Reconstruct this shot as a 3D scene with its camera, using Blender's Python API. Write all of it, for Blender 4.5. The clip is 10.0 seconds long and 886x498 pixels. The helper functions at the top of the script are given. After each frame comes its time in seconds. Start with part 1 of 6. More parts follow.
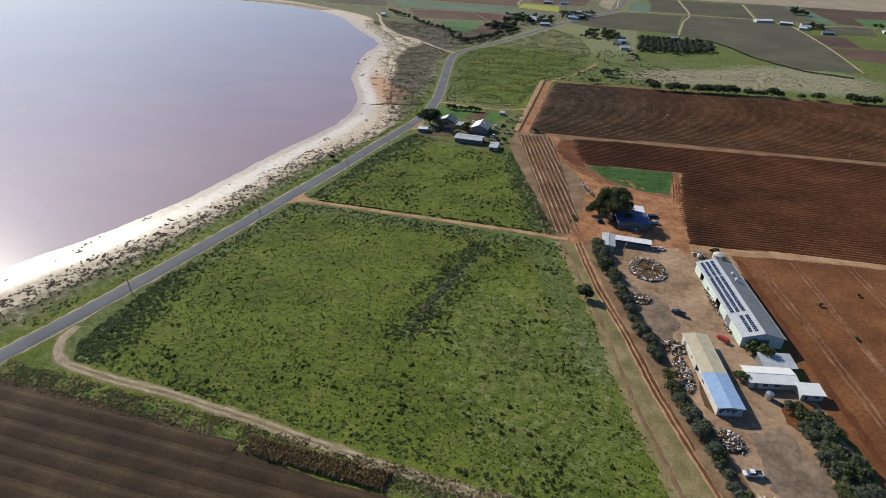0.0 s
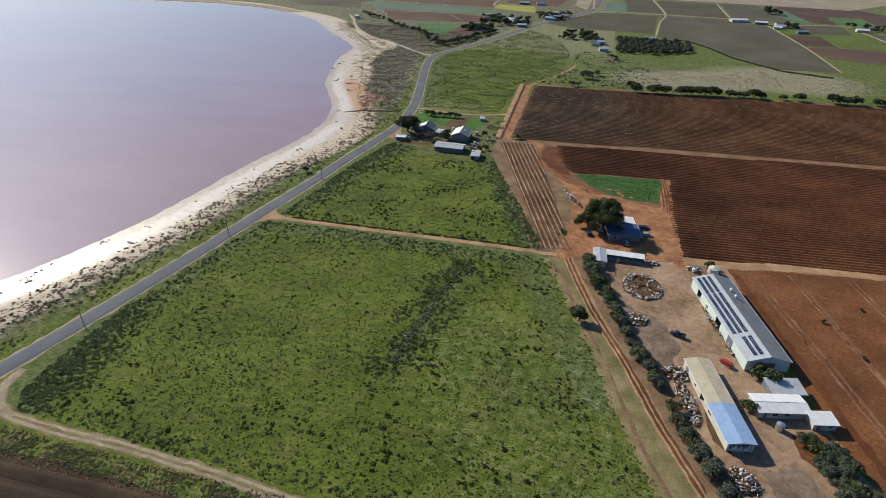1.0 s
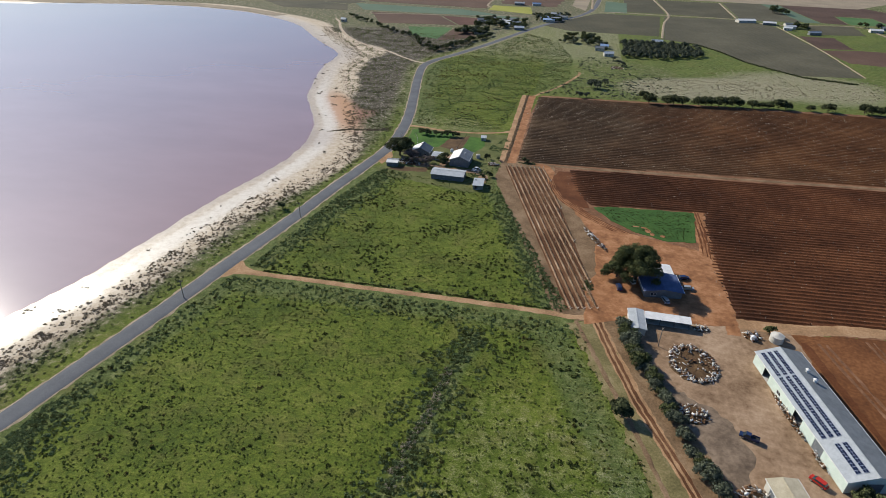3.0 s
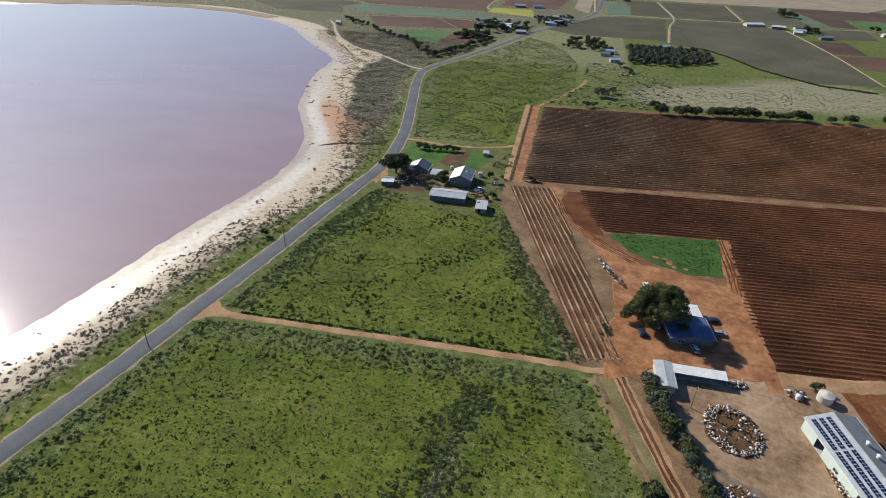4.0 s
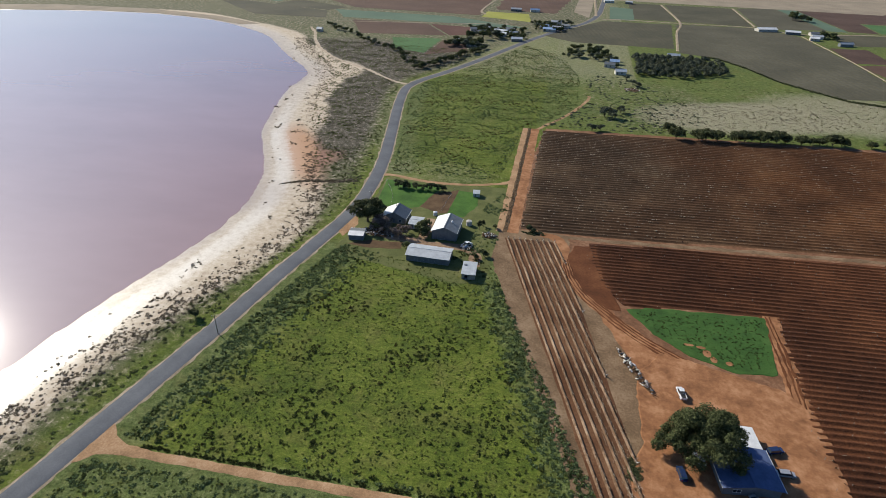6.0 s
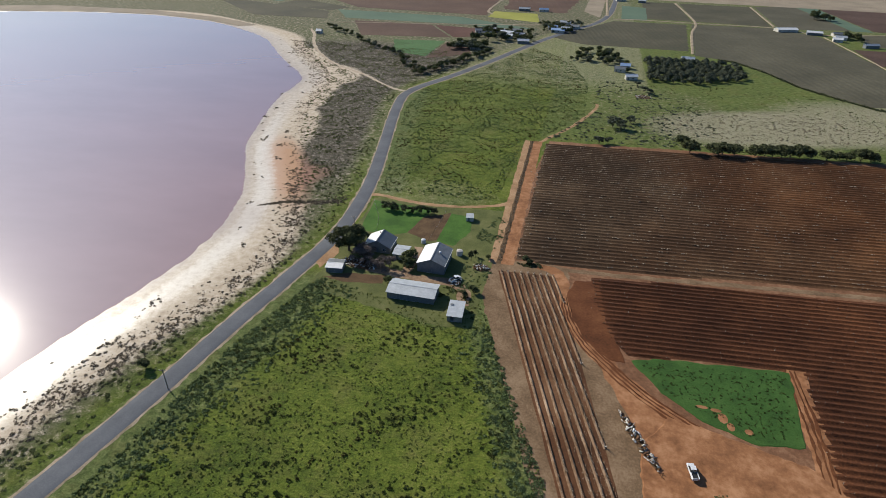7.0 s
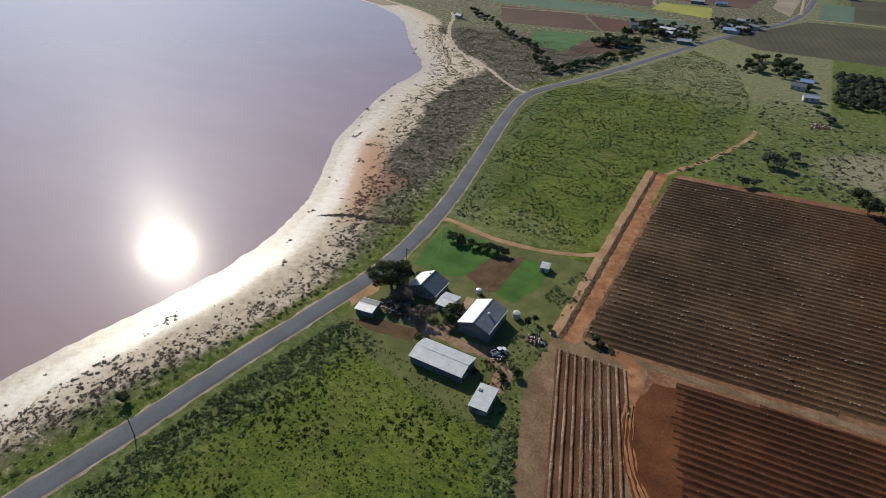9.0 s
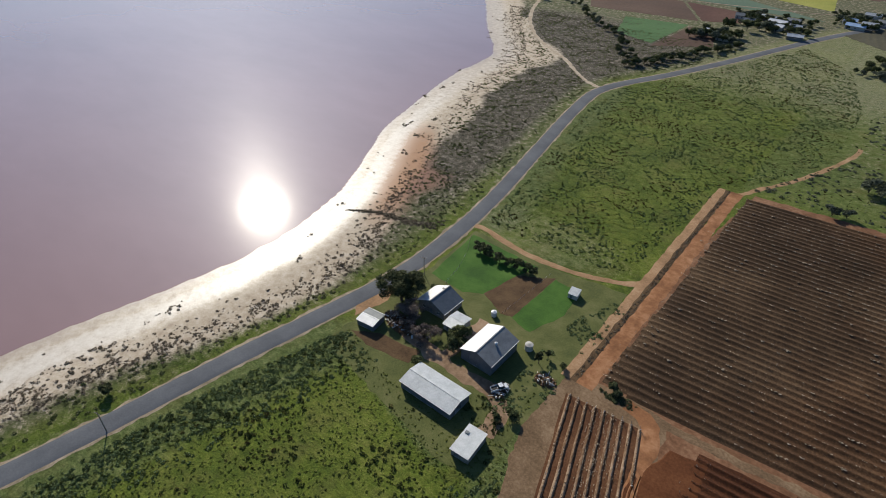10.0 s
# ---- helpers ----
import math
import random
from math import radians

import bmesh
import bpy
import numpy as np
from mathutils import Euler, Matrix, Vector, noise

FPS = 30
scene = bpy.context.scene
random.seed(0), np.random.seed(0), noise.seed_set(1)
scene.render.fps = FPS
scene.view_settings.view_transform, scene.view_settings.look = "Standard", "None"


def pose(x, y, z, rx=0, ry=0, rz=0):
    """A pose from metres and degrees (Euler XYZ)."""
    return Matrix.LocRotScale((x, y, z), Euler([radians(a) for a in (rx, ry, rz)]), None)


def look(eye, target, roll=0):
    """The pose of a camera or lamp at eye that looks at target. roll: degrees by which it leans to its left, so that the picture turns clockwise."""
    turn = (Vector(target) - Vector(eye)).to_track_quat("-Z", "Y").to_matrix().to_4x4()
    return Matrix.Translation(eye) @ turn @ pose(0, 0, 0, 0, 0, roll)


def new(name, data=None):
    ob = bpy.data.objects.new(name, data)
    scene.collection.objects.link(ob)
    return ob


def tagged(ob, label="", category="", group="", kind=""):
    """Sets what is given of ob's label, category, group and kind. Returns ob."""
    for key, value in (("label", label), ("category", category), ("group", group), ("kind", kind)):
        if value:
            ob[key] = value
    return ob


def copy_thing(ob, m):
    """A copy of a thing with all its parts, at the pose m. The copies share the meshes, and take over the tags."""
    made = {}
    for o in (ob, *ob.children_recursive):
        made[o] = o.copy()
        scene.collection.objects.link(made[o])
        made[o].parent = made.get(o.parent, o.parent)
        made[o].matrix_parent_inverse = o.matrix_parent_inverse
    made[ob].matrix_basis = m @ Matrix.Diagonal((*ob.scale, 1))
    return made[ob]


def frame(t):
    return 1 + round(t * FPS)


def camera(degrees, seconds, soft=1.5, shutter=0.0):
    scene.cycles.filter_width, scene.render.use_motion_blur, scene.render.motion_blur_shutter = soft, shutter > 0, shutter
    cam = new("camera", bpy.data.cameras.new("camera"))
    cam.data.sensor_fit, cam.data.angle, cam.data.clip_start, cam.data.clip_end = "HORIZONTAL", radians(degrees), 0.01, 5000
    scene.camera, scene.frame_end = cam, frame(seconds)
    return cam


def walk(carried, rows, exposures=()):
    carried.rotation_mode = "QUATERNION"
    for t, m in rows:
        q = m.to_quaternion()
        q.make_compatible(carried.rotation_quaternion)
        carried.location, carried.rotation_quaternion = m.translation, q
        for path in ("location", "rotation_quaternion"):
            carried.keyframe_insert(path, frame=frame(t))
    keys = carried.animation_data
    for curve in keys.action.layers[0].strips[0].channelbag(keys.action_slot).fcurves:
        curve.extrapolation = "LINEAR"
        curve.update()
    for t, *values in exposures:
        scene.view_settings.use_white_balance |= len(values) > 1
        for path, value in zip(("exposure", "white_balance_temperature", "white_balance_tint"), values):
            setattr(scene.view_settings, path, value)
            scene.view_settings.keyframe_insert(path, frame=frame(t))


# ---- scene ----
cam = camera(75.0, 10.0, 0.5)
PATH = [
    (0, (6.509, 12.877, 124.055), (6.040, 14.534, 123.038), 1.7),
    (0.5, (3.653, 19.882, 123.653), (3.170, 21.534, 122.636), 1.8),
    (1, (0.532, 28.489, 123.189), (0.132, 30.166, 122.174), 1.7),
    (1.5, (-2.803, 39.053, 122.672), (-3.187, 40.732, 121.656), 1.5),
    (2, (-6.778, 50.550, 121.889), (-7.156, 52.230, 120.871), 1.3),
    (3.5, (-18.472, 87.939, 119.904), (-18.840, 89.621, 118.886), 1.6),
    (4, (-21.995, 101.616, 119.453), (-22.359, 103.299, 118.435), 1.7),
    (4.5, (-25.169, 115.904, 118.807), (-25.527, 117.588, 117.791), 1.8),
    (5, (-27.378, 130.294, 118.239), (-27.728, 131.980, 117.222), 1.8),
    (5.5, (-28.432, 144.707, 117.979), (-28.781, 146.392, 116.961), 1.6),
    (5.7, (-28.452, 150.426, 118.006), (-28.803, 152.111, 116.987), 1.6),
    (7, (-24.963, 186.382, 119.171), (-25.354, 188.050, 118.140), 1.2),
    (7.5, (-22.542, 199.592, 119.356), (-23.004, 201.238, 118.318), 1.3),
    (8, (-19.513, 212.380, 119.700), (-20.090, 213.982, 118.650), 1.3),
    (8.5, (-16.312, 225.350, 120.008), (-17.028, 226.877, 118.931), 1.2),
    (9, (-13.048, 238.831, 120.474), (-13.868, 240.289, 119.378), 1.2),
    (9.5, (-9.922, 252.625, 120.819), (-10.815, 254.014, 119.691), 1.2),
    (10, (-6.711, 266.963, 121.334), (-7.738, 268.226, 120.171), 1.2),
]
walk(cam, [(t, look(eye, target, roll)) for t, eye, target, roll in PATH],
     ((0.0, 0.27), (2.0, 0.27), (3.5, 0.33), (6.0, 0.34), (7.5, 0.17), (9.0, 0.03), (10.0, 0.05)))

# ---- light: afternoon sun over the lake, clear sky ----
SUN_AZ, SUN_EL = -59.2, 30.4
to_sun = Vector((math.sin(radians(SUN_AZ)) * math.cos(radians(SUN_EL)),
                 math.cos(radians(SUN_AZ)) * math.cos(radians(SUN_EL)), math.sin(radians(SUN_EL))))
world = bpy.data.worlds.new("sky")
scene.world = world
world.use_nodes = True
sky = world.node_tree.nodes.new("ShaderNodeTexSky")
sky.sky_type, sky.sun_disc = "NISHITA", False
sky.sun_elevation, sky.sun_rotation = radians(SUN_EL), radians(SUN_AZ)
sky.dust_density, sky.air_density, sky.ozone_density, sky.altitude = 1.4, 1.2, 10.0, 50
background = world.node_tree.nodes["Background"]
background.inputs["Strength"].default_value = 0.09
world.node_tree.links.new(sky.outputs[0], background.inputs["Color"])
sun_data = bpy.data.lights.new("sun", "SUN")
sun_data.energy, sun_data.angle, sun_data.color = 4.9, radians(0.53), (1.0, 0.935, 0.8)
sun = new("sun", sun_data)
sun.matrix_world = Matrix.Translation((0, 0, 200)) @ to_sun.to_track_quat("Z", "Y").to_matrix().to_4x4()


# ---- materials ----
def nodes_of(name):
    m = bpy.data.materials.new(name)
    m.use_nodes = True
    return m, m.node_tree.nodes, m.node_tree.links, m.node_tree.nodes["Principled BSDF"]


def ramp(n, stops):
    r = n.new("ShaderNodeValToRGB")
    while len(r.color_ramp.elements) < len(stops):
        r.color_ramp.elements.new(0.5)
    for e, (p, c) in zip(r.color_ramp.elements, stops):
        e.position, e.color = p, (*c, 1)
    return r


def noise_node(n, l, scale, detail=4.0, rough=0.6, stretch=None, turn=0.0):
    t = n.new("ShaderNodeTexNoise")
    t.inputs["Scale"].default_value, t.inputs["Detail"].default_value = scale, detail
    t.inputs["Roughness"].default_value = rough
    c = n.new("ShaderNodeTexCoord")
    if stretch or turn:
        mp = n.new("ShaderNodeMapping")
        mp.inputs["Scale"].default_value = stretch or (1, 1, 1)
        mp.inputs["Rotation"].default_value = (0, 0, turn)
        l.new(c.outputs["Object"], mp.inputs[0])
        l.new(mp.outputs[0], t.inputs[0])
    else:
        l.new(c.outputs["Object"], t.inputs[0])
    return t


def blend(n, l, fac, a, b, mode="MIX"):
    x = n.new("ShaderNodeMix")
    x.data_type, x.blend_type = "RGBA", mode
    for src, slot in ((fac, 0), (a, 6), (b, 7)):
        if isinstance(src, (int, float)):
            x.inputs[slot].default_value = src
        elif isinstance(src, tuple):
            x.inputs[slot].default_value = (*src, 1)
        else:
            l.new(src, x.inputs[slot])
    return x.outputs[2]


def calc(n, l, op, a, b=0.0, c=0.0):
    x = n.new("ShaderNodeMath")
    x.operation = op
    for i, v in enumerate((a, b, c)):
        if isinstance(v, (int, float)):
            x.inputs[i].default_value = v
        else:
            l.new(v, x.inputs[i])
    return x.outputs[0]


def bump(n, l, height, strength, distance, bsdf):
    b = n.new("ShaderNodeBump")
    b.inputs["Strength"].default_value, b.inputs["Distance"].default_value = strength, distance
    l.new(height, b.inputs["Height"])
    l.new(b.outputs[0], bsdf.inputs["Normal"])


def surface(name, dark, mid, light, patch=0.06, grain=1.6, rough=0.95, relief=0.3, depth=0.15, metal=0.0,
            stretch=None, turn=0.0, spec=0.2):
    """Earth, grass, paint: broad patches and fine grain in three tones, with relief."""
    m, n, l, p = nodes_of(name)
    a = noise_node(n, l, patch, 5, 0.62)
    b = noise_node(n, l, grain, 6, 0.7, stretch, turn)
    v = calc(n, l, "ADD", calc(n, l, "MULTIPLY", a.outputs[0], 0.55), calc(n, l, "MULTIPLY", b.outputs[0], 0.45))
    r = ramp(n, ((0.36, dark), (0.5, mid), (0.64, light)))
    l.new(v, r.inputs[0])
    l.new(r.outputs[0], p.inputs["Base Color"])
    p.inputs["Roughness"].default_value, p.inputs["Metallic"].default_value = rough, metal
    p.inputs["Specular IOR Level"].default_value = spec
    bump(n, l, b.outputs[0], relief, depth, p)
    return m


def graded_soil(name, here, there, ends, grain=1.7, relief=0.6, depth=0.15):
    """Tilled soil that passes from one set of tones to another along x, unevenly, with pale clods."""
    m, n, l, p = nodes_of(name)
    a = noise_node(n, l, 0.03, 5, 0.62)
    b = noise_node(n, l, grain, 6, 0.72)
    v = calc(n, l, "ADD", calc(n, l, "MULTIPLY", a.outputs[0], 0.45), calc(n, l, "MULTIPLY", b.outputs[0], 0.55))
    tones = []
    for set_of in (here, there):
        r = ramp(n, tuple(zip((0.36, 0.5, 0.64), set_of)))
        l.new(v, r.inputs[0])
        tones.append(r.outputs[0])
    g = n.new("ShaderNodeNewGeometry")
    s = n.new("ShaderNodeSeparateXYZ")
    l.new(g.outputs["Position"], s.inputs[0])
    w = noise_node(n, l, 0.012, 4, 0.6)
    t = n.new("ShaderNodeMapRange")
    t.inputs["From Min"].default_value, t.inputs["From Max"].default_value = ends
    l.new(calc(n, l, "ADD", s.outputs[0], calc(n, l, "MULTIPLY", calc(n, l, "SUBTRACT", w.outputs[0], 0.5), 220.0)), t.inputs["Value"])
    l.new(blend(n, l, t.outputs[0], *tones), p.inputs["Base Color"])
    p.inputs["Roughness"].default_value, p.inputs["Specular IOR Level"].default_value = 0.95, 0.2
    bump(n, l, b.outputs[0], relief, depth, p)
    return m


def leafy(name, dark, light, rough=0.85, spec=0.08):
    """Foliage: tone varies from leaf to leaf and from plant to plant."""
    m, n, l, p = nodes_of(name)
    g = n.new("ShaderNodeNewGeometry")
    big = noise_node(n, l, 0.35, 3)
    v = calc(n, l, "ADD", calc(n, l, "MULTIPLY", g.outputs["Random Per Island"], 0.6), calc(n, l, "MULTIPLY", big.outputs[0], 0.4))
    r = ramp(n, ((0.2, dark), (0.75, light)))
    l.new(v, r.inputs[0])
    l.new(r.outputs[0], p.inputs["Base Color"])
    p.inputs["Roughness"].default_value = rough
    p.inputs["Specular IOR Level"].default_value = spec
    thin = n.new("ShaderNodeBsdfTranslucent")
    l.new(r.outputs[0], thin.inputs["Color"])
    both = n.new("ShaderNodeMixShader")
    both.inputs[0].default_value = 0.27
    l.new(p.outputs[0], both.inputs[1])
    l.new(thin.outputs[0], both.inputs[2])
    l.new(both.outputs[0], n["Material Output"].inputs["Surface"])
    return m


def sheeting(name, dark, light, rough=0.45, metal=0.35, rib=0.25, axis="X"):
    """Ribbed painted or galvanised steel sheet with streaks and rust-brown stains."""
    m, n, l, p = nodes_of(name)
    w = n.new("ShaderNodeTexWave")
    w.wave_type, w.bands_direction = "BANDS", axis
    w.inputs["Scale"].default_value = 0.314 / rib
    c = n.new("ShaderNodeTexCoord")
    l.new(c.outputs["Object"], w.inputs[0])
    a = noise_node(n, l, 0.5, 5, 0.65)
    b = noise_node(n, l, 4.0, 5, 0.7)
    v = calc(n, l, "ADD", calc(n, l, "MULTIPLY", a.outputs[0], 0.6), calc(n, l, "MULTIPLY", b.outputs[0], 0.4))
    r = ramp(n, ((0.38, dark), (0.6, light)))
    l.new(v, r.inputs[0])
    l.new(r.outputs[0], p.inputs["Base Color"])
    p.inputs["Roughness"].default_value, p.inputs["Metallic"].default_value = rough, metal
    bump(n, l, w.outputs[0], 0.5, 0.03, p)
    return m


def plain(name, colour, rough=0.5, metal=0.0, spec=0.5):
    m, n, l, p = nodes_of(name)
    a = noise_node(n, l, 2.5, 4)
    dark = tuple(0.78 * x for x in colour)
    r = ramp(n, ((0.35, dark), (0.6, colour)))
    l.new(a.outputs[0], r.inputs[0])
    l.new(r.outputs[0], p.inputs["Base Color"])
    p.inputs["Roughness"].default_value, p.inputs["Metallic"].default_value = rough, metal
    p.inputs["Specular IOR Level"].default_value = spec
    return m


def attribute(n, name):
    a = n.new("ShaderNodeAttribute")
    a.attribute_name = name
    return a.outputs["Fac"]


def ground_material():
    """Pasture that passes into salt-bush scrub and pale sand towards the lake, with dry patches."""
    m, n, l, p = nodes_of("pasture_and_shore")
    broad = noise_node(n, l, 0.035, 6, 0.6)
    mid = noise_node(n, l, 0.33, 6, 0.68)
    fine = noise_node(n, l, 2.2, 5, 0.75)
    v = calc(n, l, "ADD", calc(n, l, "MULTIPLY", broad.outputs[0], 0.3),
             calc(n, l, "ADD", calc(n, l, "MULTIPLY", mid.outputs[0], 0.34), calc(n, l, "MULTIPLY", fine.outputs[0], 0.36)))
    grass = ramp(n, GRASS)
    l.new(v, grass.inputs[0])
    dry = ramp(n, DRY)
    l.new(fine.outputs[0], dry.inputs[0])
    scrub = ramp(n, SCRUB)
    l.new(calc(n, l, "ADD", calc(n, l, "MULTIPLY", mid.outputs[0], 0.6), calc(n, l, "MULTIPLY", fine.outputs[0], 0.4)), scrub.inputs[0])
    sand = ramp(n, SAND)
    l.new(calc(n, l, "ADD", calc(n, l, "MULTIPLY", mid.outputs[0], 0.7), calc(n, l, "MULTIPLY", fine.outputs[0], 0.3)), sand.inputs[0])
    ruffle = calc(n, l, "MULTIPLY", calc(n, l, "SUBTRACT", calc(n, l, "ADD", calc(n, l, "MULTIPLY", mid.outputs[0], 0.6), calc(n, l, "MULTIPLY", fine.outputs[0], 0.4)), 0.5), 2.6)

    def mask(name, sharp=3.0):
        x = calc(n, l, "ADD", calc(n, l, "MULTIPLY", calc(n, l, "SUBTRACT", attribute(n, name), 0.5), sharp), calc(n, l, "ADD", ruffle, 0.5))
        c = n.new("ShaderNodeClamp")
        l.new(x, c.inputs[0])
        return c.outputs[0]

    weeds = ramp(n, ((0.38, (0.042, 0.062, 0.018)), (0.5, (0.096, 0.122, 0.036)), (0.62, (0.19, 0.208, 0.08))))
    l.new(calc(n, l, "ADD", calc(n, l, "MULTIPLY", mid.outputs[0], 0.5), calc(n, l, "MULTIPLY", fine.outputs[0], 0.5)), weeds.inputs[0])
    turf = blend(n, l, mask("weedy", 2.0), grass.outputs[0], weeds.outputs[0])
    # brownish seed heads in drifts, blades laid over by the wind, shade of hollows between tussocks painted into the
    # tone
    drift = noise_node(n, l, 0.085, 5, 0.7)
    seeded = n.new("ShaderNodeMapRange")
    seeded.inputs["From Min"].default_value, seeded.inputs["From Max"].default_value = 0.5, 0.68
    seeded.inputs["To Max"].default_value = 0.55
    l.new(drift.outputs[0], seeded.inputs["Value"])
    turf = blend(n, l, seeded.outputs[0], turf, (0.13, 0.12, 0.036))
    col = blend(n, l, mask("dry", 2.0), turf, dry.outputs[0])
    laid = noise_node(n, l, 0.75, 4, 0.6, (0.4, 2.0, 1), 0.75)
    hollow = noise_node(n, l, 1.25, 6, 0.78)
    grain = n.new("ShaderNodeMapRange")
    grain.inputs["From Min"].default_value, grain.inputs["From Max"].default_value = 0.36, 0.64
    grain.inputs["To Min"].default_value, grain.inputs["To Max"].default_value = 0.62, 1.34
    l.new(calc(n, l, "ADD", calc(n, l, "MULTIPLY", laid.outputs[0], 0.38), calc(n, l, "MULTIPLY", hollow.outputs[0], 0.62)), grain.inputs["Value"])
    tone = n.new("ShaderNodeCombineXYZ")
    for k in range(3):
        l.new(grain.outputs[0], tone.inputs[k])
    col = blend(n, l, 1.0, col, tone.outputs[0], "MULTIPLY")
    heath = ramp(n, HEATH)
    l.new(calc(n, l, "ADD", calc(n, l, "MULTIPLY", mid.outputs[0], 0.35), calc(n, l, "MULTIPLY", fine.outputs[0], 0.65)), heath.inputs[0])
    rough_land = blend(n, l, mask("heathy", 2.0), scrub.outputs[0], heath.outputs[0])
    rough_land = blend(n, l, mask("rust", 1.6), rough_land, (0.26, 0.15, 0.105))
    col = blend(n, l, mask("scrub", 2.5), col, rough_land)
    beach = blend(n, l, mask("rust", 1.6), sand.outputs[0], (0.42, 0.25, 0.15))
    beach = blend(n, l, mask("salt", 2.6), beach, (0.64, 0.58, 0.495))
    wet = attribute(n, "wet")
    beach = blend(n, l, calc(n, l, "MULTIPLY", wet, 0.75), beach, (0.3, 0.235, 0.2))
    sandy = mask("sand", 5.0)
    col = blend(n, l, sandy, col, beach)
    l.new(col, p.inputs["Base Color"])
    shine = calc(n, l, "MULTIPLY", calc(n, l, "MULTIPLY", attribute(n, "damp"), sandy), 0.52)
    l.new(calc(n, l, "SUBTRACT", 0.95, shine), p.inputs["Roughness"])
    l.new(calc(n, l, "ADD", 0.15, calc(n, l, "MULTIPLY", calc(n, l, "MULTIPLY", attribute(n, "damp"), sandy), 0.24)), p.inputs["Specular IOR Level"])
    bump(n, l, calc(n, l, "ADD", calc(n, l, "MULTIPLY", mid.outputs[0], 1.2), calc(n, l, "MULTIPLY", calc(n, l, "ADD", fine.outputs[0], hollow.outputs[0]), 0.5)), 0.8, 0.45, p)
    relief = [x for x in n if x.bl_idname == "ShaderNodeBump"][-1]
    l.new(calc(n, l, "SUBTRACT", 0.8, calc(n, l, "MULTIPLY", sandy, 0.62)), relief.inputs["Strength"])
    return m


def water_material():
    """Still, salty, pink-brown lake: a mirror-like skin, with a weak rough lobe added everywhere as a halo round the
    sun's glint.
    """
    m, n, l, p = nodes_of("pink_salt_water")
    a = noise_node(n, l, 0.009, 4, 0.55, (1, 2.2, 1), 0.5)
    r = ramp(n, WATER)
    l.new(a.outputs[0], r.inputs[0])
    l.new(r.outputs[0], p.inputs["Base Color"])
    p.inputs["Roughness"].default_value = 0.034
    p.inputs["IOR"].default_value = 2.1
    # anisotropy across the line to the sun, added to make the glint rounder
    p.inputs["Anisotropic"].default_value = 0.6
    across = n.new("ShaderNodeCombineXYZ")
    across.inputs[0].default_value, across.inputs[1].default_value = to_sun.y, -to_sun.x
    l.new(across.outputs[0], p.inputs["Tangent"])
    ripple = noise_node(n, l, 0.9, 3, 0.6)
    bump(n, l, ripple.outputs[0], 0.02, 0.01, p)
    # faint glossy lobe over the whole water, imitating the glare's soft halo
    glint_halo = n.new("ShaderNodeBsdfGlossy")
    glint_halo.inputs["Roughness"].default_value = 0.24
    both = n.new("ShaderNodeMixShader")
    both.inputs[0].default_value = 0.004
    l.new(p.outputs[0], both.inputs[1])
    l.new(glint_halo.outputs[0], both.inputs[2])
    l.new(both.outputs[0], n["Material Output"].inputs["Surface"])
    return m


GRASS = ((0.39, (0.033, 0.05, 0.009)), (0.46, (0.069, 0.098, 0.013)), (0.53, (0.116, 0.144, 0.02)), (0.61, (0.172, 0.178, 0.042)))
DRY = ((0.38, (0.10, 0.12, 0.05)), (0.5, (0.26, 0.235, 0.145)), (0.62, (0.46, 0.41, 0.3)))
SCRUB = ((0.37, (0.042, 0.046, 0.02)), (0.47, (0.09, 0.094, 0.045)), (0.54, (0.155, 0.142, 0.085)), (0.595, (0.42, 0.35, 0.26)))
HEATH = ((0.40, (0.03, 0.027, 0.016)), (0.48, (0.06, 0.054, 0.034)), (0.54, (0.125, 0.104, 0.077)), (0.59, (0.42, 0.36, 0.29)))
SAND = ((0.33, (0.33, 0.252, 0.175)), (0.5, (0.475, 0.39, 0.287)), (0.66, (0.59, 0.513, 0.41)))
WATER = ((0.3, (0.258, 0.144, 0.106)), (0.7, (0.312, 0.18, 0.14)))

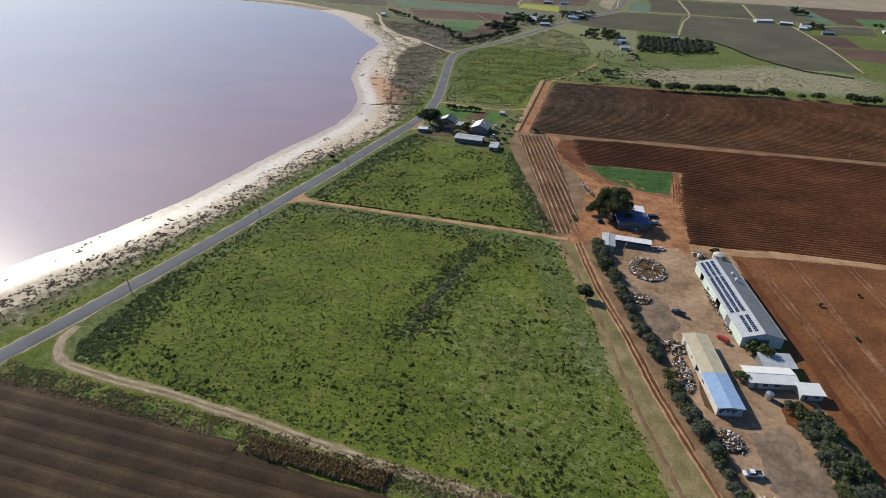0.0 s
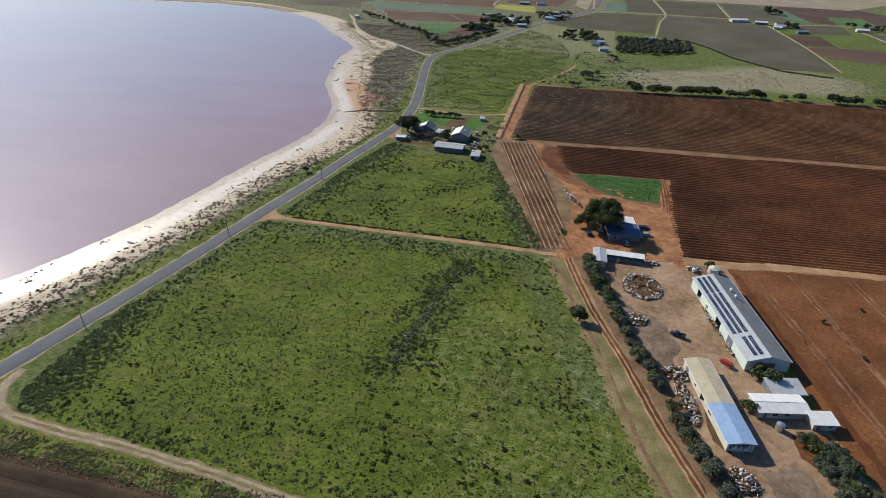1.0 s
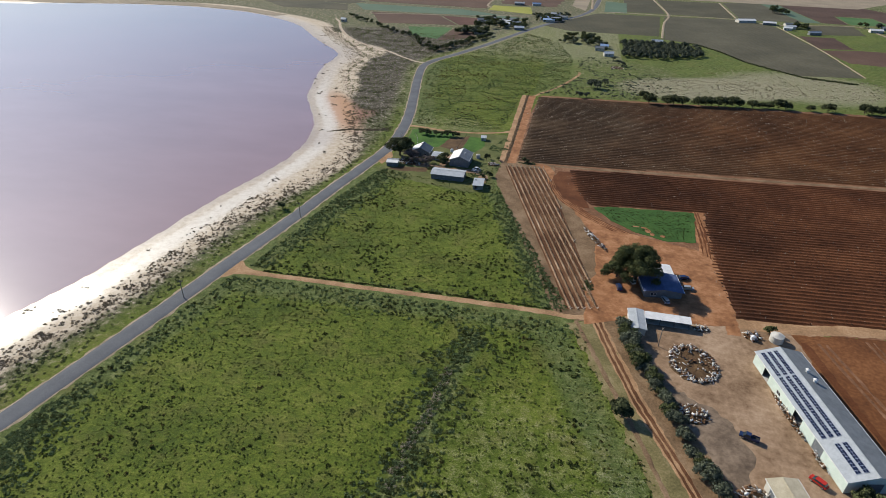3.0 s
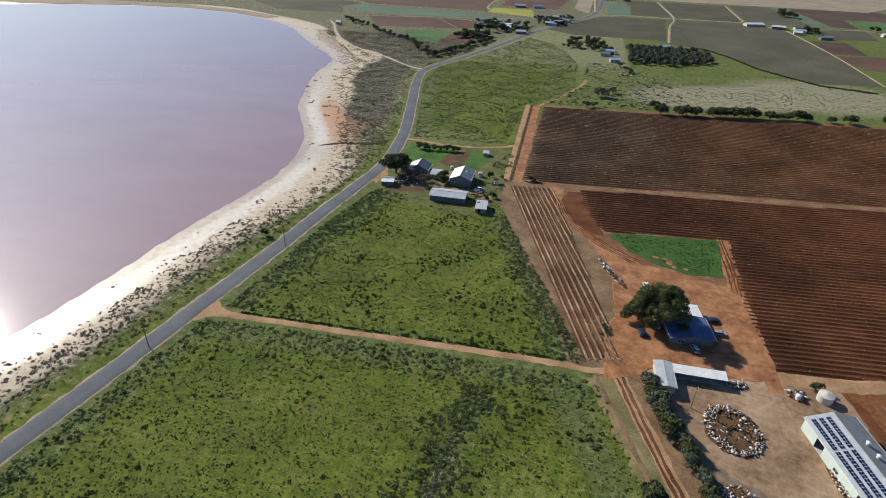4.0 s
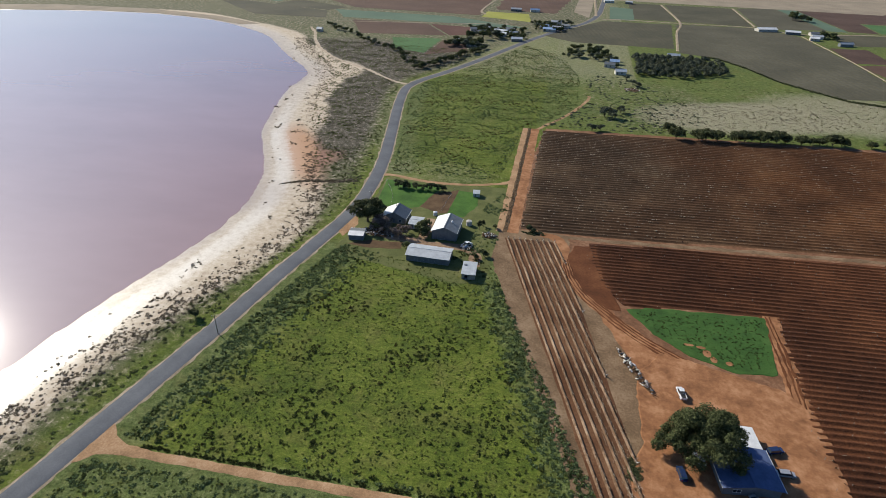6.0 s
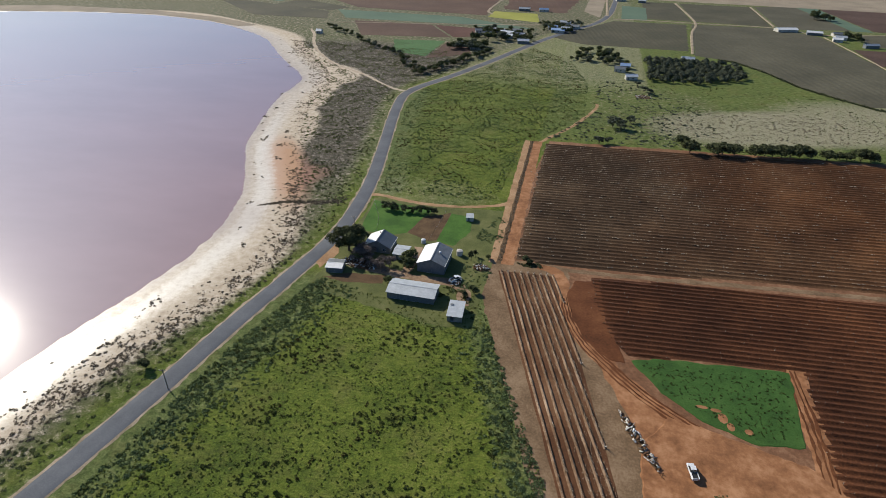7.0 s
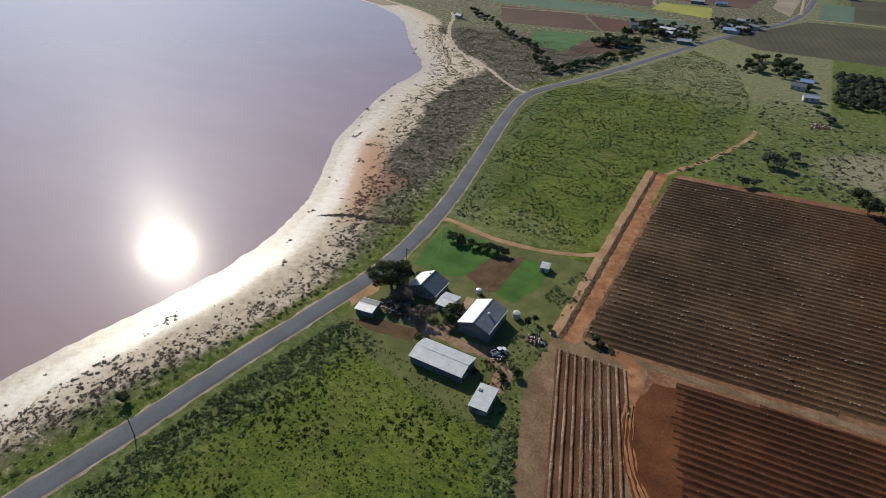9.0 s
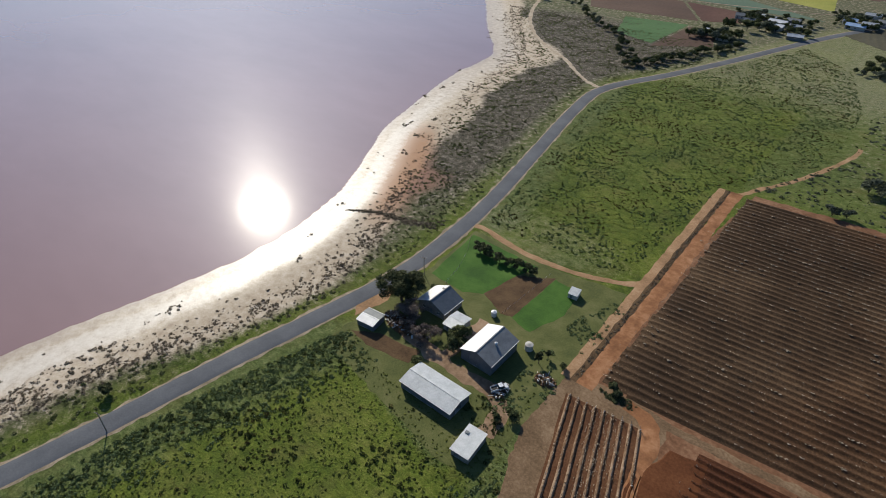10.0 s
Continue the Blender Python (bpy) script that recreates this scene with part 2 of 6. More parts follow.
M = {
    "ground": ground_material(),
    "water": water_material(),
    "asphalt": surface("worn_asphalt", (0.075, 0.08, 0.09), (0.10, 0.106, 0.118), (0.13, 0.135, 0.145), 0.08, 3.0, 0.85, 0.1, 0.02),
    "gravel": surface("pale_roadside_gravel", (0.16, 0.13, 0.08), (0.28, 0.22, 0.15), (0.42, 0.34, 0.25), 0.2, 2.2, 0.95, 0.3, 0.06),
    "track": surface("beaten_sandy_track", (0.19, 0.112, 0.058), (0.32, 0.19, 0.1), (0.44, 0.29, 0.172), 0.12, 1.5, 0.95, 0.35, 0.08),
    "red_track": surface("red_earth_track", (0.14, 0.06, 0.026), (0.27, 0.122, 0.054), (0.41, 0.212, 0.108), 0.11, 0.4, 0.95, 0.35, 0.08),
    "headland_soil": surface("brown_red_headland_soil", (0.09, 0.042, 0.02), (0.17, 0.082, 0.042), (0.28, 0.155, 0.088), 0.1, 0.7, 0.95, 0.4, 0.08),
    "yard": surface("dusty_yard_earth", (0.13, 0.078, 0.044), (0.262, 0.172, 0.106), (0.39, 0.275, 0.182), 0.06, 0.5, 0.95, 0.15, 0.05),
    "grey_yard": surface("oily_grey_yard_earth", (0.085, 0.061, 0.043), (0.165, 0.12, 0.084), (0.26, 0.192, 0.136), 0.14, 0.6, 0.95, 0.15, 0.05),
    "vine_soil": graded_soil("brown_vineyard_soil", ((0.025, 0.0145, 0.0076), (0.06, 0.034, 0.0172), (0.135, 0.084, 0.045)), ((0.042, 0.0165, 0.006), (0.105, 0.042, 0.0145), (0.2, 0.088, 0.034)), (-10.0, 120.0)),
    "red_soil": graded_soil("red_ploughed_soil", ((0.024, 0.0085, 0.0036), (0.058, 0.0195, 0.0072), (0.12, 0.044, 0.0165)), ((0.046, 0.0165, 0.0066), (0.118, 0.041, 0.0152), (0.215, 0.084, 0.033)), (20.0, 120.0)),
    "turned_red": surface("smooth_dark_red_earth", (0.06, 0.02, 0.007), (0.105, 0.036, 0.0125), (0.155, 0.06, 0.023), 0.09, 1.4, 0.95, 0.3, 0.06),
    "bare_red": surface("bare_red_earth", (0.07, 0.027, 0.0105), (0.14, 0.054, 0.019), (0.225, 0.096, 0.037), 0.045, 0.8, 0.95, 0.5, 0.12),
    "dark_soil": surface("dark_ploughed_soil", (0.02214, 0.01336, 0.007198), (0.04427, 0.02673, 0.0144), (0.07915, 0.05091, 0.02773), 0.06, 1.7, 0.95, 0.6, 0.15),
    "strip_soil": surface("worked_strip_soil", (0.045, 0.019, 0.0085), (0.105, 0.045, 0.02), (0.19, 0.1, 0.052), 0.06, 1.6, 0.95, 0.5, 0.12),
    "strip_crest": surface("pale_dry_ridge_earth", (0.07, 0.037, 0.018), (0.165, 0.098, 0.056), (0.33, 0.235, 0.158), 0.1, 1.1, 0.95, 0.5, 0.12),
    "dirt_edge": surface("grey_brown_headland_earth", (0.09, 0.056, 0.029), (0.17, 0.108, 0.06), (0.265, 0.18, 0.108), 0.11, 1.4, 0.95, 0.4, 0.1),
    "pale_sand": surface("pale_track_sand", (0.28, 0.215, 0.145), (0.4, 0.32, 0.23), (0.5, 0.42, 0.32), 0.2, 1.5, 0.95, 0.25, 0.05),
    "far_red": surface("distant_red_field", (0.066, 0.03, 0.022), (0.09, 0.041, 0.03), (0.12, 0.06, 0.043), 0.02, 0.4, 0.95, 0.4, 0.3),
    # tree shade and sky reflection put into the colour as dark blue
    "shade_blue_roof": sheeting("roof_painted_shade_blue", (0.05, 0.075, 0.155), (0.08, 0.115, 0.225), 0.85, 0.0),
    "lush": surface("lush_green_crop", (0.02, 0.05, 0.01), (0.036, 0.088, 0.016), (0.06, 0.118, 0.026), 0.15, 2.2, 0.9, 0.6, 0.2),
    "lawn": surface("watered_lawn", (0.024, 0.068, 0.009), (0.048, 0.115, 0.015), (0.08, 0.155, 0.026), 0.12, 2.6, 0.9, 0.4, 0.08),
    "mown": surface("mown_farmyard_grass", (0.052, 0.064, 0.018), (0.098, 0.108, 0.031), (0.155, 0.148, 0.06), 0.12, 2.2, 0.9, 0.4, 0.1),
    "garden_bed": surface("dug_garden_bed", (0.055, 0.033, 0.017), (0.095, 0.056, 0.028), (0.135, 0.085, 0.042), 0.2, 1.8, 0.95, 0.5, 0.1),
    "far_dark": surface("distant_dark_tilled_field", (0.05, 0.03, 0.022), (0.075, 0.045, 0.033), (0.105, 0.066, 0.048), 0.02, 0.4, 0.95, 0.4, 0.3),
    "far_olive": surface("distant_olive_vineyard", (0.05, 0.048, 0.03), (0.07, 0.064, 0.039), (0.095, 0.085, 0.053), 0.02, 0.35, 0.95, 0.4, 0.3),
    "far_brown": surface("distant_brown_field", (0.07, 0.041, 0.029), (0.094, 0.055, 0.038), (0.125, 0.078, 0.054), 0.02, 0.4, 0.95, 0.4, 0.3),
    # tones of the next four raised, putting some distance haze into the colour
    "far_green": surface("distant_green_crop", (0.047, 0.106, 0.035), (0.065, 0.136, 0.046), (0.089, 0.159, 0.059), 0.02, 0.4, 0.95, 0.4, 0.3),
    "far_teal": surface("distant_bluish_crop", (0.071, 0.112, 0.077), (0.089, 0.136, 0.091), (0.112, 0.159, 0.106), 0.02, 0.4, 0.95, 0.4, 0.3),
    "far_yellow": surface("distant_yellow_crop", (0.207, 0.218, 0.041), (0.266, 0.266, 0.053), (0.325, 0.313, 0.077), 0.03, 0.5, 0.95, 0.4, 0.3),
    "far_pale": surface("distant_pale_stubble", (0.195, 0.159, 0.112), (0.254, 0.207, 0.148), (0.313, 0.254, 0.183), 0.03, 0.5, 0.95, 0.4, 0.3),
    "tussock": leafy("dark_green_weeds", (0.026, 0.034, 0.011), (0.08, 0.096, 0.031)),
    "rank": leafy("rank_blue_green_weeds", (0.052, 0.078, 0.031), (0.175, 0.225, 0.098)),
    "dock": leafy("brown_seeding_weeds", (0.036, 0.031, 0.011), (0.105, 0.09, 0.033)),
    "sward": leafy("meadow_grass", (0.06, 0.085, 0.02), (0.15, 0.165, 0.04)),
    "saltbush": leafy("brown_salt_bush", (0.075, 0.06, 0.042), (0.26, 0.213, 0.152)),
    "verge_bush": leafy("olive_verge_scrub", (0.06, 0.075, 0.028), (0.18, 0.195, 0.08)),
    "crown_dark": leafy("dark_evergreen_leaves", (0.03, 0.038, 0.018), (0.115, 0.126, 0.06)),
    "crown_green": leafy("pepper_tree_leaves", (0.03, 0.04, 0.017), (0.125, 0.14, 0.06)),
    "crown_grey": leafy("grey_green_leaves", (0.042, 0.05, 0.032), (0.155, 0.172, 0.118)),
    "twigs": leafy("bare_purple_brown_twigs", (0.08, 0.064, 0.056), (0.26, 0.208, 0.18)),
    "reed": leafy("dry_brown_reeds", (0.13, 0.095, 0.048), (0.4, 0.3, 0.165)),
    "bare_vine": leafy("bare_vine_canes", (0.05, 0.03, 0.018), (0.16, 0.10, 0.06)),
    "pale_cane": leafy("pale_dry_canes", (0.216, 0.1688, 0.1148), (0.54, 0.4455, 0.3375)),
    "bark": surface("rough_grey_bark", (0.05, 0.04, 0.03), (0.10, 0.08, 0.06), (0.16, 0.13, 0.1), 0.6, 5.0, 0.9, 0.5, 0.05),
    "post": surface("weathered_wood", (0.14, 0.11, 0.08), (0.24, 0.2, 0.16), (0.36, 0.31, 0.26), 1.0, 6.0, 0.85, 0.3, 0.02),
    "pale_post": surface("bleached_post", (0.4, 0.36, 0.31), (0.55, 0.51, 0.45), (0.68, 0.64, 0.58), 1.0, 6.0, 0.8, 0.2, 0.02),
    "white_roof": sheeting("white_steel_roof", (0.56, 0.56, 0.55), (0.7, 0.7, 0.69), 0.5, 0.0),
    "zinc_roof": sheeting("galvanised_roof", (0.33, 0.35, 0.36), (0.45, 0.47, 0.48), 0.5, 0.15),
    "grey_roof": sheeting("dull_grey_roof", (0.144, 0.1548, 0.1584), (0.216, 0.2268, 0.2304), 0.6, 0.1),
    "slate_roof": sheeting("slate_grey_roof", (0.10, 0.115, 0.125), (0.15, 0.165, 0.175), 0.6, 0.1),
    "beige_roof": sheeting("dusty_beige_roof", (0.36, 0.31, 0.21), (0.48, 0.42, 0.3), 0.7, 0.0),
    "blue_roof": sheeting("pale_blue_roof", (0.2, 0.3, 0.46), (0.28, 0.4, 0.58), 0.6, 0.0),
    "mint_wall": sheeting("pale_mint_wall", (0.42, 0.5, 0.45), (0.52, 0.6, 0.55), 0.6, 0.0, 0.3),
    "cream_wall": surface("cream_wall", (0.36, 0.34, 0.29), (0.45, 0.43, 0.38), (0.52, 0.5, 0.45), 0.4, 4, 0.8, 0.1, 0.01),
    "steel_wall": sheeting("blue_grey_steel_wall", (0.10, 0.115, 0.13), (0.16, 0.175, 0.19), 0.55, 0.1, 0.3),
    "stone_wall": surface("pale_stone_wall", (0.16, 0.145, 0.125), (0.24, 0.22, 0.19), (0.32, 0.3, 0.26), 0.5, 3, 0.9, 0.4, 0.03),
    "dark": plain("dark_opening", (0.015, 0.015, 0.016), 0.8),
    "glass": plain("window_glass", (0.03, 0.04, 0.05), 0.06, 0.0, 0.8),
    "trim": plain("white_trim", (0.7, 0.7, 0.68), 0.5),
    "panel": plain("blue_black_solar_cells", (0.012, 0.018, 0.045), 0.12, 0.0, 0.6),
    "alu": plain("aluminium_frame", (0.6, 0.61, 0.62), 0.35, 0.8),
    "concrete": surface("weathered_concrete", (0.34, 0.32, 0.29), (0.46, 0.44, 0.4), (0.56, 0.54, 0.5), 0.6, 4, 0.85, 0.2, 0.02),
    "white_paint": plain("white_car_paint", (0.72, 0.73, 0.74), 0.25),
    "red_paint": plain("red_car_paint", (0.45, 0.035, 0.02), 0.25),
    "blue_paint": plain("dark_blue_car_paint", (0.02, 0.035, 0.09), 0.25),
    "silver_paint": plain("silver_car_paint", (0.42, 0.44, 0.46), 0.3, 0.4),
    "rubber": plain("black_rubber", (0.015, 0.015, 0.016), 0.8),
    "dry_strip": surface("dry_grass_strip", (0.09, 0.08, 0.03), (0.17, 0.14, 0.06), (0.28, 0.22, 0.12), 0.12, 1.6, 0.95, 0.5, 0.12),
    "heath": leafy("brown_heath_twigs", (0.045, 0.043, 0.028), (0.14, 0.13, 0.085)),
    "far_mixed": surface("distant_brown_vineyard", (0.058, 0.054, 0.035), (0.08, 0.073, 0.047), (0.11, 0.1, 0.066), 0.018, 0.35, 0.95, 0.4, 0.3),
    "straw": leafy("bleached_dry_tufts", (0.2, 0.17, 0.11), (0.42, 0.37, 0.27)),
    "rust": surface("rusty_scrap", (0.07, 0.03, 0.015), (0.14, 0.07, 0.035), (0.24, 0.14, 0.08), 0.6, 4, 0.9, 0.4, 0.03),
}


# ---- geometry helpers ----
RS = np.random.RandomState(7)
RNG = random.Random(11)


def mesh_from(name, verts, faces, material):
    """A mesh from an array of points and an array of equal-sided faces."""
    verts, faces = np.asarray(verts, dtype=np.float32), np.asarray(faces, dtype=np.int32)
    me = bpy.data.meshes.new(name)
    k = faces.shape[1]
    me.vertices.add(len(verts))
    me.vertices.foreach_set("co", verts.ravel())
    me.loops.add(faces.size)
    me.loops.foreach_set("vertex_index", faces.ravel())
    me.polygons.add(len(faces))
    me.polygons.foreach_set("loop_start", np.arange(0, faces.size, k, dtype=np.int32))
    me.update(calc_edges=True)
    me.materials.append(material)
    return me


def bm_mesh(name, bm, material):
    me = bpy.data.meshes.new(name)
    bmesh.ops.recalc_face_normals(bm, faces=bm.faces)
    bm.to_mesh(me)
    bm.free()
    me.materials.append(material)
    return me


def part(name, bm, material, parent, label=""):
    ob = new(name, bm_mesh(name, bm, material))
    ob.parent = parent
    return tagged(ob, label)


def thing(name, m, label, category, group="", kind=""):
    ob = new(name)
    ob.empty_display_size = 0.5
    ob.matrix_basis = m
    return tagged(ob, label, category, group, kind)


def box(bm, x0, y0, z0, x1, y1, z1, m=None, bevel=0.0):
    vs = [Vector((x, y, z)) for x in (x0, x1) for y in (y0, y1) for z in (z0, z1)]
    vs = [bm.verts.new(m @ v if m else v) for v in vs]
    fs = [bm.faces.new([vs[i] for i in f]) for f in ((0, 1, 3, 2), (4, 6, 7, 5), (0, 4, 5, 1), (2, 3, 7, 6), (0, 2, 6, 4), (1, 5, 7, 3))]
    if bevel:
        es = list({e for f in fs for e in f.edges})
        bmesh.ops.bevel(bm, geom=es, offset=bevel, segments=2, affect="EDGES")
    return bm


def rod(bm, p, q, r0, r1=None, sides=8):
    p, q = Vector(p), Vector(q)
    r1 = r0 if r1 is None else r1
    turn = (q - p).to_track_quat("Z", "Y").to_matrix()
    rings = []
    for c, r in ((p, r0), (q, r1)):
        rings.append([bm.verts.new(c + turn @ Vector((r * math.cos(a), r * math.sin(a), 0)))
                      for a in (2 * math.pi * i / sides for i in range(sides))])
    for i in range(sides):
        j = (i + 1) % sides
        bm.faces.new((rings[0][i], rings[0][j], rings[1][j], rings[1][i]))
    bm.faces.new(rings[0][::-1])
    bm.faces.new(rings[1])
    return bm


def smooth_line(points, step=2.0):
    """A line through the points, rounded, in steps of about that many metres."""
    p = [Vector(q) for q in points]
    p = [2 * p[0] - p[1]] + p + [2 * p[-1] - p[-2]]
    out = []
    for i in range(1, len(p) - 2):
        k = max(1, int((p[i + 1] - p[i]).length / step))
        for j in range(k):
            t = j / k
            a, b, c, d = p[i - 1], p[i], p[i + 1], p[i + 2]
            out.append(0.5 * (2 * b + (c - a) * t + (2 * a - 5 * b + 4 * c - d) * t * t + (3 * b - a - 3 * c + d) * t ** 3))
    return out + [p[-2]]


def wobble(x, y, size=4.0, seed=0.0):
    return noise.noise(Vector((x / size, y / size, seed)))


LEVELS = []


def own_level(z, points, margin):
    """The next free height near z, so that no two overlapping layers share a plane."""
    xs, ys = [p[0] for p in points], [p[1] for p in points]
    x0, y0, x1, y1 = min(xs) - margin, min(ys) - margin, max(xs) + margin, max(ys) + margin
    used = [q for q, u0, v0, u1, v1 in LEVELS if u0 < x1 and u1 > x0 and v0 < y1 and v1 > y0]
    while any(abs(z - q) < 0.0039 for q in used):
        z += 0.004
    LEVELS.append((z, x0, y0, x1, y1))
    return z


def ribbon(name, points, width, material, z, label, ragged=0.25, parent=None, step=1.5, crown=0.0, category="track", kind="structure"):
    """A road or track: a low, ragged-edged band of earth along a line."""
    line = smooth_line(points, step)
    z = own_level(z, points, width)
    bm = bmesh.new()
    rows = []
    for i, c in enumerate(line):
        d = (line[min(i + 1, len(line) - 1)] - line[max(i - 1, 0)]).normalized()
        s = Vector((-d.y, d.x))
        row = []
        for k, u in enumerate((-1.12, -1, -0.45, 0, 0.45, 1, 1.12)):
            w = width / 2 * max(-1, min(1, u)) + (0.4 if u > 1 else -0.4 if u < -1 else 0)
            if abs(u) >= 1:
                w += ragged * wobble(c.x + 31 * (u > 0), c.y, 3.0, 2.5) + 0.6 * ragged * wobble(c.x, c.y + 57 * (u > 0), 0.9, 4.5)
            h = -0.02 if abs(u) > 1 else z + crown * (1 - u * u)
            row.append(bm.verts.new((c.x + s.x * w, c.y + s.y * w, h)))
        rows.append(row)
    for a, b in zip(rows, rows[1:]):
        for k in range(len(a) - 1):
            bm.faces.new((a[k], a[k + 1], b[k + 1], b[k]))
    ob = new(name, bm_mesh(name, bm, material))
    ob.data.shade_smooth()
    ob.parent = parent
    if parent is None:
        tagged(ob, label, category, "", kind)
    else:
        tagged(ob, label)
    return ob


def ragged_outline(poly, ragged=0.5, step=1.5):
    out = []
    for i in range(len(poly)):
        a, b = Vector(poly[i]), Vector(poly[(i + 1) % len(poly)])
        k = max(1, int((b - a).length / step))
        s = Vector((-(b - a).y, (b - a).x)).normalized()
        for j in range(k):
            c = a.lerp(b, j / k)
            o = ragged * (wobble(c.x, c.y, 5.0, 9.1) + 0.6 * wobble(c.x, c.y, 1.3, 3.3)) if j else 0
            out.append((c.x + s.x * o, c.y + s.y * o))
    return out


def sheet(name, poly, material, z, label, ragged=0.5, step=1.5, category="field", kind="structure"):
    """A field, lawn or yard: a ragged-edged layer of earth or growth on the ground."""
    z = own_level(z, poly, 1)
    bm = bmesh.new()
    rim = ragged_outline(poly, ragged, step)
    top = [bm.verts.new((x, y, z)) for x, y in rim]
    turn = 1 if sum(x0 * y1 - x1 * y0 for (x0, y0), (x1, y1) in zip(rim, rim[1:] + rim[:1])) > 0 else -1
    low = []
    for (x0, y0), (x, y), (x1, y1) in zip(rim[-1:] + rim[:-1], rim, rim[1:] + rim[:1]):
        s = Vector((y1 - y0, x0 - x1)).normalized() * turn * 0.45
        low.append(bm.verts.new((x + s.x, y + s.y, -0.03)))
    f = bm.faces.new(top)
    for i in range(len(top)):
        j = (i + 1) % len(top)
        bm.faces.new((top[i], low[i], low[j], top[j]))
    bmesh.ops.triangulate(bm, faces=[f])
    ob = new(name, bm_mesh(name, bm, material))
    return tagged(ob, label, category, "", kind)


def spans(poly, origin, along, across, v):
    """Where the line at the offset v, running along, lies inside the polygon."""
    hits = []
    for i in range(len(poly)):
        a, b = Vector(poly[i]) - origin, Vector(poly[(i + 1) % len(poly)]) - origin
        va, vb = a.dot(across) - v, b.dot(across) - v
        if (va < 0) != (vb < 0):
            c = a.lerp(b, va / (va - vb))
            hits.append(c.dot(along))
    hits.sort()
    return list(zip(hits[::2], hits[1::2]))


def field_rows(poly, angle, spacing):
    """The rows of a field: for each its start and end, with the directions along and across."""
    along = Vector((math.cos(radians(angle)), math.sin(radians(angle))))
    across = Vector((-along.y, along.x))
    origin = Vector(poly[0])
    vs = [(Vector(q) - origin).dot(across) for q in poly]
    rows = []
    v = min(vs) + spacing / 2
    while v < max(vs):
        for u0, u1 in spans(poly, origin, along, across, v):
            rows.append((origin + along * u0 + across * v, origin + along * u1 + across * v))
        v += spacing
    return rows, along, across


def ploughed(name, poly, angle, spacing, height, material, label, z=0.04, step=2.0, shape=((-0.5, 0.0), (-0.24, 0.06), (-0.12, 0.8), (0.0, 1.0), (0.12, 0.8), (0.24, 0.06), (0.5, 0.0)), end=0.9, crest=None):
    """A worked field: every row is a ridge of earth with furrows between."""
    rows, along, across = field_rows(poly, angle, spacing)
    ob = sheet(name, poly, material, z - 0.012, label, 0.3, 3.0)
    n = len(shape)
    for a, b in rows:
        verts, faces = [], []
        a = a + along * RNG.uniform(-end, end)
        b = b + along * RNG.uniform(-end, end)
        k = max(2, int((b - a).length / step))
        for i in range(k + 1):
            c = a.lerp(b, i / k)
            sway = 0.12 * wobble(c.x, c.y, 9, 1.0)
            fade = min(1.0, 0.15 + min(i, k - i) * step / 2.5)
            for u, h in shape:
                q = c + across * (u * spacing + (sway if abs(u) < 0.5 else 0))
                rough = height * (h * (1 + 0.45 * wobble(q.x, q.y, 1.6, 6.0)) + 0.22 * wobble(q.x, q.y, 0.8, 8.0) + 0.12) * fade
                verts.append((q.x, q.y, z + max(0.0, rough) if abs(u) < 0.5 else z))
        for i in range(k):
            for j in range(n - 1):
                p = i * n + j
                faces.append((p, p + 1, p + n + 1, p + n))
        ridge = new("soil_ridge", mesh_from("soil_ridge", verts, faces, crest or material))
        ridge.parent = ob
    return ob, rows, along, across


def inside(poly, x, y):
    hit = np.zeros(x.shape, bool)
    for i in range(len(poly)):
        (x0, y0), (x1, y1) = poly[i], poly[(i + 1) % len(poly)]
        if y0 != y1:
            hit ^= ((y0 > y) != (y1 > y)) & (x < (x1 - x0) * (y - y0) / (y1 - y0) + x0)
    return hit


def gap(line, x, y):
    """Distance of every point to a line."""
    best = np.full(x.shape, 1e9)
    for (x0, y0), (x1, y1) in zip(line, line[1:]):
        dx, dy = x1 - x0, y1 - y0
        t = np.clip(((x - x0) * dx + (y - y0) * dy) / (dx * dx + dy * dy + 1e-9), 0, 1)
        best = np.minimum(best, np.hypot(x - x0 - t * dx, y - y0 - t * dy))
    return best


def smoothstep(a, b, v):
    t = np.clip((v - a) / (b - a), 0, 1)
    return t * t * (3 - 2 * t)


def clumps(x, y, size, seed=0.0):
    return np.array([noise.noise(Vector((a / size, b / size, seed))) for a, b in zip(x, y)])


def leaf_ball(n, leaf, seed, shape=(1, 1, 1), low=-0.2, core=0.5, upright=0.0):
    """Leaf quads spread through a rounded form of radius 1: points and faces."""
    rs = np.random.RandomState(seed)
    d = rs.normal(size=(n, 3))
    d /= np.linalg.norm(d, axis=1)[:, None]
    d[:, 2] = np.where(d[:, 2] < low, -d[:, 2] * 0.6, d[:, 2])
    c = d * (core + (1 - core) * rs.rand(n, 1)) * np.array(shape)
    n_out = d + (0.45 + upright) * rs.normal(size=(n, 3))
    a = np.cross(n_out, rs.normal(size=(n, 3)))
    a /= np.linalg.norm(a, axis=1)[:, None] + 1e-9
    b = np.cross(a, n_out)
    b /= np.linalg.norm(b, axis=1)[:, None] + 1e-9
    s = leaf * (0.6 + 0.8 * rs.rand(n, 1))
    q = np.stack([c - a * s - b * s * 0.6, c + a * s - b * s * 0.6, c + a * s + b * s * 0.6, c - a * s + b * s * 0.6], 1)
    return q.reshape(-1, 3), np.arange(4 * n).reshape(-1, 4)


